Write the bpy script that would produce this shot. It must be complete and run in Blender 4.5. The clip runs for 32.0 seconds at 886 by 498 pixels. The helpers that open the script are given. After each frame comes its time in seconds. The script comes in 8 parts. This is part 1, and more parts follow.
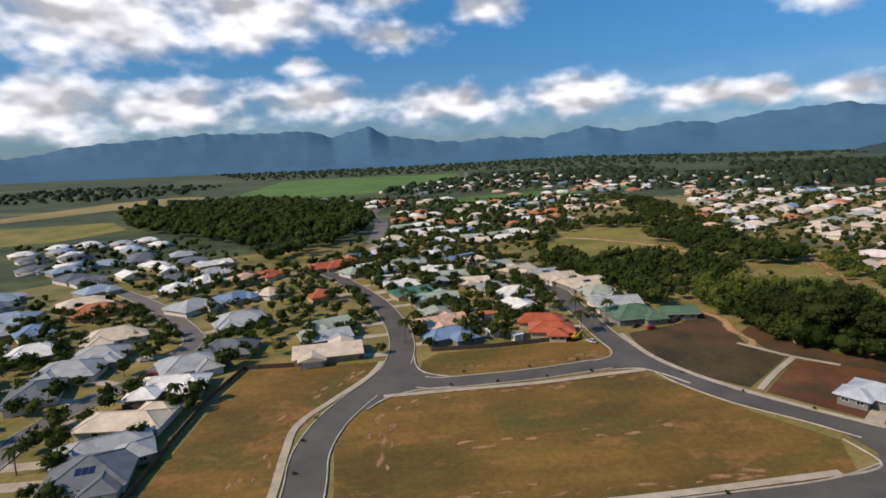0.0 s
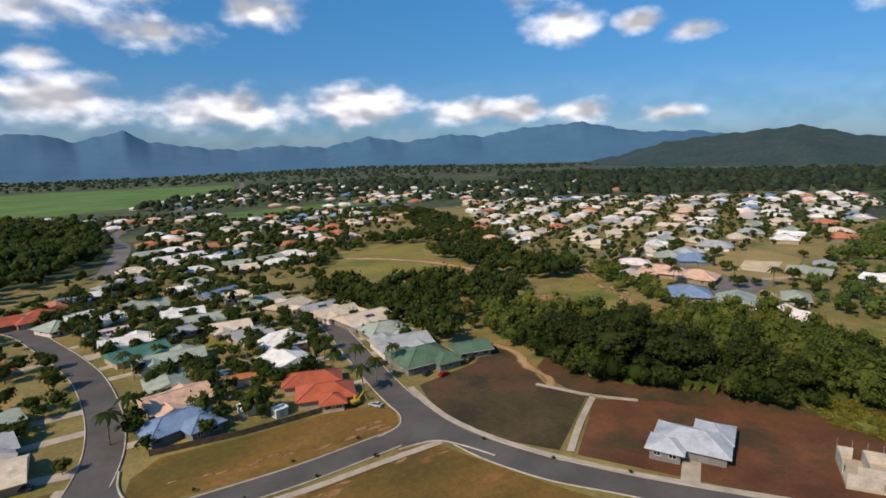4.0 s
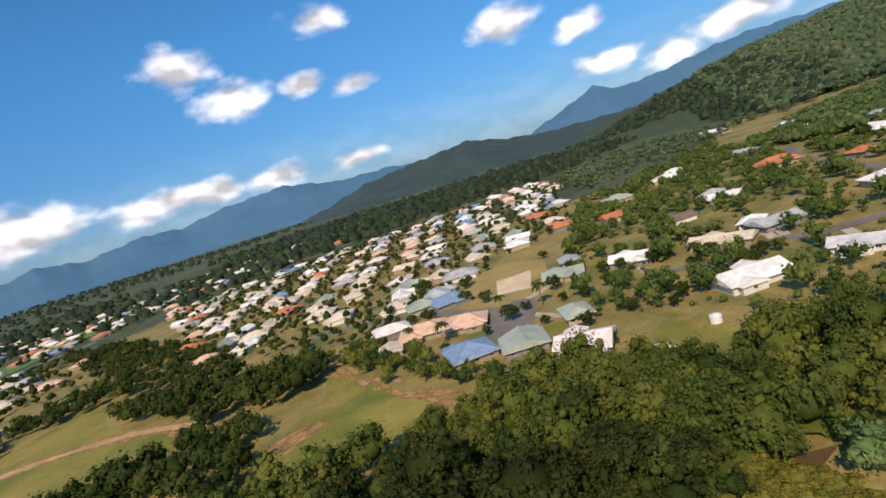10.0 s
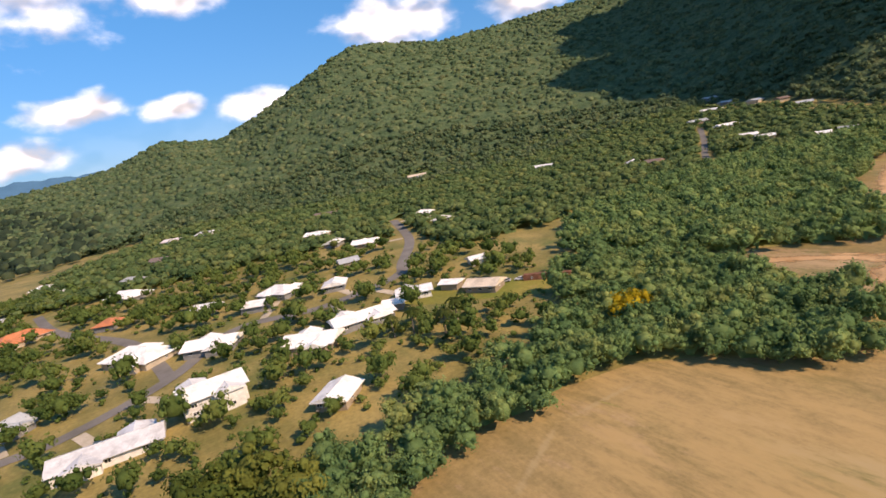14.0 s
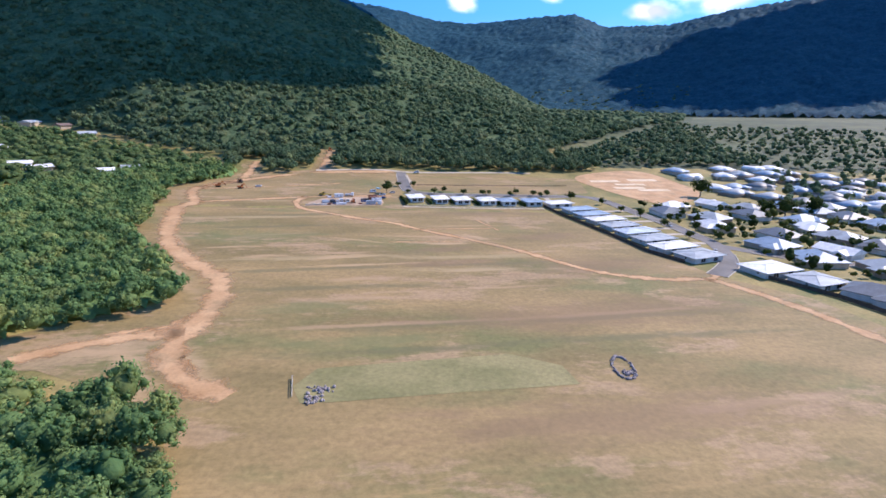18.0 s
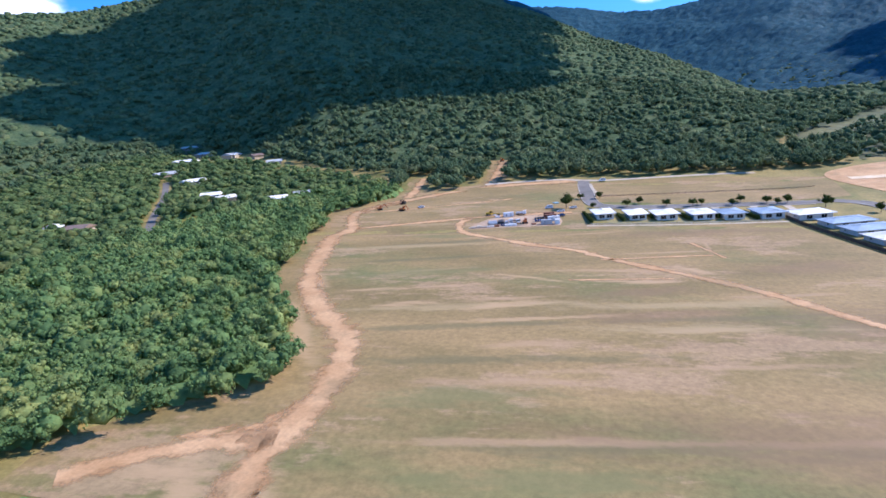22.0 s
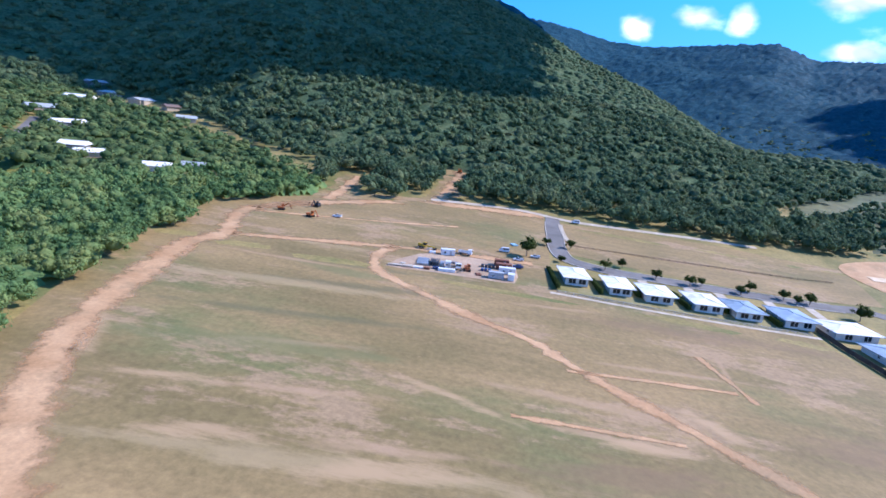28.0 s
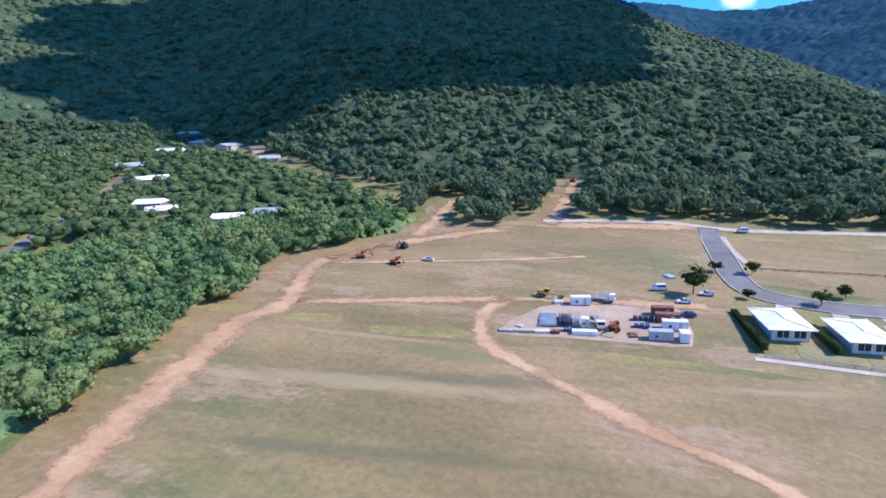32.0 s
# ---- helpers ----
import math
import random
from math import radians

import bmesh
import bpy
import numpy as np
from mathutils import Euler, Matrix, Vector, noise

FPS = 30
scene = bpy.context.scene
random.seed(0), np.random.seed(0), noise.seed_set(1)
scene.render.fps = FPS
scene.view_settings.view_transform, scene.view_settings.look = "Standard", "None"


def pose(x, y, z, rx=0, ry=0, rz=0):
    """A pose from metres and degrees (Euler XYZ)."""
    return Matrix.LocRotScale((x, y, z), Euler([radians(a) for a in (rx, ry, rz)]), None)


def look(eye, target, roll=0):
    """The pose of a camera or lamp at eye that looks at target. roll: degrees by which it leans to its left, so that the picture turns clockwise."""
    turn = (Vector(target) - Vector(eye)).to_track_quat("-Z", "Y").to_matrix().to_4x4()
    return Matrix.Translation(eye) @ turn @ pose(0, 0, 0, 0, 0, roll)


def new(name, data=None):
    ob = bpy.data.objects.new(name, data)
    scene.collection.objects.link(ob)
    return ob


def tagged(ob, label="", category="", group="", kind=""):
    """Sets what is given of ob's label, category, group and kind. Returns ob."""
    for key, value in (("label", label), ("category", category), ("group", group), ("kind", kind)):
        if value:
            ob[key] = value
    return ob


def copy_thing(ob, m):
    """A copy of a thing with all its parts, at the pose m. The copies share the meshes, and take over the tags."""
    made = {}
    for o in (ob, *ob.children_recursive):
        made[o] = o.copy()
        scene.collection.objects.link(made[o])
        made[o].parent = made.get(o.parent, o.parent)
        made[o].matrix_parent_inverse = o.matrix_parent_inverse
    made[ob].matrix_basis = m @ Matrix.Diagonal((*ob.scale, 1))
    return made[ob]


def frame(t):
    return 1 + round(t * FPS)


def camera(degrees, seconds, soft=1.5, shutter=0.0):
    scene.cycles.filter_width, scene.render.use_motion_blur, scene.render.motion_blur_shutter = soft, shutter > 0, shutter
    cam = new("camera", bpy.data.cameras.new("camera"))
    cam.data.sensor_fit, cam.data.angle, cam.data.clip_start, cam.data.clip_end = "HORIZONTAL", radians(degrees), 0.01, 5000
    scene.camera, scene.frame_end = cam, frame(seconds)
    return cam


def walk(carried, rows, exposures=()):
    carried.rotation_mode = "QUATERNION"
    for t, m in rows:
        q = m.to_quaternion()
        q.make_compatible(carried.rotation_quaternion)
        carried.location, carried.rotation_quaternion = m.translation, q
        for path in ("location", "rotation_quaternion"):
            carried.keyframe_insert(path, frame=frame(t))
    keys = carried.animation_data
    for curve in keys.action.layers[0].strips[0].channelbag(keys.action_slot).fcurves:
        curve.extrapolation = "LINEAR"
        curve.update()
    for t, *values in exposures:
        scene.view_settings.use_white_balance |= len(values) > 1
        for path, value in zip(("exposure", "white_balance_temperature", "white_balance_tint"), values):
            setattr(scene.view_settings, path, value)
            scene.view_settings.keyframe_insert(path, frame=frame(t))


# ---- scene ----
cam = camera(78.2, 32.0, soft=1.6, shutter=0.0)
# the plan below is drawn in units of 1.3 m; UNIT is one metre in the plan
GROW = 1.3
UNIT = 1 / GROW

# eye, target and lean of the flight, by seconds
PATH = [
    (0, (-0.00, -0.00, 55.59), (5.379, 98.373, 38.446), -2.00),
    (0.5, (1.33, 3.93, 55.02), (2.345, 102.623, 38.958), -11.48),
    (1, (2.17, 9.23, 54.12), (16.561, 106.980, 38.683), -20.16),
    (1.5, (3.39, 13.64, 54.08), (34.706, 107.919, 42.666), -9.81),
    (2, (5.26, 18.53, 54.49), (47.429, 109.145, 51.252), -3.21),
    (2.5, (7.54, 22.56, 55.59), (50.217, 111.894, 41.506), -1.29),
    (4.5, (18.06, 41.42, 56.95), (60.003, 130.654, 40.307), -1.55),
    (5, (20.87, 47.01, 57.79), (62.588, 136.365, 41.185), -1.52),
    (5.5, (23.36, 51.90, 58.39), (63.963, 141.802, 41.988), -3.07),
    (6, (26.45, 57.05, 58.57), (64.843, 148.151, 43.509), -15.38),
    (6.5, (29.52, 61.41, 58.48), (74.644, 149.452, 43.912), -18.21),
    (7, (33.18, 65.81, 58.51), (85.348, 149.909, 44.175), -18.00),
    (7.5, (37.20, 69.53, 58.27), (96.348, 148.855, 43.854), -16.18),
    (8, (41.93, 72.88, 57.73), (110.094, 144.605, 43.252), -13.60),
    (8.5, (46.45, 75.83, 57.64), (118.164, 143.904, 42.726), -7.80),
    (9, (51.69, 78.65, 57.33), (126.554, 143.278, 42.541), -7.44),
    (9.5, (56.39, 81.19, 57.40), (133.961, 142.542, 42.600), -9.21),
    (10, (61.93, 83.58, 57.01), (141.124, 143.070, 43.256), -17.40),
    (10.5, (67.38, 85.29, 56.74), (150.076, 140.207, 44.660), -27.41),
    (11, (72.40, 85.59, 57.66), (161.697, 129.379, 47.284), -37.08),
    (11.5, (78.37, 84.53, 57.36), (175.038, 108.046, 47.240), -40.76),
    (12, (85.32, 82.36, 57.12), (184.742, 82.181, 46.403), -42.12),
    (12.5, (90.90, 79.57, 56.85), (187.449, 57.273, 43.398), -35.41),
    (13, (96.29, 75.56, 56.50), (185.525, 34.127, 38.589), -15.32),
    (13.5, (100.37, 71.63, 56.24), (185.754, 23.103, 37.395), -8.82),
    (15.5, (113.76, 52.84, 53.14), (179.734, -20.384, 36.235), -31.36),
    (16, (117.06, 47.39, 53.89), (167.680, -36.932, 35.786), -33.19),
    (16.5, (117.18, 41.63, 56.02), (151.614, -50.188, 36.419), -32.74),
    (17, (116.92, 35.36, 56.32), (133.153, -60.939, 34.808), -28.54),
    (17.5, (115.49, 28.62, 55.50), (113.136, -68.344, 31.178), -14.90),
    (18, (114.35, 21.73, 54.94), (101.462, -74.147, 29.620), 0.19),
    (18.5, (113.48, 15.55, 54.59), (100.635, -80.501, 29.899), 9.76),
    (19, (112.89, 9.41, 54.68), (105.593, -87.295, 30.298), 10.79),
    (19.5, (112.54, 3.26, 54.59), (111.174, -93.646, 29.958), 5.97),
    (20, (112.36, -3.16, 54.00), (119.196, -99.928, 29.733), 2.40),
    (20.5, (112.49, -9.71, 53.67), (128.423, -105.559, 30.036), -2.56),
    (21, (112.47, -16.02, 52.95), (118.513, -112.915, 28.977), -3.43),
    (21.5, (112.15, -22.37, 52.60), (129.141, -118.192, 29.574), -4.96),
    (22, (111.65, -28.38, 52.13), (131.603, -123.721, 29.507), -5.57),
    (22.5, (111.35, -34.39, 51.38), (131.588, -129.675, 28.755), -5.53),
    (23, (111.48, -40.54, 51.68), (131.831, -135.819, 29.155), -5.45),
    (23.5, (111.55, -46.66, 51.67), (131.691, -141.932, 28.927), -5.41),
    (24, (111.47, -52.75, 51.59), (131.515, -148.062, 28.932), -5.36),
    (24.5, (111.29, -58.89, 51.88), (130.776, -154.261, 28.986), -5.42),
    (26.5, (111.61, -82.52, 51.77), (128.313, -178.393, 28.745), -3.56),
    (27, (112.00, -88.37, 51.99), (125.339, -184.766, 28.959), 3.61),
    (27.5, (112.12, -94.40, 51.64), (123.893, -190.960, 28.473), 6.28),
    (28, (112.49, -100.07, 51.08), (123.820, -196.661, 27.818), 6.02),
    (28.5, (113.34, -106.01, 50.83), (124.254, -202.605, 27.389), 6.07),
    (29, (114.35, -111.69, 50.61), (125.382, -208.295, 27.237), 6.57),
    (29.5, (115.45, -117.46, 50.75), (131.314, -213.439, 27.576), 6.68),
    (30, (116.90, -123.64, 50.61), (136.896, -218.895, 27.673), 6.42),
    (30.5, (118.54, -129.57, 50.46), (141.561, -224.177, 27.664), 5.06),
    (31, (120.24, -135.63, 50.23), (146.996, -229.310, 27.700), 3.83),
    (31.5, (121.84, -141.60, 50.11), (152.637, -234.102, 27.881), -0.58),
    (32, (123.58, -147.30, 50.17), (153.798, -239.992, 27.921), -2.20),
]

walk(cam, [(t, look(Vector(eye) * GROW, Vector(target) * GROW, roll)) for t, eye, target, roll in PATH],
     exposures=[(0.0, -0.26, 7150, 17), (2.0, -0.40, 7100, 17), (4.5, -0.20, 7150, 17), (7.0, -0.18, 7100, 17), (9.0, -0.04, 7100, 18), (12.0, 0.02, 8200, 25), (13.0, 0.18, 8300, 28), (15.5, 0.45, 6700, 26), (19.0, 0.62, 5750, 26), (24.0, 0.68, 5350, 25), (32.0, 0.71, 5150, 26)])

# ---------------------------------------------------------------- sky, sun
SUN_AZ, SUN_EL = 250.0, 40.0
to_sun = Vector((math.sin(radians(SUN_AZ)) * math.cos(radians(SUN_EL)), math.cos(radians(SUN_AZ)) * math.cos(radians(SUN_EL)), math.sin(radians(SUN_EL))))
sun = new("sun", bpy.data.lights.new("sun", "SUN"))
sun.data.energy, sun.data.angle, sun.data.color = 4.5, radians(0.5), (1.0, 0.87, 0.68)
sun.matrix_world = look(to_sun * 1000, (0, 0, 0))


def link(tree, a, out, b, inp):
    tree.links.new(a.outputs[out], b.inputs[inp])


def node(tree, kind, **values):
    n = tree.nodes.new(kind)
    for key, value in values.items():
        n.inputs[key.replace("_", " ")].default_value = value
    return n


def op(tree, what, a, b=None, c=None):
    """A math node on sockets or numbers; returns its output socket."""
    n = tree.nodes.new("ShaderNodeMath")
    n.operation = what
    for i, v in enumerate((a, b, c)):
        if v is None:
            continue
        if isinstance(v, (int, float)):
            n.inputs[i].default_value = v
        else:
            tree.links.new(v, n.inputs[i])
    return n.outputs[0]


def place(tree):
    """The place on the plan, for patterns laid out on the land."""
    n = tree.nodes.new("ShaderNodeVectorMath")
    n.operation = "SCALE"
    n.inputs["Scale"].default_value = UNIT
    tree.links.new(tree.nodes.new("ShaderNodeNewGeometry").outputs["Position"], n.inputs[0])
    return n.outputs[0]


# cumulus: bearing, height, half width and half height in degrees
CLOUDS_NORTH = ((-31.7, 5.0, 7.5, 3.2), (-27.5, 12.4, 10.5, 4.8), (-22.4, 5.1, 7.7, 2.8), (-14.0, 13.6, 10.0, 3.8), (-10.4, 8.9, 3.0, 1.2), (-9.0, 5.6, 6.5, 2.5), (-0.9, 11.5, 5.3, 1.8), (4.6, 5.0, 7.7, 2.1), (8.2, 13.8, 4.2, 1.8),
                (17.2, 5.4, 5.4, 2.2), (28.5, 4.6, 5.0, 1.4), (-44, 9.0, 9.0, 4.0), (-15.0, 18.0, 10.0, 3.4), (-4.0, 16.0, 7.0, 2.8), (5.0, 18.8, 7.0, 4.2), (2.0, 23.0, 12.0, 4.0), (-60, 14.0, 10.0, 4.0))
CLOUDS_EAST = ((33.4, 4.4, 4.0, 1.3), (34.0, 15.6, 3.6, 2.2), (37.4, 12.3, 3.6, 1.9), (39.0, 4.2, 4.2, 1.3), (44.8, 12.0, 2.4, 1.1), (47.6, 3.7, 3.6, 0.9), (47.7, 17.2, 3.4, 1.6), (49.4, 10.8, 3.0, 1.1), (65.5, 11.7, 3.4, 1.9),
               (71.8, 9.3, 3.1, 1.2), (74.4, 5.3, 3.6, 1.2), (79.6, 4.1, 2.8, 1.3), (85.4, 5.2, 4.8, 1.6), (70.5, 18.5, 6.0, 4.4), (88.0, 18.8, 10.5, 5.0), (91.0, 8.7, 3.9, 1.5), (98.9, 8.0, 3.1, 1.2), (101.0, 17.4, 5.0, 1.8), (105.7, 7.4, 4.6, 1.4), (120.5, 12.8, 6.3, 2.8))
CLOUDS_SOUTH = ((133.8, 12.2, 4.2, 2.4), (134.9, 18.5, 4.2, 6.0), (157.0, 17.6, 5.9, 3.4), (-170.3, 10.0, 1.7, 1.3), (-165.2, 11.0, 2.4, 1.1), (-161.7, 11.0, 1.5, 1.3), (-154.1, 12.2, 3.3, 1.1), (-152.8, 8.4, 2.4, 0.9), (-146.7, 10.1, 4.6, 2.1), (-143.0, 12.0, 3.0, 1.8),
                (-120, 14.0, 9.0, 4.0), (-95, 10.0, 8.0, 3.0), (-110, 24.0, 9.0, 4.0))


def build_sky():
    world = bpy.data.worlds.new("sky")
    world.use_nodes = True
    scene.world = world
    tr = world.node_tree
    back = tr.nodes["Background"]
    sky = tr.nodes.new("ShaderNodeTexSky")
    sky.sky_type, sky.sun_disc = "NISHITA", False
    sky.sun_elevation, sky.sun_rotation = radians(SUN_EL), radians(SUN_AZ)
    sky.air_density, sky.dust_density, sky.ozone_density = 1.0, 0.6, 3.0
    co = tr.nodes.new("ShaderNodeTexCoord")
    xyz = tr.nodes.new("ShaderNodeSeparateXYZ")
    tr.links.new(co.outputs["Generated"], xyz.inputs[0])

    def noise(shift, scale, detail, rough):
        mp = tr.nodes.new("ShaderNodeMapping")
        mp.inputs["Scale"].default_value, mp.inputs["Location"].default_value = (1.0, 1.0, 1.7), (3.1, 1.7, 0.4 + shift)
        tr.links.new(co.outputs["Generated"], mp.inputs[0])
        n = node(tr, "ShaderNodeTexNoise", Scale=scale, Detail=detail, Roughness=rough)
        tr.links.new(mp.outputs[0], n.inputs["Vector"])
        return n.outputs[0]

    puff, puff_low, puff_above = noise(0.0, 13.0, 7.0, 0.54), noise(0.0, 13.0, 2.0, 0.5), noise(0.035, 13.0, 2.0, 0.5)
    spot = tr.nodes.new("ShaderNodeCombineXYZ")
    tr.links.new(op(tr, "MULTIPLY", op(tr, "ARCTAN2", xyz.outputs[0], xyz.outputs[1]), 57.2958), spot.inputs[0])
    tr.links.new(op(tr, "MULTIPLY", op(tr, "ARCSINE", xyz.outputs[2]), 57.2958), spot.inputs[1])
    near = None
    for az, el, w, h in CLOUDS_NORTH + CLOUDS_EAST + CLOUDS_SOUTH:
        rel = tr.nodes.new("ShaderNodeVectorMath")
        rel.operation = "MULTIPLY_ADD"
        rel.inputs[1].default_value, rel.inputs[2].default_value = (1 / w, 1 / h, 0), (-az / w, -el / h, 0)
        tr.links.new(spot.outputs[0], rel.inputs[0])
        far = tr.nodes.new("ShaderNodeVectorMath")
        far.operation = "LENGTH"
        tr.links.new(rel.outputs[0], far.inputs[0])
        near = far.outputs["Value"] if near is None else op(tr, "MINIMUM", near, far.outputs["Value"])
    full = op(tr, "ADD", op(tr, "SUBTRACT", 1.16, near), op(tr, "MULTIPLY", op(tr, "SUBTRACT", puff, 0.5), 2.0))
    # thin veil low over the horizon
    veil = op(tr, "MULTIPLY", op(tr, "MAXIMUM", op(tr, "SUBTRACT", 1.0, op(tr, "ABSOLUTE", op(tr, "DIVIDE", op(tr, "SUBTRACT", xyz.outputs[2], 0.05), 0.10))), 0.0), 0.10)
    shape = node(tr, "ShaderNodeMapRange", From_Min=0.0, From_Max=0.95)
    shape.interpolation_type = "SMOOTHSTEP"
    tr.links.new(full, shape.inputs[0])
    cover = op(tr, "MINIMUM", op(tr, "ADD", shape.outputs[0], veil), 1.0)
    # bright sunward tops, grey beneath and in the thick
    lit = node(tr, "ShaderNodeMapRange", From_Min=-0.13, From_Max=0.10, To_Min=0.66, To_Max=1.42)
    tr.links.new(op(tr, "SUBTRACT", puff_low, puff_above), lit.inputs[0])
    mix = tr.nodes.new("ShaderNodeMix")
    mix.data_type = "RGBA"
    tr.links.new(cover, mix.inputs[0])
    gain = tr.nodes.new("ShaderNodeVectorMath")
    gain.operation = "MULTIPLY"
    tr.links.new(sky.outputs[0], gain.inputs[0])
    # milder towards the horizon than the plain sky model, as in clear tropical air
    depth = node(tr, "ShaderNodeMapRange", From_Min=0.03, From_Max=0.30)
    tr.links.new(xyz.outputs[2], depth.inputs[0])
    tone = tr.nodes.new("ShaderNodeMix")
    tone.data_type = "RGBA"
    tone.inputs[6].default_value, tone.inputs[7].default_value = (0.034, 0.064, 0.104, 1), (0.032, 0.108, 0.152, 1)
    tr.links.new(depth.outputs[0], tone.inputs[0])
    tr.links.new(tone.outputs[2], gain.inputs[1])
    tr.links.new(gain.outputs[0], mix.inputs[6])
    white = tr.nodes.new("ShaderNodeVectorMath")
    white.operation = "SCALE"
    white.inputs[0].default_value = (0.85, 0.93, 1.04)
    tr.links.new(lit.outputs[0], white.inputs["Scale"])
    tr.links.new(white.outputs[0], mix.inputs[7])
    tr.links.new(mix.outputs[2], back.inputs[0])
    back.inputs[1].default_value = 1.0


build_sky()

# ---------------------------------------------------------------- materials


def surface(name, dark, light, scale=1.0, rough=0.8, fine=12.0, grain=0.25, bump=0.0, metal=0.0, stretch=(1, 1, 1), third=None, patch_scale=0.2,
            low=0.35, high=0.65, world_space=True, random_tint=0.0, streak=0.0, fourth=None):
    """A worn surface: broad variation between two colours, patches of a third one, fine grain and relief. Scales per metre."""
    m = bpy.data.materials.new(name)
    m.use_nodes = True
    tr = m.node_tree
    bs = tr.nodes["Principled BSDF"]
    bs.inputs["Roughness"].default_value, bs.inputs["Metallic"].default_value = rough, metal
    bs.inputs["Specular IOR Level"].default_value = 0.3
    if world_space:
        source = place(tr)
    else:
        source = tr.nodes.new("ShaderNodeTexCoord").outputs["Object"]
    mp = tr.nodes.new("ShaderNodeMapping")
    mp.inputs["Scale"].default_value = stretch
    tr.links.new(source, mp.inputs[0])
    n1 = node(tr, "ShaderNodeTexNoise", Scale=scale, Detail=6.0, Roughness=0.6)
    link(tr, mp, 0, n1, "Vector")
    span = node(tr, "ShaderNodeMapRange", From_Min=low, From_Max=high)
    tr.links.new(n1.outputs[0], span.inputs[0])
    mix = tr.nodes.new("ShaderNodeMix")
    mix.data_type = "RGBA"
    mix.inputs[6].default_value, mix.inputs[7].default_value = (*dark, 1), (*light, 1)
    tr.links.new(span.outputs[0], mix.inputs[0])
    out = mix.outputs[2]
    if third:
        n3 = node(tr, "ShaderNodeTexNoise", Scale=patch_scale, Detail=7.0, Roughness=0.62)
        link(tr, mp, 0, n3, "Vector")
        s3 = node(tr, "ShaderNodeMapRange", From_Min=0.52, From_Max=0.66)
        tr.links.new(n3.outputs[0], s3.inputs[0])
        mix3 = tr.nodes.new("ShaderNodeMix")
        mix3.data_type = "RGBA"
        tr.links.new(s3.outputs[0], mix3.inputs[0])
        tr.links.new(out, mix3.inputs[6])
        mix3.inputs[7].default_value = (*third, 1)
        out = mix3.outputs[2]
    if fourth:
        n4 = node(tr, "ShaderNodeTexNoise", Scale=patch_scale * 1.7, Detail=11.0, Roughness=0.74)
        mp4 = tr.nodes.new("ShaderNodeMapping")
        mp4.inputs["Scale"].default_value, mp4.inputs["Location"].default_value = stretch, (37, 11, 0)
        tr.links.new(source, mp4.inputs[0])
        link(tr, mp4, 0, n4, "Vector")
        s4 = node(tr, "ShaderNodeMapRange", From_Min=0.54, From_Max=0.59, To_Max=0.7)
        tr.links.new(n4.outputs[0], s4.inputs[0])
        mix4 = tr.nodes.new("ShaderNodeMix")
        mix4.data_type = "RGBA"
        tr.links.new(s4.outputs[0], mix4.inputs[0])
        tr.links.new(out, mix4.inputs[6])
        mix4.inputs[7].default_value = (*fourth, 1)
        out = mix4.outputs[2]
    n2 = node(tr, "ShaderNodeTexNoise", Scale=fine, Detail=4.0, Roughness=0.7)
    tr.links.new(source, n2.inputs["Vector"])
    g = node(tr, "ShaderNodeMapRange", From_Min=0.25, From_Max=0.75, To_Min=1 - grain, To_Max=1 + grain)
    tr.links.new(n2.outputs[0], g.inputs[0])
    fac = g.outputs[0]
    if streak:
        n5 = node(tr, "ShaderNodeTexNoise", Scale=0.14, Detail=7.0, Roughness=0.7)
        mp5 = tr.nodes.new("ShaderNodeMapping")
        mp5.inputs["Scale"].default_value = (0.14, 1.5, 1)
        mp5.inputs["Rotation"].default_value = (0, 0, -0.11)
        tr.links.new(source, mp5.inputs[0])
        link(tr, mp5, 0, n5, "Vector")
        g5 = node(tr, "ShaderNodeMapRange", From_Min=0.3, From_Max=0.7, To_Min=1 - streak, To_Max=1 + streak)
        tr.links.new(n5.outputs[0], g5.inputs[0])
        fac = op(tr, "MULTIPLY", fac, g5.outputs[0])
    if random_tint:
        info = tr.nodes.new("ShaderNodeObjectInfo")
        r = node(tr, "ShaderNodeMapRange", To_Min=1 - random_tint, To_Max=1 + random_tint)
        tr.links.new(info.outputs["Random"], r.inputs[0])
        fac = op(tr, "MULTIPLY", fac, r.outputs[0])
    vm = tr.nodes.new("ShaderNodeVectorMath")
    vm.operation = "SCALE"
    tr.links.new(out, vm.inputs[0])
    tr.links.new(fac, vm.inputs["Scale"])
    tr.links.new(vm.outputs[0], bs.inputs["Base Color"])
    if bump:
        b = node(tr, "ShaderNodeBump", Strength=0.6, Distance=bump)
        tr.links.new(n2.outputs[0], b.inputs["Height"])
        link(tr, b, 0, bs, "Normal")
    return m


def shade(c, k):
    return tuple(min(1.0, v * k) for v in c)


def plain(name, c, rough=0.6, fine=3.0, grain=0.12, metal=0.0, random_tint=0.0):
    return surface(name, shade(c, 0.86), shade(c, 1.1), scale=0.6, rough=rough, fine=fine, grain=grain, metal=metal, random_tint=random_tint)


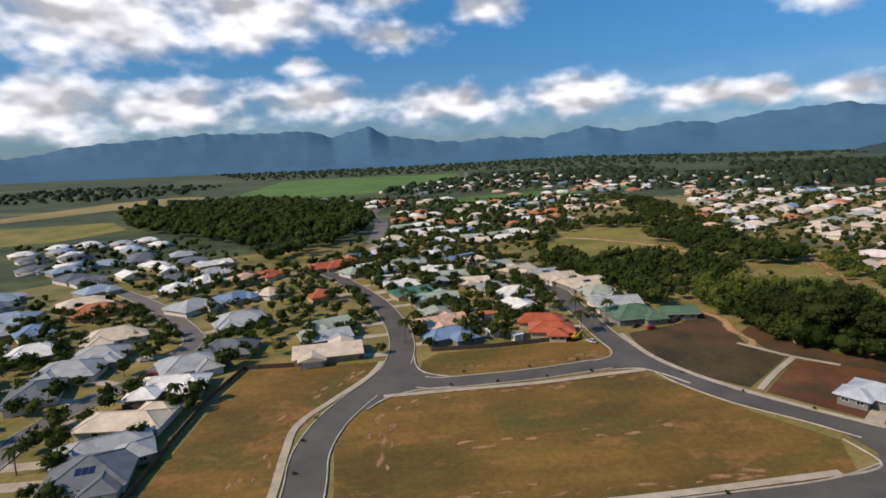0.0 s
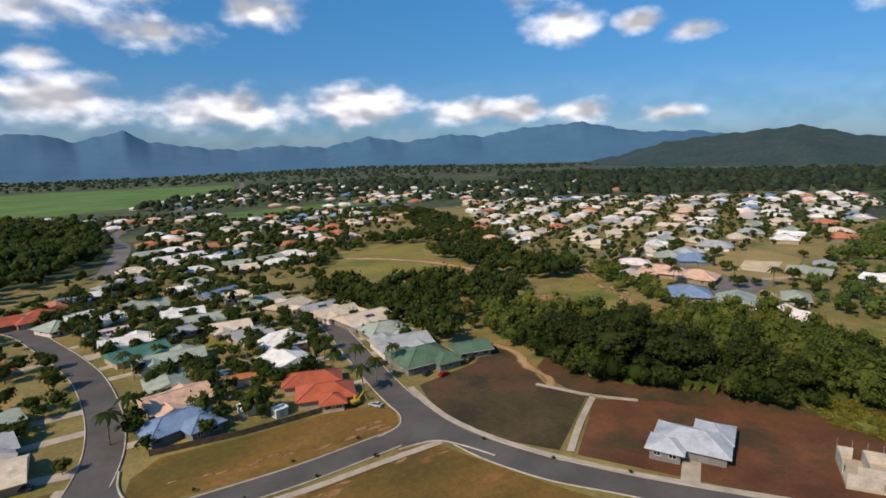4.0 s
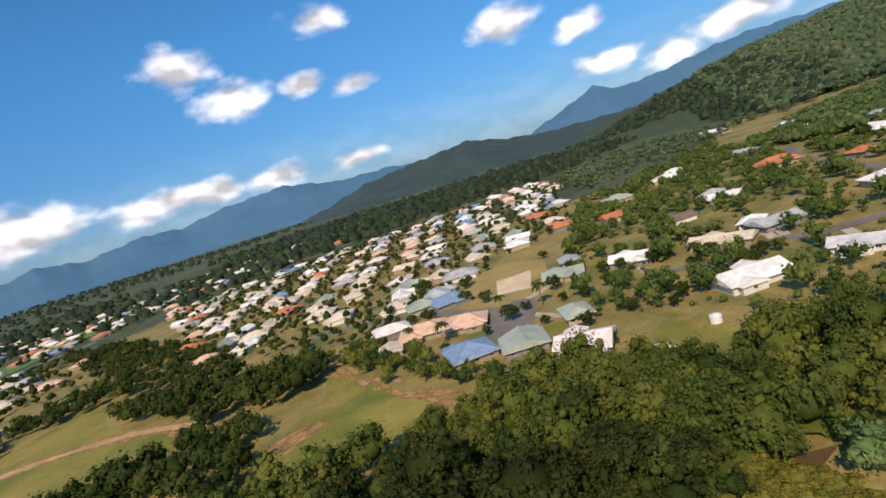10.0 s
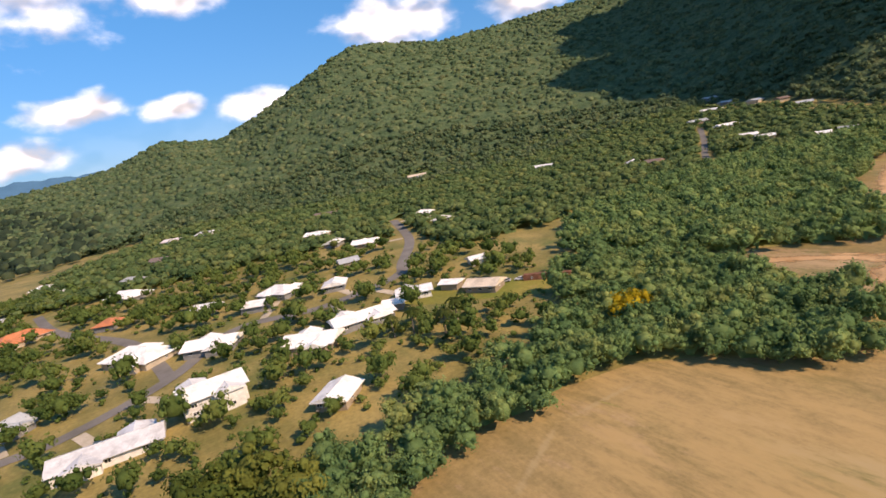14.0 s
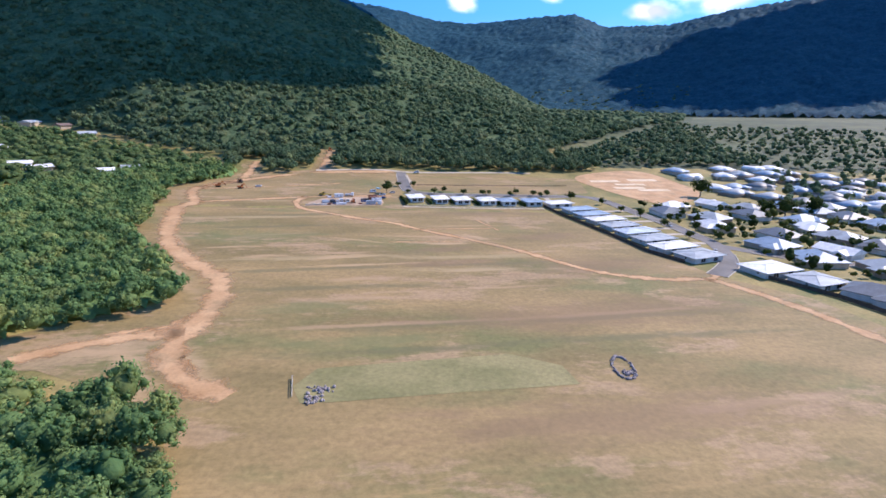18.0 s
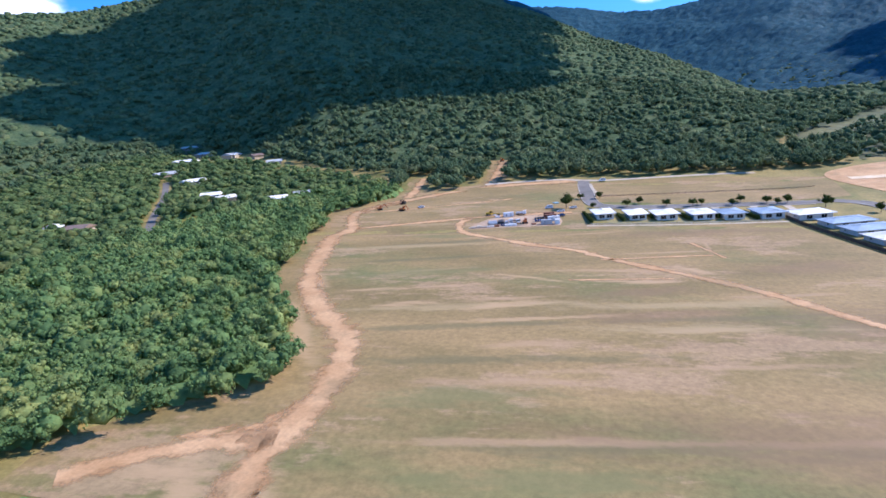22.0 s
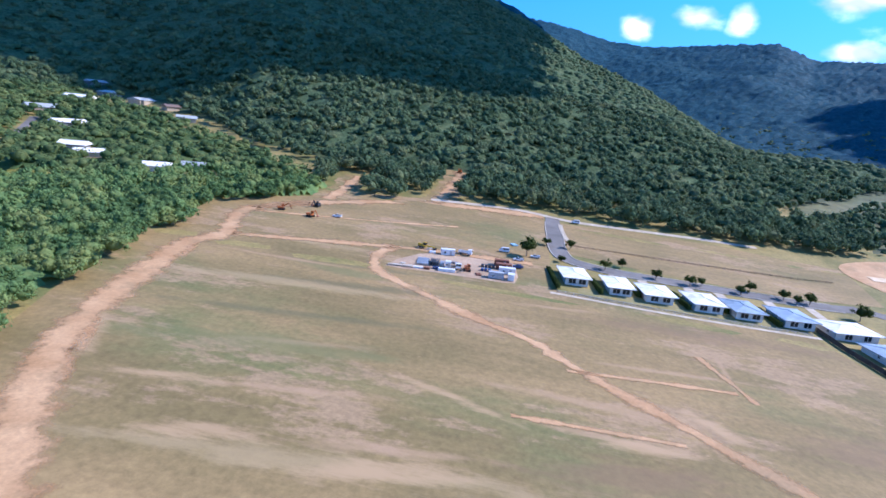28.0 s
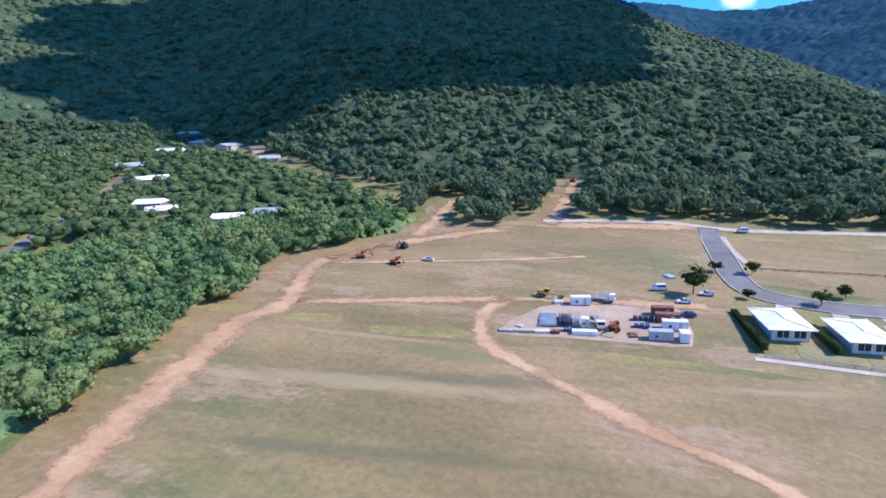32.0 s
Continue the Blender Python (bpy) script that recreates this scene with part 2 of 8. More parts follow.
def foliage(name, dark, mid, light, tree_scale=0.11, relief=0.5, speck_scale=1.1, speck_range=0.18):
    """Leaves: hue by tree, brightness by leaf, some light passing through."""
    m = bpy.data.materials.new(name)
    m.use_nodes = True
    tr = m.node_tree
    bs = tr.nodes["Principled BSDF"]
    bs.inputs["Roughness"].default_value = 0.7
    bs.inputs["Specular IOR Level"].default_value = 0.06
    geo = tr.nodes.new("ShaderNodeNewGeometry")
    n1 = node(tr, "ShaderNodeTexNoise", Scale=tree_scale, Detail=3.0, Roughness=0.65)
    tr.links.new(place(tr), n1.inputs["Vector"])
    ramp = tr.nodes.new("ShaderNodeValToRGB")
    ramp.color_ramp.elements[0].position, ramp.color_ramp.elements[1].position = 0.33, 0.68
    ramp.color_ramp.elements[0].color, ramp.color_ramp.elements[1].color = (*dark, 1), (*light, 1)
    ramp.color_ramp.elements.new(0.5).color = (*mid, 1)
    own = tr.nodes.new("ShaderNodeAttribute")
    own.attribute_name = "tint"
    tr.links.new(op(tr, "ADD", op(tr, "MULTIPLY_ADD", n1.outputs[0], 0.7, 0.15), own.outputs["Fac"]), ramp.inputs[0])
    r = node(tr, "ShaderNodeMapRange", To_Min=0.8, To_Max=1.2)
    tr.links.new(geo.outputs["Random Per Island"], r.inputs[0])
    n2 = node(tr, "ShaderNodeTexNoise", Scale=speck_scale, Detail=5.0, Roughness=0.75)
    tr.links.new(place(tr), n2.inputs["Vector"])
    speck = node(tr, "ShaderNodeMapRange", From_Min=0.3, From_Max=0.7, To_Min=1 - speck_range, To_Max=1 + speck_range)
    tr.links.new(n2.outputs[0], speck.inputs[0])
    vm = tr.nodes.new("ShaderNodeVectorMath")
    vm.operation = "SCALE"
    tr.links.new(ramp.outputs[0], vm.inputs[0])
    tr.links.new(op(tr, "MULTIPLY", r.outputs[0], speck.outputs[0]), vm.inputs["Scale"])
    tr.links.new(vm.outputs[0], bs.inputs["Base Color"])
    bump = node(tr, "ShaderNodeBump", Strength=0.8, Distance=relief)
    tr.links.new(n2.outputs[0], bump.inputs["Height"])
    tr.links.new(bump.outputs[0], bs.inputs["Normal"])
    thin = tr.nodes.new("ShaderNodeBsdfTranslucent")
    tr.links.new(vm.outputs[0], thin.inputs[0])
    both = tr.nodes.new("ShaderNodeMixShader")
    both.inputs[0].default_value = 0.42
    tr.links.new(bs.outputs[0], both.inputs[1])
    tr.links.new(thin.outputs[0], both.inputs[2])
    tr.links.new(both.outputs[0], tr.nodes["Material Output"].inputs[0])
    return m


M_GROUND = surface("dry_lawn_ground", (0.155, 0.138, 0.040), (0.310, 0.235, 0.082), scale=0.05, fine=0.9, grain=0.3, third=(0.115, 0.135, 0.036), patch_scale=0.035)
M_PLAIN = surface("wooded_plain", (0.035, 0.050, 0.022), (0.085, 0.105, 0.040), scale=0.012, fine=0.08, grain=0.5, third=(0.16, 0.16, 0.065), patch_scale=0.0045, stretch=(0.5, 1.6, 1))
M_PADDOCK = surface("dry_paddock_grass", (0.190, 0.142, 0.054), (0.296, 0.204, 0.086), scale=0.04, stretch=(0.5, 1.1, 1), fine=0.8, grain=0.26, third=(0.158, 0.148, 0.052), patch_scale=0.026, low=0.36, high=0.64, streak=0.09, fourth=(0.35, 0.235, 0.130))


def add_bands(m, bands, colour, strength):
    """Long soft-edged stains across a ground material: ends and half width of each, in metres."""
    tr = m.node_tree
    base = tr.nodes["Principled BSDF"].inputs["Base Color"]
    before = base.links[0].from_socket
    near = None
    for x0, y0, x1, y1, half in bands:
        mp = tr.nodes.new("ShaderNodeMapping")
        mp.vector_type = "TEXTURE"
        mp.inputs["Location"].default_value = ((x0 + x1) / 2, (y0 + y1) / 2, 0)
        mp.inputs["Rotation"].default_value = (0, 0, math.atan2(y1 - y0, x1 - x0))
        mp.inputs["Scale"].default_value = (math.hypot(x1 - x0, y1 - y0) * 0.55, half, 1e5)
        tr.links.new(place(tr), mp.inputs[0])
        far = tr.nodes.new("ShaderNodeVectorMath")
        far.operation = "LENGTH"
        tr.links.new(mp.outputs[0], far.inputs[0])
        near = far.outputs["Value"] if near is None else op(tr, "MINIMUM", near, far.outputs["Value"])
    rag = node(tr, "ShaderNodeTexNoise", Scale=0.22, Detail=8.0, Roughness=0.72)
    mp = tr.nodes.new("ShaderNodeMapping")
    mp.inputs["Scale"].default_value, mp.inputs["Rotation"].default_value = (0.35, 1.3, 1), (0, 0, -0.11)
    tr.links.new(place(tr), mp.inputs[0])
    tr.links.new(mp.outputs[0], rag.inputs["Vector"])
    span = node(tr, "ShaderNodeMapRange", From_Min=1.1, From_Max=0.2, To_Min=0.0, To_Max=strength)
    span.interpolation_type = "SMOOTHSTEP"
    tr.links.new(op(tr, "ADD", near, op(tr, "MULTIPLY", op(tr, "SUBTRACT", rag.outputs[0], 0.5), 3.0)), span.inputs[0])
    mix = tr.nodes.new("ShaderNodeMix")
    mix.data_type = "RGBA"
    tr.links.new(span.outputs[0], mix.inputs[0])
    tr.links.new(before, mix.inputs[6])
    mix.inputs[7].default_value = (*colour, 1)
    tr.links.new(mix.outputs[2], base)


def ragged_edge(m):
    """Lets a ground cover thin out towards the rim that its mesh marks."""
    tr = m.node_tree
    rim = tr.nodes.new("ShaderNodeAttribute")
    rim.attribute_name = "rim"
    rag = node(tr, "ShaderNodeTexNoise", Scale=0.55, Detail=6.0, Roughness=0.7)
    tr.links.new(place(tr), rag.inputs["Vector"])
    span = node(tr, "ShaderNodeMapRange", From_Min=1.0, From_Max=0.25)
    span.interpolation_type = "SMOOTHSTEP"
    low = op(tr, "MULTIPLY", op(tr, "MULTIPLY", op(tr, "SUBTRACT", rag.outputs[0], 0.5), 1.4), op(tr, "MINIMUM", op(tr, "MULTIPLY", rim.outputs["Fac"], 3.0), 1.0))
    tr.links.new(op(tr, "MAXIMUM", op(tr, "ADD", rim.outputs["Fac"], low), op(tr, "MULTIPLY", op(tr, "GREATER_THAN", rim.outputs["Fac"], 0.97), 2.0)), span.inputs[0])
    tr.links.new(span.outputs[0], tr.nodes["Principled BSDF"].inputs["Alpha"])
    return m


add_bands(M_PADDOCK, ((171, -143, 100, -153, 2.2), (110, -151, 40, -159, 2.0), (185, -246, 120, -252, 2.4), (136, -99, 76, -105, 2.2), (80, -104, 10, -111, 2.5), (190, -202, 120, -214, 2.0), (178, -226, 120, -238, 3.0), (140, -86, 70, -92, 2.4), (90, -91, 10, -97, 2.6), (160, -128, 90, -134, 2.6)), (0.130, 0.118, 0.054), 0.62)
add_bands(M_PADDOCK, ((200, -8, -20, 8, 42.0),), (0.40, 0.268, 0.112), 0.85)
add_bands(M_PADDOCK, ((115, -126, 55, -133, 1.3), (207, -244, 145, -246, 1.3), (97, -211, 55, -216, 1.2), (111, -240, 84, -246, 1.5), (178, -171, 118, -183, 1.5), (108, -183, 80, -182, 1.2), (150, -100, 80, -106, 1.5), (85, -105, 15, -114, 1.5), (62, -210, 60, -229, 0.9), (140, -120, 100, -123, 2.5), (60, -61, 20, -66, 2.0), (130, -137, 100, -141, 2.2), (95, -146, 60, -150, 1.6), (145, -164, 110, -170, 1.8), (115, -194, 70, -192, 2.0), (165, -191, 135, -198, 1.4), (70, -169, 40, -173, 1.5)), (0.40, 0.265, 0.150), 0.55)
add_bands(M_PADDOCK, ((110, -168, 70, -177, 5.0), (112, -152, 66, -160, 5.0), (110, -104, 0, -116, 12.0), (75, -148, 5, -158, 14.0), (95, -238, 20, -246, 6.0), (120, -58, 20, -62, 9.0), (60, -190, 20, -200, 9.0)), (0.205, 0.130, 0.070), 0.55)
add_bands(M_PADDOCK, ((185, -186, 130, -196, 6.0), (150, -112, 110, -118, 5.0), (170, -240, 140, -244, 5.0), (135, -92, 95, -96, 5.0)), (0.150, 0.158, 0.060), 0.55)
add_bands(M_PADDOCK, ((118, -147, 48, -150, 3.0), (200, -222, 130, -230, 3.0), (190, -262, 150, -264, 2.5), (120, -160, 45, -167, 3.0), (170, -157, 100, -166, 3.0), (150, -10, 60, 0, 6.0), (173, 8, 163, 29, 1.0), (164, 28, 157, 46, 1.0), (172, 10, 170, -12, 0.9)), (0.37, 0.275, 0.140), 0.6)
add_bands(M_PADDOCK, ((160, -161, 140, -167, 2.6), (136, -159, 114, -166, 3.0), (77, -199, 67, -188, 2.4), (180, -172, 152, -177, 1.8), (132, -191, 106, -181, 1.6), (94, -181, 78, -183, 2.2), (142, -150, 98, -156, 1.6), (160, -98, 142, -66, 4.5), (172, -99, 150, -62, 3.5), (184, -90, 160, -90, 3.0), (186, -165, 160, -122, 3.0), (196, -200, 178, -172, 3.0)), (0.42, 0.285, 0.150), 0.75)
M_MOWN = surface("mown_green_strip", (0.18, 0.165, 0.064), (0.27, 0.23, 0.10), scale=0.08, fine=1.0, grain=0.25)
M_LOT = surface("brown_lot_grass", (0.112, 0.074, 0.015), (0.235, 0.130, 0.028), scale=0.045, fine=0.8, grain=0.3, third=(0.104, 0.090, 0.018), patch_scale=0.04, stretch=(0.7, 1.3, 1), streak=0.12, fourth=(0.28, 0.135, 0.042))
# dark brown ground with reddish patches, for a lot and the creek bank
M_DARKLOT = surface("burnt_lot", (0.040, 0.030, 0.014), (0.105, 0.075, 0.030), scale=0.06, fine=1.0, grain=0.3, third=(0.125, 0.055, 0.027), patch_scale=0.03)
M_REDLOT = surface("red_earth_lot", (0.095, 0.038, 0.016), (0.180, 0.074, 0.032), scale=0.08, fine=1.2, grain=0.22, third=(0.065, 0.047, 0.02), patch_scale=0.05)
M_PARK = surface("park_grass", (0.140, 0.148, 0.026), (0.29, 0.235, 0.050), scale=0.03, fine=0.8, grain=0.22, third=(0.105, 0.145, 0.022), patch_scale=0.028, fourth=(0.30, 0.19, 0.07))
M_LUSH = surface("lush_grass", (0.120, 0.150, 0.026), (0.20, 0.205, 0.045), scale=0.15, fine=1.2, grain=0.3)
M_CANE = surface("cane_field", (0.07, 0.145, 0.02), (0.13, 0.22, 0.045), scale=0.01, fine=0.06, grain=0.2)
M_STRAW = surface("straw_field", (0.25, 0.19, 0.065), (0.37, 0.275, 0.10), scale=0.012, fine=0.1, grain=0.2)
M_DIRT = surface("orange_dirt", (0.39, 0.225, 0.102), (0.53, 0.335, 0.172), scale=0.12, fine=1.5, grain=0.2, third=(0.33, 0.215, 0.105), patch_scale=0.1)
ragged_edge(M_DIRT)
M_PALEDIRT = surface("pale_sand", (0.55, 0.42, 0.26), (0.70, 0.56, 0.38), scale=0.2, fine=1.5, grain=0.15)
M_ROAD = surface("worn_asphalt", (0.135, 0.125, 0.112), (0.205, 0.190, 0.172), scale=0.1, fine=4.0, grain=0.14, rough=0.85)
M_NEWROAD = surface("fresh_asphalt", (0.088, 0.080, 0.074), (0.130, 0.120, 0.110), scale=0.1, fine=4.0, grain=0.14, rough=0.85)
M_KERB = surface("kerb_concrete", (0.34, 0.30, 0.24), (0.50, 0.45, 0.37), scale=0.4, fine=4.0, grain=0.12)
M_PATH = surface("path_concrete", (0.38, 0.32, 0.235), (0.52, 0.45, 0.35), scale=0.3, fine=3.0, grain=0.12)
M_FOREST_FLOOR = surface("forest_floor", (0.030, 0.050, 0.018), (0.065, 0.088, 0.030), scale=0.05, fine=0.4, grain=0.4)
L_FOREST = foliage("rainforest_leaves", (0.086, 0.166, 0.064), (0.168, 0.268, 0.096), (0.290, 0.336, 0.112), 0.12)
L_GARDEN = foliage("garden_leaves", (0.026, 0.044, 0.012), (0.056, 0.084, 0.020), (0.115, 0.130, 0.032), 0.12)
L_HILL = foliage("hill_forest_leaves", (0.062, 0.116, 0.060), (0.124, 0.186, 0.090), (0.212, 0.245, 0.116), 0.06, 2.4, 0.34, 0.42)
# leaf colour turned blue to stand for haze over the far range
L_HAZE_RANGE = foliage("far_range_leaves", (0.026, 0.090, 0.135), (0.040, 0.122, 0.172), (0.058, 0.150, 0.200), 0.03, 3.0, 0.16, 0.35)
# blue mixed into the leaf green for haze across the plain
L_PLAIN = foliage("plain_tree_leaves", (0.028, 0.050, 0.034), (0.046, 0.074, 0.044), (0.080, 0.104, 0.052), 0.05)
L_CREEK = foliage("creek_leaves", (0.048, 0.080, 0.020), (0.110, 0.148, 0.032), (0.210, 0.222, 0.050), 0.075)
L_SUNNY = foliage("sunny_garden_leaves", (0.060, 0.106, 0.028), (0.120, 0.176, 0.046), (0.205, 0.240, 0.062), 0.1)
L_SLOPE = foliage("slope_leaves", (0.066, 0.126, 0.050), (0.134, 0.200, 0.074), (0.230, 0.260, 0.092), 0.1, 1.2, 0.6, 0.28)
# cloud shade over the creek is painted into this darker leaf colour
L_CLOUD_SHADE = foliage("black_green_leaves", (0.026, 0.040, 0.013), (0.052, 0.072, 0.020), (0.095, 0.112, 0.030), 0.12)
L_RANK = foliage("rank_grass", (0.135, 0.150, 0.028), (0.215, 0.205, 0.040), (0.300, 0.255, 0.058), 0.5, 0.2)
L_PALM = foliage("palm_fronds", (0.03, 0.05, 0.012), (0.055, 0.08, 0.02), (0.11, 0.12, 0.035), 0.2)
L_YELLOW = foliage("yellow_blossom", (0.30, 0.22, 0.015), (0.42, 0.31, 0.02), (0.50, 0.38, 0.03), 0.4)
M_BARK = surface("bark", (0.10, 0.08, 0.06), (0.24, 0.2, 0.16), scale=1.5, fine=8.0, grain=0.3)
ROOFS = {
    "white": (0.84, 0.82, 0.78), "white2": (0.74, 0.73, 0.70), "cream": (0.70, 0.59, 0.45), "grey": (0.42, 0.44, 0.44), "darkgrey": (0.16, 0.175, 0.19), "blue": (0.20, 0.30, 0.45),
    "bluegrey": (0.32, 0.40, 0.48), "sage": (0.37, 0.42, 0.34), "green": (0.11, 0.19, 0.115), "teal": (0.07, 0.20, 0.155), "red": (0.50, 0.125, 0.06),
    "orange": (0.58, 0.21, 0.09), "peach": (0.72, 0.47, 0.33), "brown": (0.22, 0.155, 0.115), "pinkwhite": (0.80, 0.71, 0.67), "newgrey": (0.52, 0.57, 0.62), "solar": (0.66, 0.66, 0.66)}
M_ROOF = {k: surface("roof_" + k, shade(v, 0.84), shade(v, 1.08), scale=0.35, rough=0.5, fine=1.6, grain=0.12, stretch=(1, 1, 0.3), third=shade(v, 0.72), patch_scale=0.25, random_tint=0.08) for k, v in ROOFS.items()}
M_WALLS = [plain("wall_" + n, c, rough=0.8, random_tint=0.1) for n, c in (("cream", (0.42, 0.35, 0.26)), ("white", (0.64, 0.62, 0.58)), ("sand", (0.30, 0.24, 0.175)), ("grey", (0.20, 0.20, 0.195)))]
M_FRAME = plain("white_frame", (0.7, 0.7, 0.68), 0.5)
M_GUTTER = plain("gutter_metal", (0.5, 0.5, 0.48), 0.4)
M_GARAGE = plain("garage_panel", (0.48, 0.45, 0.41), 0.5)
M_DOOR = plain("door_paint", (0.16, 0.10, 0.07), 0.5)
M_GLASS = bpy.data.materials.new("window_glass")
M_GLASS.use_nodes = True
_b = M_GLASS.node_tree.nodes["Principled BSDF"]
_b.inputs["Base Color"].default_value, _b.inputs["Roughness"].default_value = (0.02, 0.025, 0.03, 1), 0.08
M_PANEL = plain("solar_cells", (0.02, 0.03, 0.09), 0.15)
M_FENCE = surface("fence_boards", (0.055, 0.04, 0.03), (0.11, 0.08, 0.06), scale=0.8, fine=5.0, grain=0.25)
M_PALEFENCE = plain("pale_fence", (0.45, 0.42, 0.37), 0.7)
M_WATER = plain("pool_water", (0.03, 0.25, 0.42), 0.05)
M_TYRE = plain("tyre_rubber", (0.02, 0.02, 0.02), 0.8)
M_HUB = plain("wheel_metal", (0.4, 0.4, 0.42), 0.3, metal=0.8)
PAINTS = {k: plain("paint_" + k, c, 0.25) for k, c in (("white", (0.75, 0.75, 0.75)), ("silver", (0.42, 0.43, 0.45)), ("red", (0.35, 0.02, 0.02)), ("blue", (0.04, 0.08, 0.2)),
                                                      ("dark", (0.04, 0.04, 0.05)), ("yellow", (0.55, 0.36, 0.05)), ("orange", (0.42, 0.13, 0.04)))}
M_STEEL = plain("galvanised_steel", (0.42, 0.44, 0.46), 0.4, metal=0.5)
M_RUST = surface("rusty_steel", (0.12, 0.05, 0.03), (0.3, 0.13, 0.08), scale=1.0, fine=6.0, grain=0.3)
M_RACK = plain("dark_steel", (0.06, 0.065, 0.075), 0.5, metal=0.3)
M_ROCK = surface("grey_rubble", (0.16, 0.14, 0.14), (0.33, 0.29, 0.28), scale=0.8, fine=4.0, grain=0.3)
M_TARP = plain("pale_blue_sheet", (0.3, 0.5, 0.6), 0.6)

# ---------------------------------------------------------------- the lie of the land
CX, CY = 110.0, -20.0
# the wooded hill: bearing, height of the ridge as an angle, its distance and the distance of its foot
HILL = np.array([(62, -3, 1500, 900), (72, 0.8, 1300, 760), (80.7, 2.45, 1250, 640), (84.5, 2.86, 1193, 600), (88.3, 3.49, 1137, 560), (92.3, 5.14, 1130, 540), (97.2, 4.46, 1072, 520), (101.1, 6.25, 1016, 500),
                 (107.3, 9.54, 1007, 500), (111.6, 11.35, 1031, 500), (113.8, 11.37, 1048, 500), (121.3, 10.39, 1089, 510), (129.4, 10.87, 1218, 540), (138.3, 11.32, 1262, 600), (143.5, 12.38, 1259, 600), (148.2, 14.26, 1256, 560),
                 (155.2, 17.08, 1253, 480), (157.3, 16.57, 1282, 440), (164.3, 14.29, 1350, 400), (173.7, 11.4, 1398, 385), (178.5, 9.7, 1452, 390), (184.4, 6.25, 1272, 400), (190.2, 4.0, 1122, 405), (196.9, 0.19, 973, 420)], float)
HILL = np.concatenate([HILL, [(204.7, -3.53, 874, 560), (212.9, -3.61, 926, 800)]])
BACK = np.array([(159.7, 9.06, 2174, 1400), (178.5, 9.67, 2172, 1400), (183.2, 8.96, 2122, 1350), (186.8, 8.05, 2122, 1300), (190.3, 7.75, 2122, 1200), (197.9, 8.35, 2073, 1100), (200.6, 8.45, 2074, 1100), (203.4, 7.23, 2074, 1050),
                 (209.3, 7.23, 2076, 1000), (214.3, 8.14, 2077, 1000), (219.2, 8.63, 2078, 1000), (236.6, 8.0, 2184, 1100), (262.7, 4.96, 2396, 1400), (290.6, -1.04, 2610, 1800)], float)


def wobble(x, y, s):
    x, y = x * s, y * s
    return (np.sin(x * 1.3 + 2 * np.sin(y * 0.7)) + np.sin(y * 1.7 + 1.3 * np.sin(x * 0.9 + 1)) + 0.5 * np.sin(2.9 * x + 1.7 * y) + 0.5 * np.sin(3.3 * y - 2.1 * x)) / 3


def ground(x, y):
    """Height of the land. Takes numbers or arrays."""
    x, y = np.asarray(x, float), np.asarray(y, float)
    slope = np.clip(0.04 - 0.02 * y / 120, 0.02, 0.04)
    xe = np.minimum(x, 900)
    z = -3 + np.where(x > 0, slope * xe, 0.01 * np.maximum(x, -300)) + 0.012 * np.clip(50 - y, 0, 700)
    z = z + 0.05 * np.clip(-250 - y, 0, 400) + 0.06 * np.clip(-340 - y, 0, 400) * (x > -2000)
    z = z - np.clip((x - 20) * -0.02, 0, 8) * np.clip((-230 - y) / 80, 0, 1)
    dx, dy = x - CX, y - CY
    r, az = np.hypot(dx, dy), np.degrees(np.arctan2(dx, dy)) % 360
    top = z
    for tab, power in ((HILL, 1.3), (BACK, 1.2)):
        el, ridge, foot = (np.interp(az, tab[:, 0], tab[:, k]) for k in (1, 2, 3))
        high = 54 + ridge * np.tan(np.radians(el))
        u = np.clip((r - foot) / (ridge - foot), 0, 1)
        inside = (az > tab[0, 0]) & (az < tab[-1, 0])
        gully = 1 + 0.10 * wobble(x, y, 0.011) * np.clip(4 * u * (1 - u), 0, 1)
        fall = np.clip(1 - 0.25 * np.clip((r - ridge) / ridge, 0, 1.2), 0, 1)
        zm = z + (high - z) * u ** power * gully * fall
        top = np.where(inside & (u > 0), np.maximum(top, zm), top)
    return top


def gz(x, y):
    return float(ground(x, y))


def mesh_of(name, verts, tris, material, smooth=False, tint=None):
    """A mesh from arrays of places and triangles; tint shifts the hue of leaves, vertex by vertex."""
    verts, tris = np.asarray(verts, np.float32), np.asarray(tris, np.int32)
    me = bpy.data.meshes.new(name)
    me.vertices.add(len(verts))
    me.vertices.foreach_set("co", verts.ravel())
    me.loops.add(tris.size)
    me.loops.foreach_set("vertex_index", tris.ravel())
    me.polygons.add(len(tris))
    me.polygons.foreach_set("loop_start", np.arange(0, tris.size, 3, dtype=np.int32))
    if smooth:
        me.polygons.foreach_set("use_smooth", np.ones(len(tris), bool))
    me.update(calc_edges=True)
    me.materials.append(material)
    if tint is not None:
        me.attributes.new("tint", "FLOAT", "POINT").data.foreach_set("value", np.asarray(tint, np.float32))
    return me


def part(name, me, parent=None, label=""):
    ob = new(name, me)
    ob.parent = parent
    if label:
        tagged(ob, label)
    return ob


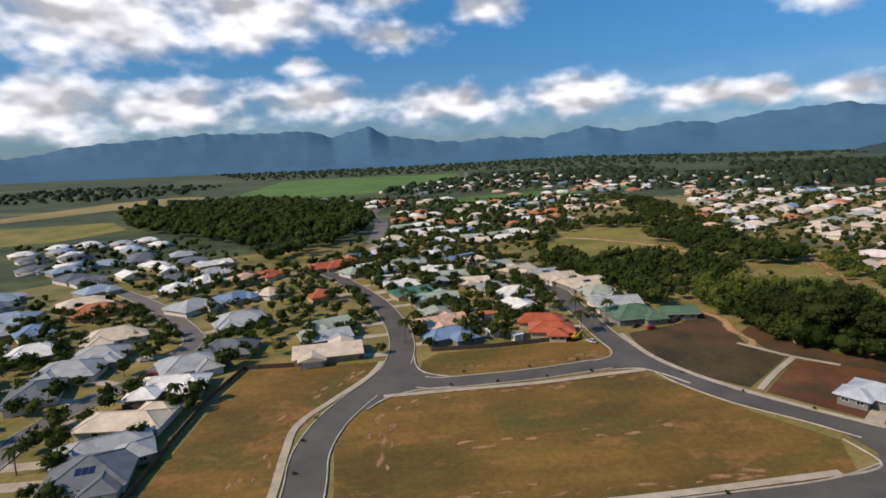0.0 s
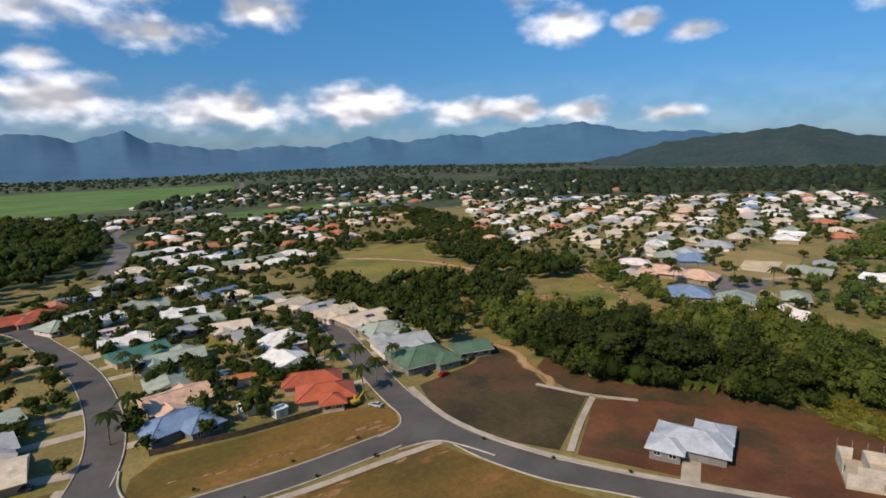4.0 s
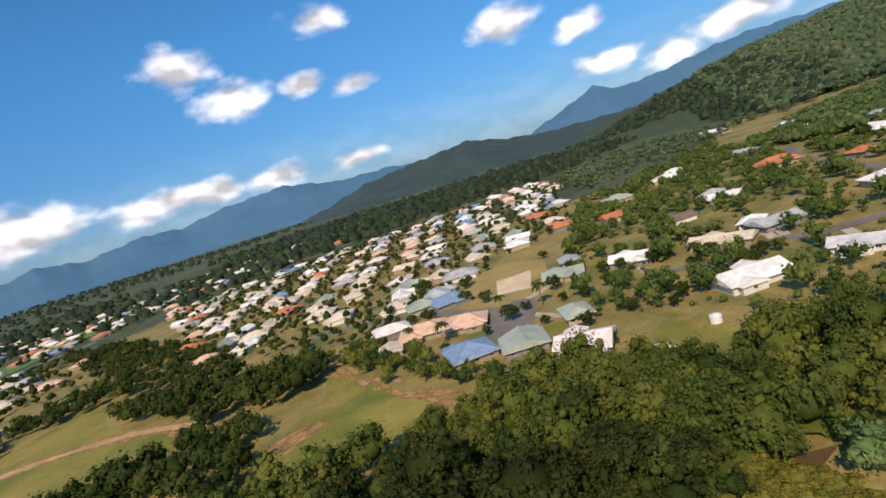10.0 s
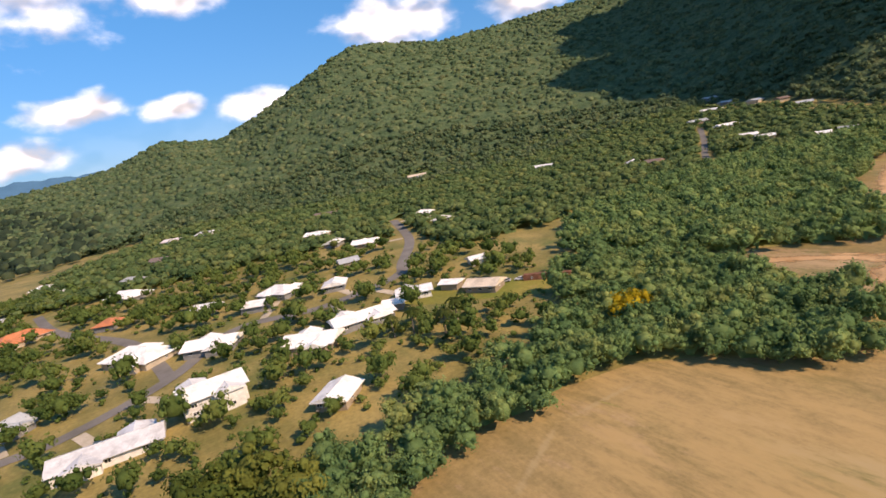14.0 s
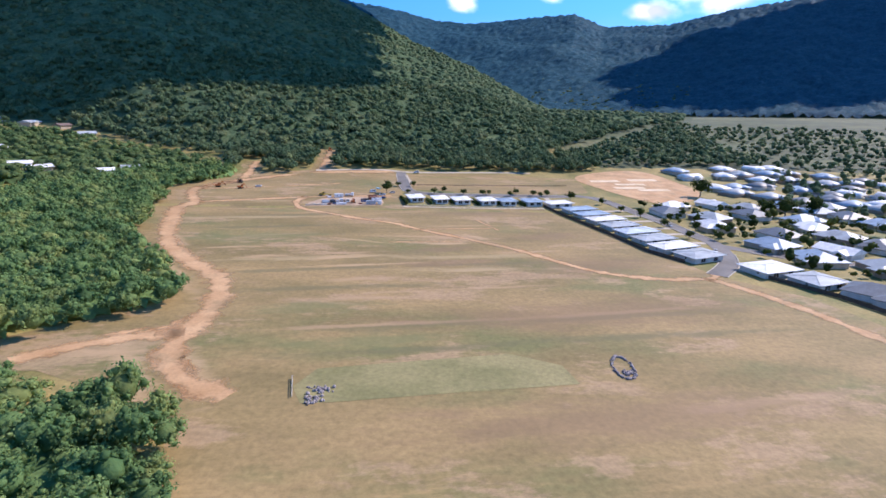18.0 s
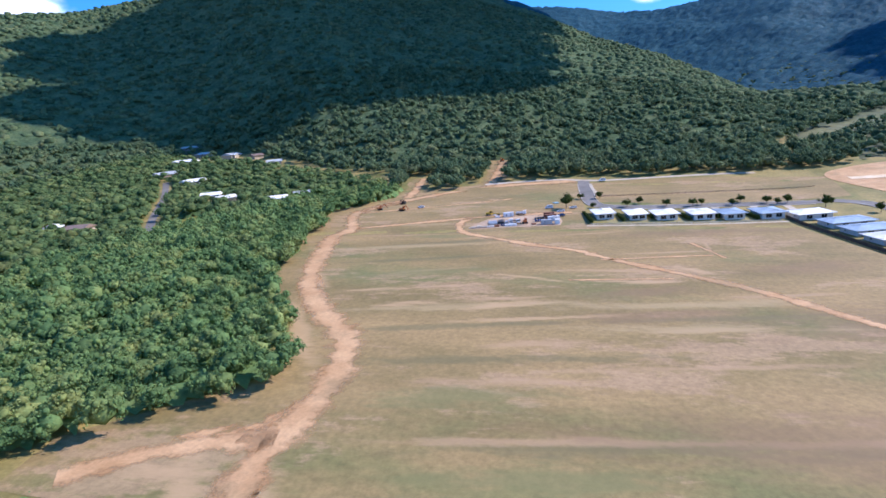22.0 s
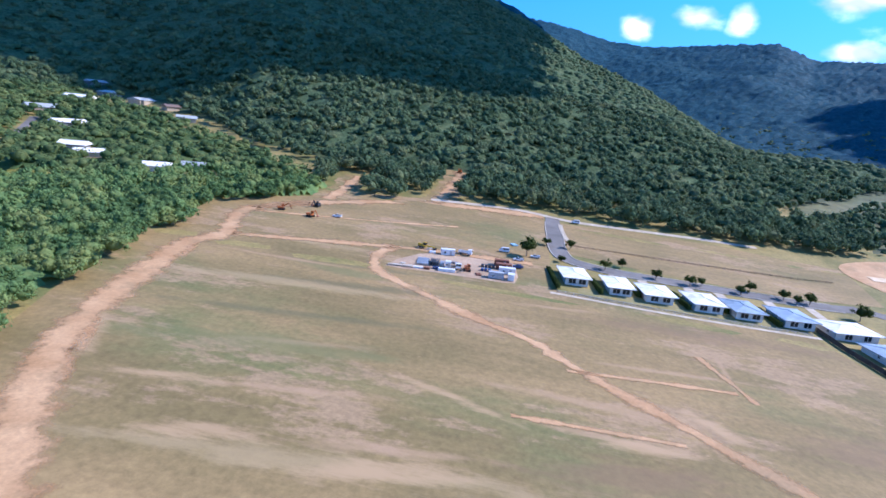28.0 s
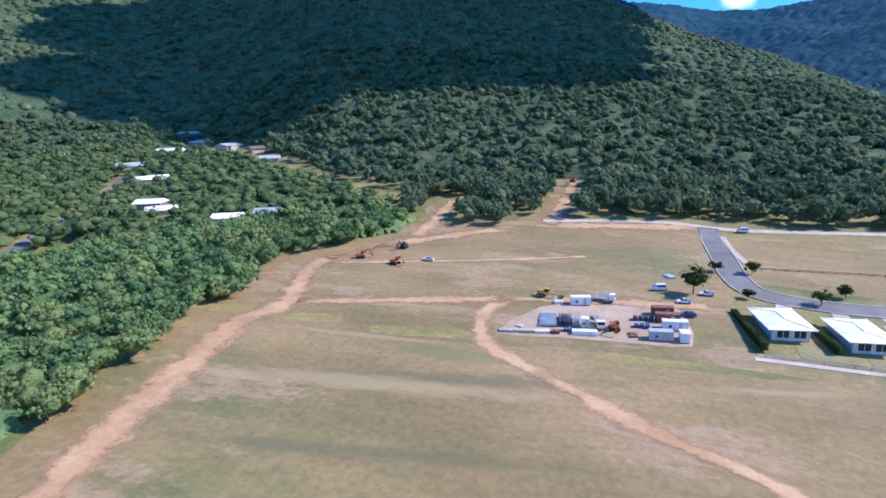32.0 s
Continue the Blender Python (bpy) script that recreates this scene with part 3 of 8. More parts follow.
def land_sheet():
    rings = np.concatenate([np.arange(0, 640, 8.0), np.arange(640, 1600, 16.0), np.geomspace(1600, 4900, 40)])
    spokes = 340
    a = np.linspace(0, 2 * np.pi, spokes, endpoint=False)
    rr, aa = np.meshgrid(rings[1:], a, indexing="ij")
    x, y = CX + rr * np.sin(aa), CY + rr * np.cos(aa)
    verts = np.concatenate([[(CX, CY, gz(CX, CY))], np.stack([x, y, ground(x, y)], -1).reshape(-1, 3)])
    n, i = len(rings) - 1, np.arange(spokes)
    j = (i + 1) % spokes
    tris = [np.stack([np.zeros(spokes, int), 1 + j, 1 + i], 1)]
    for k in range(n - 1):
        p, q = 1 + k * spokes, 1 + (k + 1) * spokes
        tris += [np.stack([p + i, p + j, q + j], 1), np.stack([p + i, q + j, q + i], 1)]
    me = mesh_of("ground", verts, np.concatenate(tris), M_GROUND, True)
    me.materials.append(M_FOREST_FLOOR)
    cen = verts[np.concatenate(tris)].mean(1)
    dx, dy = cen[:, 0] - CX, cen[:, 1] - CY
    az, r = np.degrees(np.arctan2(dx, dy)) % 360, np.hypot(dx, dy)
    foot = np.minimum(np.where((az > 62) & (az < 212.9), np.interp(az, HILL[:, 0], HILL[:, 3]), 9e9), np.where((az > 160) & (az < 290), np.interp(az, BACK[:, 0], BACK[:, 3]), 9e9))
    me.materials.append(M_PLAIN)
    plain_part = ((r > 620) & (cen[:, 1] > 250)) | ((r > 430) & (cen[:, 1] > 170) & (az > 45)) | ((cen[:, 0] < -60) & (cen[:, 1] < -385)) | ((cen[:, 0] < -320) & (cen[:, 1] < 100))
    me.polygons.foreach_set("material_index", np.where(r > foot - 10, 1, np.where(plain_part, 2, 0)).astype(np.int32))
    tagged(new("ground", me), "grassy valley floor rising into forested hills", "ground", kind="structure")


land_sheet()


def curve_points(pts, closed=False, step=4.0):
    """A smooth line through the given points."""
    p = np.array(pts, float)
    n = len(p)
    out = []
    for i in range(n if closed else n - 1):
        a, b, c, d = (p[k % n] if closed else p[min(max(k, 0), n - 1)] for k in (i - 1, i, i + 1, i + 2))
        m = max(2, int(np.hypot(*(c - b)) / step))
        for t in np.arange(m) / m:
            out.append(0.5 * (2 * b + (c - a) * t + (2 * a - 5 * b + 4 * c - d) * t**2 + (3 * b - a - 3 * c + d) * t**3))
    if not closed:
        out.append(p[-1])
    return np.array(out)


def sheet(name, pts, material, lift, label, category, smooth=True, ragged=0.0, cell=12.0, kind="structure"):
    """A patch of ground cover that follows the land."""
    p = curve_points(pts, True, 6.0) if smooth else np.array(pts, float)
    if ragged:
        p = p + np.random.uniform(-ragged, ragged, p.shape)
    bm = bmesh.new()
    bm.faces.new([bm.verts.new((x, y, 0)) for x, y in p])
    bmesh.ops.triangulate(bm, faces=bm.faces[:])
    (x0, y0), (x1, y1) = p.min(0), p.max(0)
    cell = max(cell, max(x1 - x0, y1 - y0) / 40)
    for k in np.arange(x0 + cell, x1, cell):
        bmesh.ops.bisect_plane(bm, geom=bm.verts[:] + bm.edges[:] + bm.faces[:], plane_co=(k, 0, 0), plane_no=(1, 0, 0))
    for k in np.arange(y0 + cell, y1, cell):
        bmesh.ops.bisect_plane(bm, geom=bm.verts[:] + bm.edges[:] + bm.faces[:], plane_co=(0, k, 0), plane_no=(0, 1, 0))
    for v in bm.verts:
        v.co.z = gz(v.co.x, v.co.y) + lift
    bmesh.ops.recalc_face_normals(bm, faces=bm.faces[:])
    if sum(f.normal.z for f in bm.faces) < 0:
        bmesh.ops.reverse_faces(bm, faces=bm.faces[:])
    me = bpy.data.meshes.new(name)
    bm.to_mesh(me)
    bm.free()
    me.materials.append(material)
    return tagged(new(name, me), label, category, kind=kind)


def strip_mesh(name, line, offset, width, material, lift, height=0.0, wander=0.0, rim=False):
    """A band along a line, at an offset to its right; with a height it has sides."""
    d = np.gradient(line, axis=0)
    d /= np.maximum(np.hypot(d[:, 0], d[:, 1])[:, None], 1e-6)
    side = np.stack([d[:, 1], -d[:, 0]], 1)
    w = np.full(len(line), width / 2.0)
    if wander:
        w = w * (1 + np.random.uniform(-wander, wander, len(line)))
    cross = np.linspace(-1, 1, 5 if width > 3 or rim else 2)
    cols = [line + side * (offset + c * w)[:, None] for c in cross]
    if height:
        cols = [cols[0]] + cols + [cols[-1]]
    v = []
    for k, c in enumerate(cols):
        z = ground(c[:, 0], c[:, 1]) + lift
        if height and 0 < k < len(cols) - 1:
            z = z + height
        v.append(np.column_stack([c, z]))
    n, m = len(line), len(cols)
    v = np.concatenate(v)
    i = np.arange(n - 1)
    tris = []
    for k in range(m - 1):
        a, b = k * n + i, (k + 1) * n + i
        tris += [np.stack([a, b, b + 1], 1), np.stack([a, b + 1, a + 1], 1)]
    me = mesh_of(name, v, np.concatenate(tris), material)
    if rim:
        me.attributes.new("rim", "FLOAT", "POINT").data.foreach_set("value", np.repeat(np.abs(cross), n).astype(np.float32))
    return me


ROADS = []


def road(name, pts, width, label, material=None, kerbs=True, lift=0.12):
    line = curve_points(pts, False, 3.0)
    ob = tagged(new(name, strip_mesh(name, line, 0, width, material or M_ROAD, lift)), label, "road", kind="structure")
    ROADS.append((line, width, lift, ob, kerbs))
    return line


def lay_kerbs():
    """Kerbs on both sides of the streets, left open where another street joins."""
    for line, width, lift, ob, kerbs in ROADS:
        if not kerbs:
            continue
        fine = curve_points(line, False, 1.2)
        d = np.gradient(fine, axis=0)
        d /= np.maximum(np.hypot(d[:, 0], d[:, 1])[:, None], 1e-6)
        for s in (-1, 1):
            edge = fine + np.stack([d[:, 1], -d[:, 0]], 1) * s * (width / 2 + 0.2)
            ok = np.ones(len(edge), bool)
            for other, w, *_ in ROADS:
                if other is not line:
                    o = curve_points(other, False, 1.5)
                    ok &= np.min(np.hypot(edge[:, None, 0] - o[None, :, 0], edge[:, None, 1] - o[None, :, 1]), 1) > w / 2 + 6.5
            runs = np.split(np.arange(len(edge)), np.nonzero(np.diff(ok.astype(int)))[0] + 1)
            for run in runs:
                if ok[run[0]] and len(run) > 3:
                    part("kerb", strip_mesh("kerb", edge[run], 0, 0.34, M_KERB, lift - 0.05, 0.17), ob, "pale concrete kerb")


def track(name, pts, width, label, material=None, lift=0.10, wander=0.25, category="track"):
    line = curve_points(pts, False, 2.5)
    loose = material is None
    return tagged(new(name, strip_mesh(name, line, 0, width * 1.7 if loose else width, material or M_DIRT, lift, 0.0, wander, loose)), label, category, kind="structure")


# ---------------------------------------------------------------- paddock, lots, fields
sheet("paddock", [(192, 66), (190, 30), (180, 0), (176, -16), (164, -28), (155, -34), (150, -40), (146, -50), (149, -62), (159, -72), (178, -83), (194, -84), (196, -97), (181, -110), (171, -119), (169, -128),
                  (181, -155), (197, -176), (209, -208), (220, -243), (227, -285), (218, -303), (198, -322), (184, -342), (147, -352), (97, -358), (96, -300), (98, -258), (60, -255),
                  (24, -257), (15, -212), (3, -164), (-2, -140), (-18, -118), (-24, -70), (-26, 0), (-20, 62), (60, 64), (120, 63)], M_PADDOCK, 0.04,
      "wide dry grass paddock with mown bands", "paddock", smooth=False, ragged=0.6)
sheet("grass_reserve", [(90, -346), (92, -300), (60, -294), (20, -292), (-20, -300), (-30, -345), (20, -352), (60, -351)], M_PADDOCK, 0.05, "mown grass reserve below the forest edge", "grass", smooth=False)
sheet("mown_strip", [(126, -81), (85, -86), (75, -80), (74, -72), (100, -70), (122, -68), (128, -68), (130, -74)], M_MOWN, 0.08, "strip of greener grass on the paddock", "grass", smooth=False)
sheet("lot_west", [(-27, 87), (-28, 104), (-28, 117), (-21, 128), (-13, 142), (-10, 151), (-36, 151), (-49, 151), (-51, 122), (-52, 84), (-40, 60), (-30, 62)], M_LOT, 0.06, "vacant brown grass lot beside a dark fence", "lot", smooth=False)
sheet("lot_middle", [(-16, 88), (-18, 104), (-16, 117), (-9, 126), (-2, 128), (30, 129), (58, 131), (70, 108), (80, 92), (74, 80), (40, 80), (10, 79), (-16, 78)], M_LOT, 0.06, "vacant brown grass lot between new roads", "lot", smooth=False)
sheet("lot_south", [(-18, 70), (10, 71), (40, 71), (70, 72), (84, 70), (96, 58), (60, 40), (-18, 40)], M_LOT, 0.07, "vacant brown grass lot south of the new road", "lot", smooth=False)
sheet("lot_north", [(0, 139), (1, 149), (6, 155), (23, 155), (46, 157), (56, 152), (54, 143), (44, 140), (24, 138), (6, 138)], M_LOT, 0.06, "narrow vacant lot in front of a back fence", "lot", smooth=False)
sheet("lot_burnt", [(66, 160), (64, 145), (69, 128), (78, 117), (98, 133), (94, 143), (97, 156), (101, 166), (98, 178), (86, 166)], M_DARKLOT, 0.06, "dark brown vacant lot beside the creek trees", "lot", smooth=False)
sheet("lot_red", [(80, 114), (99, 131), (112, 122), (126, 106), (140, 95), (130, 74), (112, 72), (96, 92)], M_REDLOT, 0.06, "bare red earth building lot", "lot", smooth=False)
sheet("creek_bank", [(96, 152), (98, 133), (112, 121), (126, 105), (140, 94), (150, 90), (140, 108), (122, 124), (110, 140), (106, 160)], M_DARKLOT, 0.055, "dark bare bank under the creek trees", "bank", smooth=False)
sheet("park_hill", [(79, 324), (103, 361), (130, 373), (155, 366), (140, 322), (146, 262), (138, 247), (124, 268), (110, 272), (94, 268), (81, 293)], M_PARK, 0.05, "grassy park mound ringed by trees", "park")
sheet("park_flat", [(130, 215), (146, 217), (168, 225), (190, 253), (169, 200), (165, 167), (158, 153), (146, 163), (128, 185)], M_PARK, 0.05, "open grass flat beside the creek trees", "park")
sheet("sports_lawn", [(228, 178), (244, 176), (290, 200), (296, 222), (276, 240), (240, 216), (232, 200)], M_STRAW, 0.05, "dry lawn round a sand court", "lawn", smooth=False)
sheet("sand_court", [(265, 213), (275, 200), (249, 188), (244, 201)], M_PALEDIRT, 0.12, "pale rectangular sand court", "court", smooth=False)
sheet("garden_lawn", [(200, 129), (207, 118), (190, 105), (182, 105), (178, 118)], M_PARK, 0.06, "sunlit back lawn among trees", "lawn")
sheet("cane_field", [(-362, 1603), (-439, 1570), (-279, 1652), (137, 1560), (103, 1132), (-2, 960), (-124, 850), (-190, 870), (-315, 998)], M_CANE, 0.3, "bright green cane field on the plain", "field", smooth=False)
sheet("cane_field", [(48, 707), (170, 746), (309, 784), (290, 713), (150, 652), (56, 646)], M_CANE, 0.3, "narrow green field between houses", "field", smooth=False)
sheet("straw_field", [(-515, 710), (-484, 932), (-414, 1034), (-290, 930), (-279, 790), (-412, 777), (-470, 648)], M_STRAW, 0.3, "yellow stubble field on the plain", "field", smooth=False)
sheet("straw_field", [(-425, 584), (-327, 614), (-272, 533), (-296, 466), (-330, 449), (-420, 440)], M_PARK, 0.3, "green and yellow field beyond the houses", "field", smooth=False)
sheet("earthworks", [(-33, -354), (-90, -372), (-100, -310), (-56, -268), (-34, -315)], M_DIRT, 0.15, "bare orange earthworks beside new houses", "earthworks")
for k, (x, y) in enumerate(((-48, -340), (-62, -330), (-70, -312), (-56, -318), (-78, -345))):
    sheet("house_slab", [(x - 11, y - 4), (x + 11, y - 2), (x + 11, y + 4), (x - 11, y + 2)], M_PALEDIRT, 0.3, "pale levelled pad for a new house", "pad", smooth=False)

sheet("garden_lawn", [(135, 104), (140, 105.5), (145, 103), (146, 98), (143, 92), (140, 87), (135, 88), (133, 94), (134, 99)], M_LUSH, 0.1, "rank grass clearing among creek trees", "grass")
sheet("garden_lawn", [(226, -54), (240, -46), (252, -34), (270, -18), (266, -6), (250, -12), (234, -28), (220, -42)], M_PARK, 0.06, "long mown lawn beside a row of sheds", "lawn")


def scuffs(name, lines, spread, size, count, material, label, long=1.6):
    """Ragged patches of bare or trodden ground strewn along lines, as one cover."""
    vs, ts, at = [], [], 0
    r = np.random.default_rng(len(name) + count)
    for pts in lines:
        line = curve_points(pts, False, 1.0)
        d = np.gradient(line, axis=0)
        ang = np.arctan2(d[:, 1], d[:, 0])
        for _ in range(count):
            k = r.integers(len(line))
            s = size * r.uniform(0.35, 1.4)
            o = line[k] + r.normal(0, spread, 2)
            t = np.arange(9) * 2 * np.pi / 9
            rad = s * r.uniform(0.45, 1.15, 9)
            x, y = np.cos(t) * rad * long, np.sin(t) * rad * 0.7
            c, q = math.cos(ang[k] + r.uniform(-0.25, 0.25)), math.sin(ang[k] + r.uniform(-0.25, 0.25))
            px, py = o[0] + x * c - y * q, o[1] + x * q + y * c
            z = ground(px, py) + r.uniform(0.055, 0.08)
            vs += [np.column_stack([px, py, z]), [(o[0], o[1], float(z.mean()))]]
            ts += [(at + 9, at + i, at + (i + 1) % 9) for i in range(9)]
            at += 10
    me = mesh_of(name, np.concatenate(vs), ts, material)
    me.attributes.new("rim", "FLOAT", "POINT").data.foreach_set("value", np.tile(np.array([1.0] * 9 + [0.0], np.float32), at // 10))
    return tagged(new(name, me), label, "ground", kind="stuff")


sheet("garden_lawn", [(284, -274), (296, -270), (308, -266), (306, -284), (294, -292), (286, -286)], M_PARK, 0.08, "mown lawn in a forest clearing", "lawn")

# ---------------------------------------------------------------- roads, kerbs, paths
road("road_bend", [(-21, 60), (-21.5, 89), (-22.5, 100), (-22, 108), (-19.5, 118), (-14, 130), (-8, 141), (-5.4, 153), (-5, 167), (-7.5, 186), (-13.6, 211), (-22, 233), (-33, 257), (-40, 272), (-52, 290)], 7.4,
     "grey asphalt street curving between houses and lots", M_NEWROAD)
road("road_middle", [(-4, 137), (4, 133.3), (16, 133.4), (31, 134.4), (44, 136.5), (58, 139)], 6.4, "new asphalt street between vacant lots", M_NEWROAD, lift=0.14)
road("road_lane", [(45, 270), (52, 255), (57, 239), (59, 230), (59, 207), (58.6, 183), (58.5, 162), (59.3, 149), (60, 141), (63, 135), (66.5, 124), (73, 112), (82, 101.5), (89, 91.5), (97, 81.5), (108, 67), (120, 50)], 7.0,
     "asphalt street past the dark brown lot", M_NEWROAD, lift=0.13)
road("road_south", [(92, 84), (72, 77.5), (51, 76), (37, 75.5), (10, 75), (-18, 74)], 6.6, "new asphalt street south of the lots", M_NEWROAD, lift=0.15)
road("road_west", [(-86, 80), (-88.6, 111), (-88.5, 122), (-86, 132), (-81.5, 141.5), (-77, 151), (-74.5, 163), (-75, 180), (-80, 190), (-91, 206), (-102, 220), (-114, 235), (-140, 262)], 6.5, "suburban asphalt street lined with hip roofs")
road("road_court", [(222, 182), (226, 192), (228, 205), (230, 222), (229, 244), (226, 270), (212, 290)], 5.6, "asphalt street past the sand court", kerbs=False)
sheet("road_apron", [(207, 187), (200, 178), (203, 171), (214, 171), (226, 175), (235, 180), (235, 189), (226, 189.5), (216, 191)], M_ROAD, 0.16, "wide asphalt turning place by the sand court", "road")
road("road_east", [(246, 140), (252, 118), (263, 103), (263, 88), (276, 62), (300, 38), (287, 11), (288, -12), (295, -27), (308, -35), (349, -62), (414, -88)], 5.0, "narrow road climbing between hillside houses", kerbs=False)
road("road_east_branch", [(276, 62), (300, 64), (336, 70), (400, 95), (464, 107)], 4.5, "narrow hillside side road", kerbs=False)
road("road_row", [(93.2, -353), (93.5, -335), (93.4, -318), (93.2, -303), (90, -292), (78, -287), (60, -286.5), (36, -287), (10, -288), (-8, -292)], 6.5, "asphalt street behind the row of new houses")
road("road_fence_row", [(-8, -292), (-20, -280), (-27, -238), (-28, -200), (-27, -180), (-16, -156), (-2, -142)], 6.5, "asphalt street ending at the paddock", lift=0.14)
road("road_estate", [(-27, -180), (-40, -165), (-60, -150), (-90, -140)], 6.0, "asphalt street of the new estate", lift=0.13)
road("road_uphill", [(300, -250), (327, -290), (354, -334), (378, -370), (391, -388)], 4.2, "grey road through the forest to hillside houses", kerbs=False)
road("road_forest_edge", [(150, -351), (110, -357), (84, -352), (42, -356), (0, -360)], 3.4, "narrow pale gravel lane along the forest edge", M_PATH, kerbs=False)
road("road_town", [(-27, 370), (-27.5, 486), (-40, 596), (20, 860), (107, 1125), (167, 1660)], 11.0, "main road through the town", kerbs=False, lift=0.3)
road("highway", [(-420, 960), (-173, 820), (-50, 702), (70, 685), (260, 640)], 14.0, "wide pale road across the plain", kerbs=False, lift=0.3)
sheet("road_corner", [(-9, 152), (-1.4, 152), (-0.6, 146), (1.6, 140.6), (8, 136.6), (8, 131), (-1, 129.8), (-8, 126.5), (-13, 121), (-20, 122), (-14, 134)], M_NEWROAD, 0.16, "asphalt flare where two streets meet", "road", smooth=False)
sheet("road_corner", [(48, 139.6), (53, 141.6), (55.4, 146), (55.3, 153), (62.5, 153), (66, 136), (70.5, 119), (66, 122), (62, 129), (58, 133), (50, 133.8)], M_NEWROAD, 0.17, "asphalt flare where two streets meet", "road", smooth=False)
sheet("road_corner", [(74, 80.6), (80, 82.5), (83, 87), (82, 97), (90, 96), (100, 84), (92, 76), (84, 75.5), (76, 74)], M_NEWROAD, 0.18, "asphalt flare where two streets meet", "road", smooth=False)
lay_kerbs()
for pts in ([(-1.1, 153), (-0.7, 146.4), (1.7, 140.6), (8, 136.8)], [(-12.6, 120.6), (-8, 126.2), (-1, 129.6), (8, 130.2)], [(48, 140), (53.2, 142), (55.6, 146.4), (55.2, 153)], [(50, 133.2), (58, 132.6), (62, 128.4), (66, 121.6)],
            [(70, 81), (77, 81.6), (81, 84), (80.6, 92)], [(72, 73.8), (84, 74.6), (93, 75)]):
    tagged(new("corner_kerb", strip_mesh("corner_kerb", curve_points(pts, False, 1.5), 0, 0.45, M_KERB, 0.12, 0.18)), "rounded concrete kerb at a street corner", "kerb", kind="structure")
for nm, pts, w, lab in (("footpath_middle", [(-9, 127.4), (8, 128.2), (30, 128.6), (45, 130.3), (59, 131.6)], 1.7, "new pale concrete footpath"),
                        ("footpath_bend", [(-26.5, 60), (-27, 89), (-28, 105), (-27.6, 116), (-21, 128), (-13.4, 141), (-10.6, 151)], 1.7, "pale concrete footpath beside the bend"),
                        ("footpath_lane", [(63.5, 160), (64.4, 142), (69, 127.6), (76.5, 114.6), (84.5, 103.6), (92.6, 94), (105, 80), (116, 66)], 1.7, "new pale concrete footpath"),
                        ("footpath_link", [(79.5, 115.5), (89, 124), (100, 132.6)], 1.5, "pale path crossing the lots"),
                        ("footpath_creek", [(92, 145), (95, 140), (100, 132.4), (107, 125.3)], 1.5, "pale path along the creek trees"),
                        ("footpath_south", [(-18, 79.2), (10, 80), (40, 80.4), (72, 82)], 1.7, "pale concrete footpath"),
                        ("footpath_row", [(90, -344), (89.6, -330), (88, -316)], 1.8, "pale concrete footpath beside the street")):
    track(nm, pts, w, lab, M_PATH, 0.2, 0.0, "footpath")
DIRT = [("dirt_edge", [(190, -312), (200, -303), (208.5, -286), (204, -268), (200, -257), (204, -243), (199, -222), (195, -205), (190, -188), (184, -174), (170, -153), (159.5, -139), (155.5, -122), (155.5, -108), (157.5, -98), (156, -86), (151, -78), (141, -71)], 5.4, "orange earth track along the forest edge"),
        ("dirt_foot", [(207, -290), (200, -303), (190, -314), (170, -332), (146, -345), (98, -353)], 6.0, "orange earth track below the forest"),
        ("dirt_fork", [(157, -100), (166, -98), (176, -94), (186, -87)], 4.5, "scraped earth fork beside the forest"),
        ("dirt_cross", [(198, -258), (175, -265), (148, -273), (135, -276), (103, -280)], 3.2, "orange earth track across the paddock"),
        ("dirt_long", [(148, -274), (151.5, -266), (151.5, -257), (147, -247), (134, -237), (118, -225), (104, -217), (93, -205), (62, -176), (40, -147), (19, -138), (3, -137), (-7, -114), (-12, -88), (-20, -40)], 3.2, "worn orange track crossing the paddock"),
        ("dirt_line", [(206, -287), (190, -292), (170, -298), (150, -305), (132, -312)], 1.6, "pale scraped line on the paddock"),
        ("dirt_end", [(5, -137), (-1, -141), (-3, -146)], 3.0, "earth ramp joining the street"),
        ("dirt_mark", [(97, -205), (80, -207.5), (62, -209.6)], 1.3, "scraped line on the paddock"), ("dirt_mark", [(65, -226), (62, -216), (59.4, -206)], 1.3, "scraped line on the paddock"), ("dirt_mark", [(108, -183.6), (79, -185)], 1.2, "scraped line on the paddock"),
        ("dirt_park", [(96, 350), (118, 330), (138, 300), (146, 266), (140, 250)], 5.0, "sandy path over the park mound"),
        ("dirt_tracks", [(190, -322), (190.5, -345), (191, -372)], 5.0, "pale firebreak into the forest"),
        ("dirt_tracks", [(147, -345), (144.5, -377), (144, -415)], 5.0, "pale firebreak into the forest"),
        ("dirt_creek", [(98, 176), (100, 166), (97, 156), (97, 146), (94, 142)], 2.0, "worn foot track by the creek trees")]
for nm, pts, w, lab in DIRT:
    track(nm, pts, w, lab, wander=0.4)
scuffs("park_scrapes", [[(157, 153), (164, 167), (167, 190), (173, 212), (188, 246)], [(157, 153), (164, 167), (167, 190), (173, 212), (188, 246)], [(124, 316), (133, 312), (138, 294), (142, 258)], [(99, 270), (112, 268), (121, 264)], [(139, 212), (146, 211)]], 2.0, 3.2, 26, ragged_edge(surface("park_bare_soil", (0.30, 0.165, 0.06), (0.42, 0.27, 0.12), scale=0.2, fine=1.0, grain=0.3)), "bare orange soil along the park edges", 2.0)
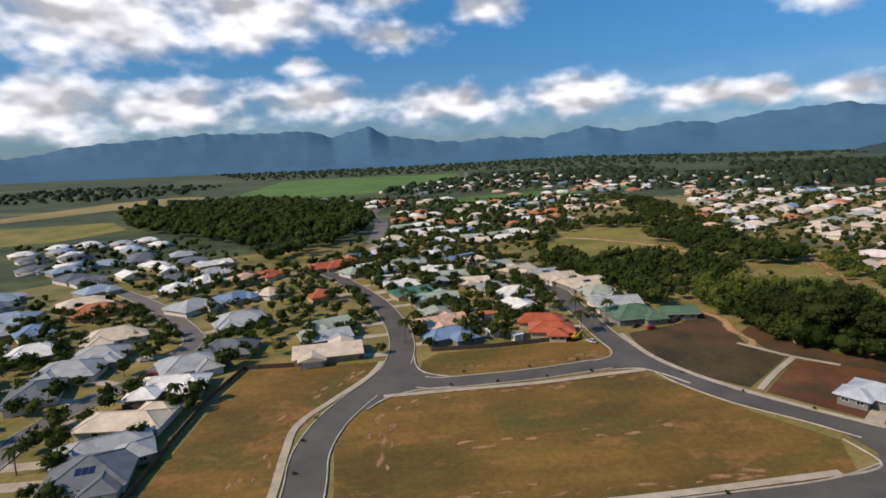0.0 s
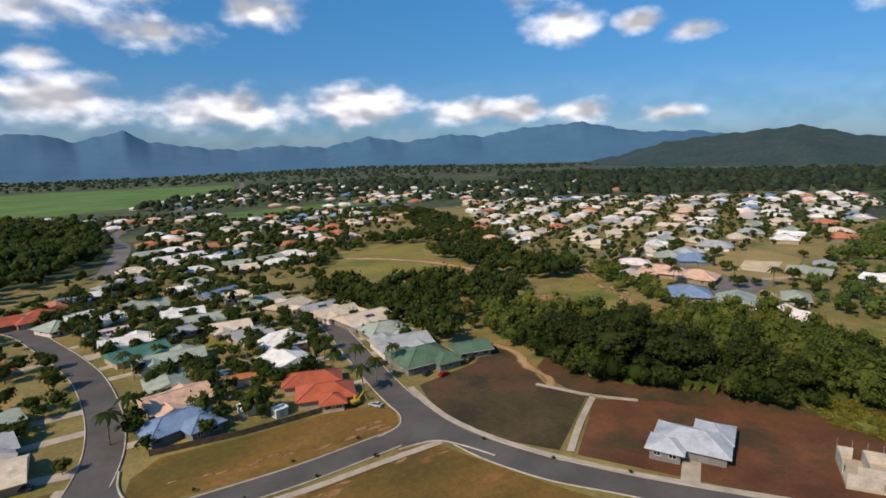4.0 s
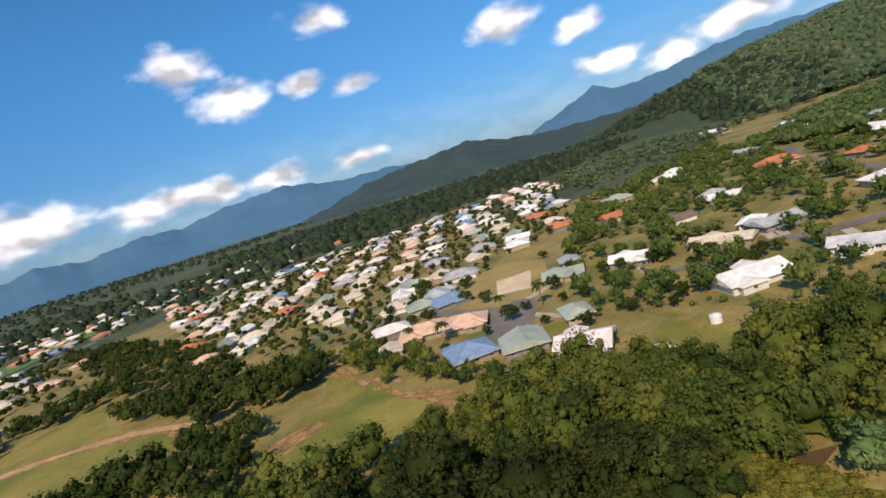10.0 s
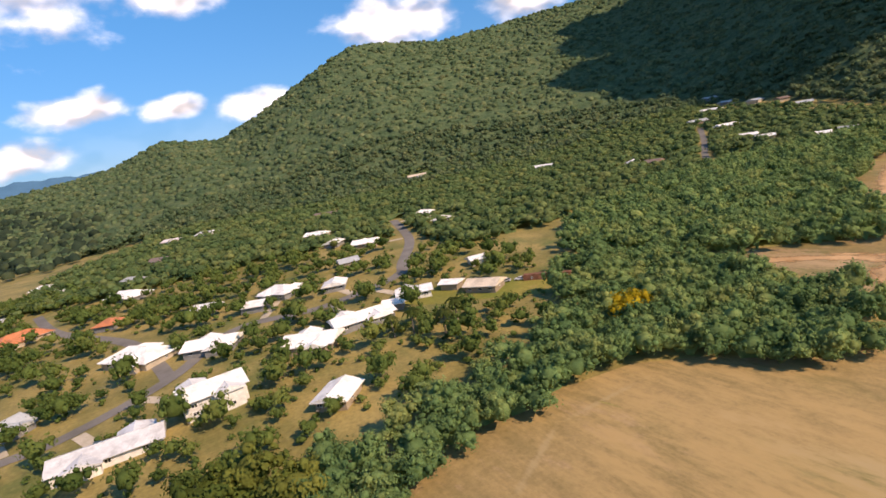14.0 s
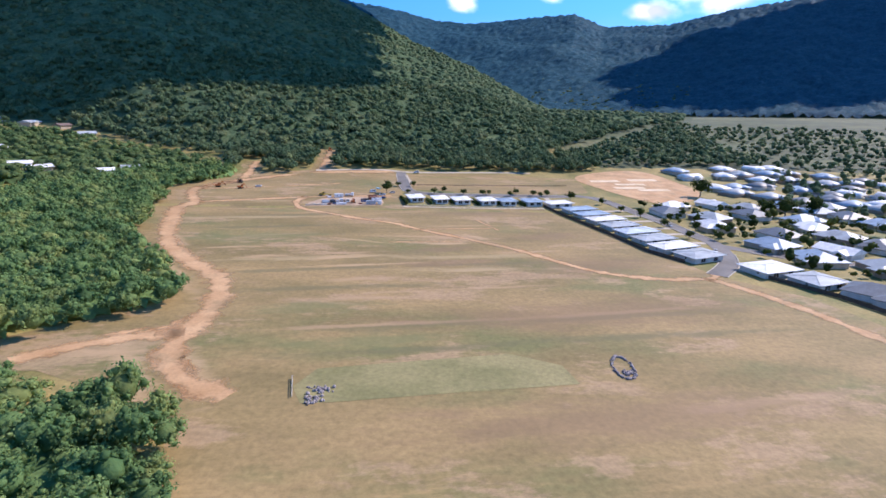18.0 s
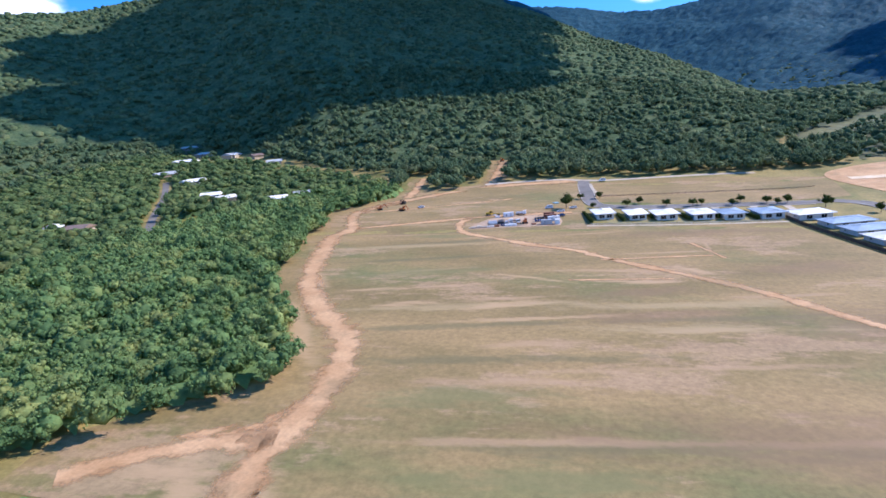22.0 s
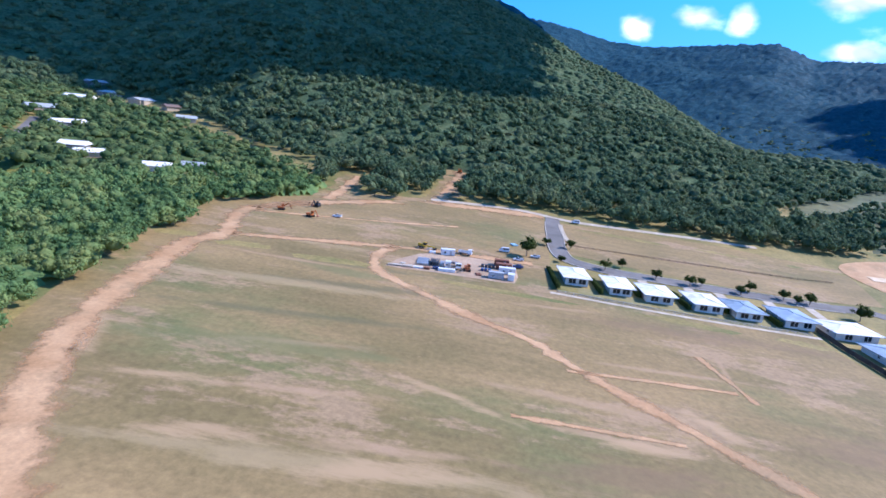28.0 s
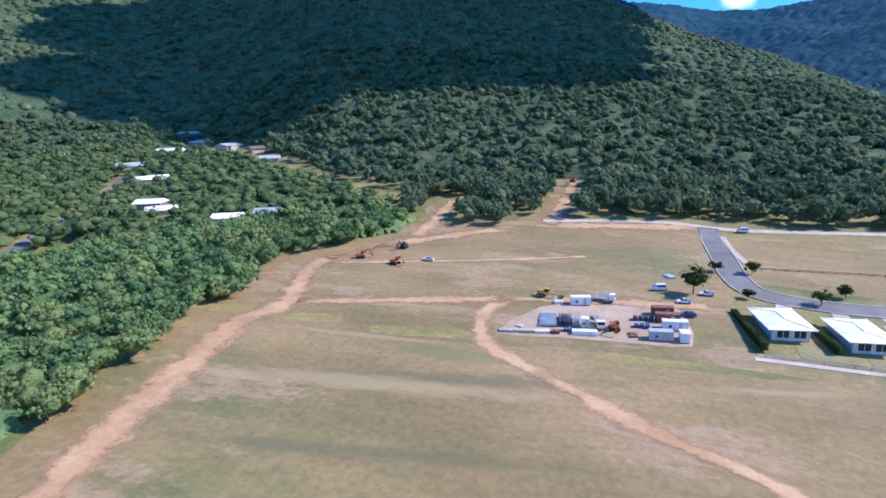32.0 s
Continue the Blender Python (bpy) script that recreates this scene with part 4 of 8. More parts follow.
scuffs("track_verge", [[(170, -97), (160, -103), (156, -116)], [(150, -76), (157, -90)], [(170, -153), (180, -168), (188, -184)], [(198, -218), (203, -240)]], 1.4, 4.2, 12, M_DIRT, "wide scraped earth where tracks meet", 1.8)
scuffs("lot_scrapes", [[(-6, 88), (-8, 110), (0, 124)], [(0, 126), (30, 127), (55, 129)], [(10, 100), (60, 104)], [(2, 142), (50, 145)], [(-30, 90), (-31, 115), (-16, 146)], [(0, 84), (60, 84)]], 1.8, 1.6, 22,
       ragged_edge(surface("lot_bare_soil", (0.28, 0.145, 0.055), (0.38, 0.215, 0.10), scale=0.2, fine=1.0, grain=0.3)), "bare orange soil along the lot edges", 2.2)
for pts in ([(190, -322), (190.5, -345), (191, -372)], [(147, -345), (144.5, -377), (144, -415)]):
    track("firebreak_grass", pts, 15.0, "mown grass each side of a firebreak", M_PADDOCK, 0.07, 0.2, "grass")

# ---------------------------------------------------------------- houses
CRESCENT = [
    (10, 165, 26, 14.3, 13, "blue", "hip"), (9, 180, 20, 14.3, 11, "peach", "gable"), (7, 192, 8, 10.3, 11, "sage", "gable"),
    (7, 213, 6, 18.5, 9, "sage", "gable"), (-2, 224, 25, 15.6, 10, "teal", "gable"), (-6, 238, 7, 15.1, 9, "white", "gable"),
    (-13, 251, 16, 12, 9, "cream", "gable"), (42, 169, 169, 12.2, 19, "red", "hip"), (38, 193, 15, 11.5, 13, "white", "gable"),
    (40, 211, 179, 13.7, 12, "white", "hip"), (31, 224, 20, 11.9, 10, "grey", "gable"), (26, 236, 3, 12.5, 10, "cream", "gable"),
    (18, 252, 8, 12.5, 10, "sage", "gable"), (11, 265, 6, 14, 10, "white", "gable"), (10, 241, 18, 7.5, 7, "grey", "gable"),
    (-25, 282, 30, 10.4, 10, "white", "gable"), (-16, 271, 58, 13.7, 10, "white", "gable"), (-31, 271, 38, 9.7, 11, "sage", "hip"),
]
CRESCENT_BACK = [
    (-40, 294, 4, 11, 11, "red", "hip"), (-37, 307, 10, 9, 10, "orange", "gable"), (-32, 313, 179, 12.4, 10, "blue", "gable"),
    (-23, 323, 32, 9.1, 9, "white", "gable"), (-16, 340, 43, 22, 11, "grey", "gable"), (-3, 287, 13, 15.9, 12, "sage", "gable"),
    (12, 309, 3, 13.3, 10, "white", "gable"), (17, 324, 15, 10.6, 10, "sage", "hip"), (26, 292, 34, 15.7, 10, "blue", "gable"),
    (33, 282, 3, 11.9, 10, "cream", "hip"), (41, 268, 23, 13.4, 11, "sage", "gable"), (49, 253, 41, 14.5, 11, "cream", "gable"),
    (59, 242, 13, 11.5, 11, "grey", "gable"), (63, 233, 11, 14.3, 11, "cream", "gable"), (70, 219, 16, 16.6, 14, "cream", "gable"),
    (72, 203, 7, 14.4, 11, "sage", "hip"), (72, 188, 1, 15.8, 13, "grey", "gable"), (73, 174, 6, 15.9, 13, "green", "hip"),
    (88, 173, 176, 10.1, 8, "green", "gable"), (101, 105, 124, 12.0, 11, "newgrey", "hip"),
]
CRESCENT_FAR = [
    (30, 393, 16, 16.1, 9, "white", "gable"), (38, 402, 21, 14.1, 9, "blue", "gable"),
]
WEST_STREET = [
    (-63, 99, 14, 13.7, 13, "darkgrey", "hip"), (-65, 107, 27, 16.9, 13, "grey", "hip"), (-67, 121, 179, 18.7, 12, "cream", "hip"),
    (-65, 138, 5, 19.3, 12, "white", "hip"), (-66, 154, 32, 15.5, 12, "grey", "hip"), (-59, 166, 0, 15.8, 12, "darkgrey", "hip"),
    (-65, 197, 28, 17.5, 14, "grey", "hip"), (-100, 140, 22, 11, 13, "darkgrey", "hip"), (-100, 155, 7, 16.4, 12, "grey", "hip"),
    (-98, 167, 13, 14.2, 12, "grey", "hip"), (-122, 173, 29, 14.8, 12, "white", "hip"), (-104, 186, 31, 18.7, 13, "cream", "hip"),
    (-138, 197, 42, 10.7, 12, "blue", "hip"), (-130, 223, 27, 17.3, 12, "orange", "hip"),
]
WEST_BACK = [
    (-142, 236, 34, 19.1, 12, "cream", "hip"), (-111, 255, 38, 13.4, 13, "white", "hip"), (-103, 270, 49, 13.2, 12, "white", "hip"),
    (-84, 270, 36, 12.5, 12, "peach", "hip"), (-77, 232, 61, 14.3, 11, "blue", "hip"), (-91, 221, 60, 16.3, 13, "grey", "hip"),
    (-116, 316, 41, 18.8, 10, "white", "gable"), (-27, 158, 9, 19, 11, "cream", "gable"), (-30, 172, 22, 14.9, 10, "grey", "gable"),
    (-31, 185, 31, 13.7, 10, "sage", "gable"), (-41, 228, 30, 9.4, 11, "red", "hip"), (-64, 237, 59, 10.1, 10, "cream", "hip"),
    (-49, 288, 30, 15.7, 10, "red", "hip"), (-74, 277, 41, 12.3, 10, "red", "hip"),
]
EAST_COURT = [
    (188, 180, 138, 13.5, 14, "blue", "hip"), (193, 164, 125, 12.6, 13, "sage", "gable"), (190, 144, 103, 14.1, 13, "pinkwhite", "gable"),
    (173, 130, 86, 7.5, 8, "sage", "gable"), (208, 213, 122, 17.4, 12, "peach", "hip"), (213, 197, 119, 14.6, 12, "peach", "hip"),
    (213, 155, 125, 7.9, 12, "sage", "hip"), (256, 176, 111, 15.4, 10, "sage", "gable"), (275, 181, 120, 7.5, 8, "grey", "gable"),
    (264, 151, 97, 15.1, 10, "white", "gable"), (227, 108, 128, 17.7, 13, "white", "gable"), (281, 104, 132, 15.1, 10, "grey", "gable"),
    (269, 120, 83, 20.2, 9, "cream", "gable"), (288, 112, 84, 7.5, 9, "white", "hip"), (405, 109, 112, 21.4, 14, "orange", "hip"),
    (354, 134, 83, 13, 12, "grey", "hip"),
]
EAST_ROAD = [
    (442, 175, 108, 15.6, 12, "white", "hip"), (350, 183, 130, 13, 12, "orange", "gable"), (402, 197, 141, 17.7, 12, "sage", "hip"),
    (317, 143, 132, 10.3, 9, "brown", "gable"), (241, 223, 145, 15.2, 13, "blue", "hip"), (238, 236, 139, 12.9, 12, "sage", "hip"),
    (280, 242, 128, 17.4, 12, "grey", "hip"), (179, 123, 159, 7.5, 7, "white", "gable"), (193, 217, 129, 7.5, 9, "cream", "gable"),
]
HILLSIDE = [
    (245, 55, 90, 14.5, 11, "white2", "gable"), (217, 33, 44, 7.5, 9, "white", "gable"), (255, 25, 49, 15.1, 11, "white", "gable"),
    (288, 47, 57, 15.8, 10, "white", "gable"), (305, 67, 32, 22, 13, "white", "hip"), (240, 78, 83, 21.3, 9, "solar", "gable"),
    (262, -14, 62, 11.1, 7, "solar", "gable"), (245, -31, 29, 10.6, 8, "cream", "gable"), (257, 8, 83, 18.3, 9, "white", "gable"),
    (303, -2, 61, 7.9, 9, "white", "gable"), (321, 14, 25, 14.4, 10, "white", "hip"), (427, -41, 35, 13.3, 9, "white", "gable"),
    (362, -44, 46, 13, 9, "white", "gable"), (398, -101, 42, 11.5, 10, "white", "hip"),
]
HILLSIDE_MORE = [
    (372, 74, 53, 9, 9, "orange", "hip"), (478, 130, 50, 20, 10, "grey", "gable"), (682, 180, 48, 22, 11, "white", "gable"), (660, 168, 45, 16, 10, "white", "gable"), (568, 109, 42, 16, 10, "white", "hip"),
    (387, -36, 133, 9, 8, "white", "gable"), (333, -21, 76, 8, 8, "grey", "gable"), (315, 26, 51, 9, 8, "white", "gable"), (338, 40, 51, 9, 8, "white", "gable"), (365, -94, 99, 9, 8, "white", "hip"), (273, -49, 73, 6, 6, "white", "gable"),
    (258, -4, 53, 6, 5, "white", "gable"), (257, -26, 30, 6, 5, "white", "gable"), (397, -246, 51, 10, 8, "grey", "gable"), (596, -216, 65, 18, 9, "cream", "gable"), (424, -492, 165, 13, 9, "grey", "gable"), (462, 174, 150, 14, 11, "white", "hip"),
    (346, 128, 92, 14, 9, "white", "gable"), (600, 20, 34, 18, 10, "pinkwhite", "gable"), (520, 100, 40, 14, 10, "white", "hip"), (470, 60, 40, 13, 10, "grey", "hip"),
]
HILLSIDE_TOP = [
    (458, -261, 17, 22, 9, "white", "gable"), (365, -262, 31, 8.5, 9, "white", "gable"), (347, -261, 9, 10.4, 9, "brown", "gable"),
    (507, -79, 23, 22, 10, "brown", "gable"), (425, 64, 35, 22, 11, "white", "hip"), (574, -4, 22, 22, 11, "white", "gable"),
    (511, 37, 34, 21.8, 11, "brown", "gable"), (421, -457, 179, 19.6, 10, "white", "gable"), (404, -408, 58, 17.3, 11, "grey", "gable"),
    (362, -380, 63, 15.4, 9, "white", "gable"), (322, -338, 22, 10.5, 9, "white", "gable"), (391, -481, 93, 18.6, 9, "grey", "gable"),
    (456, -515, 68, 13.2, 9, "grey", "gable"), (362, -472, 58, 9.1, 9, "brown", "gable"), (269, -323, 21, 10, 8, "white", "gable"), (306, -328, 40, 11, 8, "white", "gable"), (259, -335, 20, 9, 8, "grey", "gable"),
    (330, -441, 30, 11, 9, "grey", "gable"),
]
FENCE_ROW = [
    (90.2, -271.5, 6, 7.0, 11.5, "white", "hip"), (77.0, -269.2, 4, 6.6, 11.5, "white", "hip"), (65.6, -268.0, 4, 8.0, 10.8, "white", "hip"), (51.6, -267.6, 4, 8.2, 11.2, "white", "hip"),
    (40.3, -267, 4, 7.6, 11.0, "bluegrey", "hip"), (26.2, -267.3, 4, 8.6, 11.2, "bluegrey", "hip"), (12.2, -264, 8, 12.5, 9.4, "white", "hip"),
    (5.5, -250.5, 10, 15, 8.6, "bluegrey", "hip"), (3.6, -238, 10, 15, 8.6, "bluegrey", "hip"), (1.8, -225.3, 10, 16, 8.6, "white", "hip"), (0.2, -212.6, 11, 15, 8.6, "grey", "hip"),
    (-1.6, -200, 11, 16, 8.6, "newgrey", "hip"), (-3.0, -187.4, 12, 15, 8.6, "grey", "hip"), (-4.4, -174.6, 13, 16, 8.6, "white", "hip"), (-7.5, -162, 15, 14, 10, "grey", "hip"),
    (-22.5, -143.5, 10, 14.5, 11, "white", "hip"), (-29, -130, 12, 12, 11, "grey", "hip"),
]

def poly_mesh(name, verts, faces, material):
    me = bpy.data.meshes.new(name)
    me.from_pydata([tuple(map(float, v)) for v in verts], [], faces)
    me.update()
    me.materials.append(material)
    return me


def box_mesh(name, x0, x1, y0, y1, z0, z1, material, bevel=0.0):
    bm = bmesh.new()
    bmesh.ops.create_cube(bm, size=1.0)
    for v in bm.verts:
        v.co = ((x0 + x1) / 2 + v.co.x * (x1 - x0), (y0 + y1) / 2 + v.co.y * (y1 - y0), (z0 + z1) / 2 + v.co.z * (z1 - z0))
    if bevel:
        bmesh.ops.bevel(bm, geom=bm.edges[:], offset=bevel, segments=2, affect="EDGES", profile=0.6)
    me = bpy.data.meshes.new(name)
    bm.to_mesh(me)
    bm.free()
    me.materials.append(material)
    return me


def roof_mesh(cx, cy, lx, ly, eave, pitch, hip, material, over=0.6, name="roof"):
    """A hip or gable roof with its fascia, over a body lx by ly."""
    a, b = lx / 2 + over, ly / 2 + over
    along = lx >= ly
    s, l = (b, a) if along else (a, b)
    rise = s * math.tan(radians(pitch))
    inset = s * 0.98 if hip else 0.0
    r = max(l - inset, 0.02)
    e = [(-a, -b), (a, -b), (a, b), (-a, b)]
    ridge = [(-r, 0), (r, 0)] if along else [(0, -r), (0, r)]
    v = [(cx + x, cy + y, eave - 0.2) for x, y in e] + [(cx + x, cy + y, eave) for x, y in e] + [(cx + x, cy + y, eave + rise) for x, y in ridge]
    f = [(3, 2, 1, 0)] + [(i, (i + 1) % 4, 4 + (i + 1) % 4, 4 + i) for i in range(4)]
    f += [(4, 5, 9, 8), (6, 7, 8, 9), (5, 6, 9), (7, 4, 8)] if along else [(5, 6, 9, 8), (7, 4, 8, 9), (4, 5, 8), (6, 7, 9)]
    return poly_mesh(name, v, f, material)


def roof_caps(cx, cy, lx, ly, eave, pitch, hip, over=0.6):
    """Places of the ridge and hip lines, as pairs of ends."""
    a, b = lx / 2 + over, ly / 2 + over
    along = lx >= ly
    s, l = (b, a) if along else (a, b)
    rise = s * math.tan(radians(pitch))
    r = max(l - (s * 0.98 if hip else 0.0), 0.02)
    p, q = ((-r, 0), (r, 0)) if along else ((0, -r), (0, r))
    lines = [(p, q, rise, rise)]
    if hip:
        ends = ((p, (-a, -b)), (p, (-a, b)), (q, (a, -b)), (q, (a, b))) if along else ((p, (-a, -b)), (p, (a, -b)), (q, (-a, b)), (q, (a, b)))
        lines += [(m, n, rise, 0) for m, n in ends]
    return [((cx + m[0], cy + m[1], eave + z0 + 0.03), (cx + n[0], cy + n[1], eave + z1 + 0.03)) for m, n, z0, z1 in lines]


def bar_mesh(name, a, b, w, h, material):
    a, b = Vector(a), Vector(b)
    d = (b - a).normalized()
    s = d.cross(Vector((0, 0, 1)))
    s = (s.normalized() if s.length > 1e-4 else Vector((1, 0, 0))) * w / 2
    u = s.cross(d).normalized() * h / 2
    v = [p + i * s + j * u for p in (a, b) for i, j in ((-1, -1), (1, -1), (1, 1), (-1, 1))]
    return poly_mesh(name, v, [(3, 2, 1, 0), (4, 5, 6, 7), (0, 1, 5, 4), (1, 2, 6, 5), (2, 3, 7, 6), (3, 0, 4, 7)], material)


WINDOW_FRAME = {}


def window_meshes(w, h):
    """A frame of four bars and its pane, facing -y."""
    key = (w, h)
    if key not in WINDOW_FRAME:
        t = 0.09
        v, f = [], []
        for x0, x1, z0, z1 in ((-w / 2, w / 2, h - t, h), (-w / 2, w / 2, 0, t), (-w / 2, -w / 2 + t, t, h - t), (w / 2 - t, w / 2, t, h - t), (-t / 2, t / 2, t, h - t)):
            k = len(v)
            v += [(x, y, z) for y in (-0.09, 0.02) for x, z in ((x0, z0), (x1, z0), (x1, z1), (x0, z1))]
            f += [tuple(k + q for q in face) for face in ((0, 1, 2, 3), (7, 6, 5, 4), (0, 4, 5, 1), (1, 5, 6, 2), (2, 6, 7, 3), (3, 7, 4, 0))]
        WINDOW_FRAME[key] = (poly_mesh("window", v, f, M_FRAME), box_mesh("pane", -w / 2 + t, w / 2 - t, -0.045, -0.02, t, h - t, M_GLASS))
    return WINDOW_FRAME[key]


def add_window(home, x, y, z, turn, w, h):
    fr, pane = window_meshes(w, h)
    ob = part("window", fr, home)
    ob.matrix_local = pose(x, y, z * UNIT, 0, 0, turn) @ Matrix.Scale(UNIT, 4)
    part("pane", pane, ob)


ROOF_WORDS = {"white": "white metal", "white2": "white metal", "cream": "cream metal", "grey": "grey metal", "darkgrey": "dark grey metal", "blue": "blue metal", "bluegrey": "blue-grey metal", "sage": "sage green metal",
              "green": "dark green metal", "teal": "teal green metal", "red": "red tiled", "orange": "orange tiled", "peach": "peach-coloured", "brown": "brown", "pinkwhite": "pale pink", "newgrey": "new pale grey metal", "solar": "white metal"}
HOUSES = []
# houses made of several hipped blocks: centre, length and depth of each, in the house's own axes
BLOCKS = {(42, 169): ((1.5, -5.0, 14.0, 8.0), (-1.5, 4.2, 13.0, 9.0), (-3.0, 9.4, 5.0, 5.5)), (101, 105): ((0.0, 1.2, 12.5, 8.5), (-3.4, -3.6, 6.0, 7.0), (4.0, 5.4, 5.5, 5.0)),
          (10, 165): ((0.0, 1.5, 15.0, 8.6), (2.6, -3.6, 7.0, 7.0)), (-65, 138): ((0.0, 2.0, 17.0, 8.5), (-5.0, -3.6, 7.0, 6.5), (5.5, -2.6, 6.5, 6.0)), (-67, 121): ((0.0, 1.5, 18.0, 8.5), (-5.0, -4.0, 8.0, 6.0)),
          (-65, 107): ((0.0, 1.5, 16.5, 8.5), (5.0, -3.8, 7.0, 6.5))}


def house(row, detail=2, group=""):
    x, y, rot, lx, ly, colour, style = row
    HOUSES.append((x, y, max(lx, ly) * 0.55))
    rnd = random.Random(int(x * 31 + y * 17))
    storey = 4.4 if colour == "white2" else 2.15
    pitch = 9 if "paddock" in group else 22 if style == "hip" else 17
    c, s = math.cos(radians(rot)), math.sin(radians(rot))
    corners = [gz(x + c * i * lx / 2 - s * j * ly / 2, y + s * i * lx / 2 + c * j * ly / 2) for i in (-1, 1) for j in (-1, 1)]
    base = sum(corners) / 4 + 0.15
    down = min(corners) - base - 0.4
    home = tagged(new("house"), f"low house with a {ROOF_WORDS[colour]} {style} roof", "house", group)
    home.matrix_world = pose(x, y, base, 0, 0, rot)
    wall = M_WALLS[1] if "paddock" in group or colour in ("white2", "solar") else rnd.choice(M_WALLS)
    hip, rm = style == "hip", M_ROOF[colour]
    blocks = BLOCKS.get((x, y), ())
    eaves = 1.0 if "paddock" in group else 0.8
    caps = []
    for k, (bx, by, bl, bw) in enumerate(blocks or ((0, 0, lx, ly),)):
        part("wall", box_mesh("wall", bx - bl / 2, bx + bl / 2, by - bw / 2, by + bw / 2, down, storey - 0.01 * k, wall), home)
        part("roof", roof_mesh(bx, by, bl, bw, storey - 0.012 * k, pitch, hip, rm, eaves), home)
        caps += roof_caps(bx, by, bl, bw, storey - 0.012 * k, pitch, hip, eaves)
    wings = []
    if blocks:
        for bx, by, bl, bw in blocks:
            for side in (-1, 1):
                if not any((cx, cy) != (bx, by) and abs(bx - cx) < (bl + cl) / 2 - 1 and 0 < (cy - by) * side < (bw + cw) / 2 + 0.5 for cx, cy, cl, cw in blocks):
                    for k in (-0.25, 0.25):
                        add_window(home, bx + k * bl, by + side * bw / 2, 0.9, 0 if side < 0 else 180, 1.8, 1.2)
        part("door", box_mesh("door", blocks[0][0] - 0.45, blocks[0][0] + 0.45, blocks[0][1] - blocks[0][3] / 2 - 0.06, blocks[0][1] - blocks[0][3] / 2, 0.02, 1.6, M_DOOR), home)
    if detail and not blocks and lx >= 11 and "paddock" not in group:
        side = -1
        wx = lx * rnd.choice((-0.24, 0.24))
        ww = min(lx * 0.42, 7.0)
        wings.append((wx, side, ww, 3.2))
        if lx >= 14:
            wings.append((-wx * 0.9, 1, ww, 2.6))
    for wx, side, ww, deep in wings:
        wy = side * (ly / 2 + deep / 2 - 0.5)
        part("wing_wall", box_mesh("wing_wall", wx - ww / 2, wx + ww / 2, wy - deep / 2, wy + deep / 2, down, storey - 0.02, wall), home)
        wl = deep + ly * 0.5
        part("wing_roof", roof_mesh(wx, side * (ly / 2 + deep - 0.5 - wl / 2), ww, max(wl, ww + 0.1), storey - 0.01, pitch, hip, rm), home)
        caps += roof_caps(wx, side * (ly / 2 + deep - 0.5 - wl / 2), ww, max(wl, ww + 0.1), storey - 0.01, pitch, hip)[:3]
        face = side * (ly / 2 + deep - 0.5)
        if side < 0 and rnd.random() < 0.6:
            part("garage_door", box_mesh("garage_door", wx - ww * 0.38, wx + ww * 0.38, face - 0.07, face, 0.05, 1.75, M_GARAGE), home, "panelled garage door")
        elif detail > 1:
            add_window(home, wx, face, 0.9, 0 if side < 0 else 180, 1.8, 1.2)
    if detail > 1:
        for a, b in caps:
            part("ridge_cap", bar_mesh("ridge_cap", a, b, 0.3, 0.12, rm), home)
    if detail > 1 and not blocks:
        if "paddock" in group:
            for sx in (-0.24, 0.2):
                add_window(home, sx * lx, ly / 2, 0.08, 180, 3.0, 2.1)
        spans = [(sx, -1) for sx in (-0.36, 0.08, 0.38)] + [(sx, 1) for sx in (-0.34, 0.0, 0.34) if "paddock" not in group]
        for floor in range(2 if colour == "white2" else 1):
            for sx, side in spans:
                wx = sx * lx
                if any(sd == side and abs(wx - w0) < ww / 2 + 1.0 for w0, sd, ww, _ in wings):
                    continue
                add_window(home, wx, side * ly / 2, 0.9 + 2.6 * floor, 0 if side < 0 else 180, 1.8, 1.2)
            for side in (-1, 1):
                add_window(home, side * lx / 2, rnd.uniform(-0.2, 0.2) * ly, 0.9 + 2.6 * floor, 90 * side, 1.2, 1.2)
        dx = -0.16 * lx
        if not any(sd < 0 and abs(dx - w0) < ww / 2 + 0.6 for w0, sd, ww, _ in wings):
            part("door", box_mesh("door", dx - 0.45, dx + 0.45, -ly / 2 - 0.06, -ly / 2, 0.02, 1.6, M_DOOR), home)
        for side in (-1, 1):
            part("gutter", bar_mesh("gutter", (-lx / 2 - 0.6, side * (ly / 2 + eaves + 0.06), storey - 0.08), (lx / 2 + 0.6, side * (ly / 2 + eaves + 0.06), storey - 0.08), 0.12, 0.12, M_GUTTER), home)
    if colour == "solar" or colour == "pinkwhite" or (detail > 1 and not blocks and rnd.random() < 0.22):
        n = 6 if colour == "solar" else 3
        tilt = math.tan(radians(pitch))
        half = ly / 2 + 0.6 if lx >= ly else lx / 2 + 0.6
        for k in range(n):
            if lx >= ly:
                px, run = (k - (n - 1) / 2) * 1.15, half * 0.45
                me = box_mesh("solar_panel", -0.52, 0.52, -0.85, 0.85, 0.0, 0.05, M_PANEL)
                ob = part("solar_panel", me, home, "dark solar panel")
                ob.matrix_local = pose(px, -run, storey + (half - run) * tilt + 0.06, pitch, 0, 0)
    return home


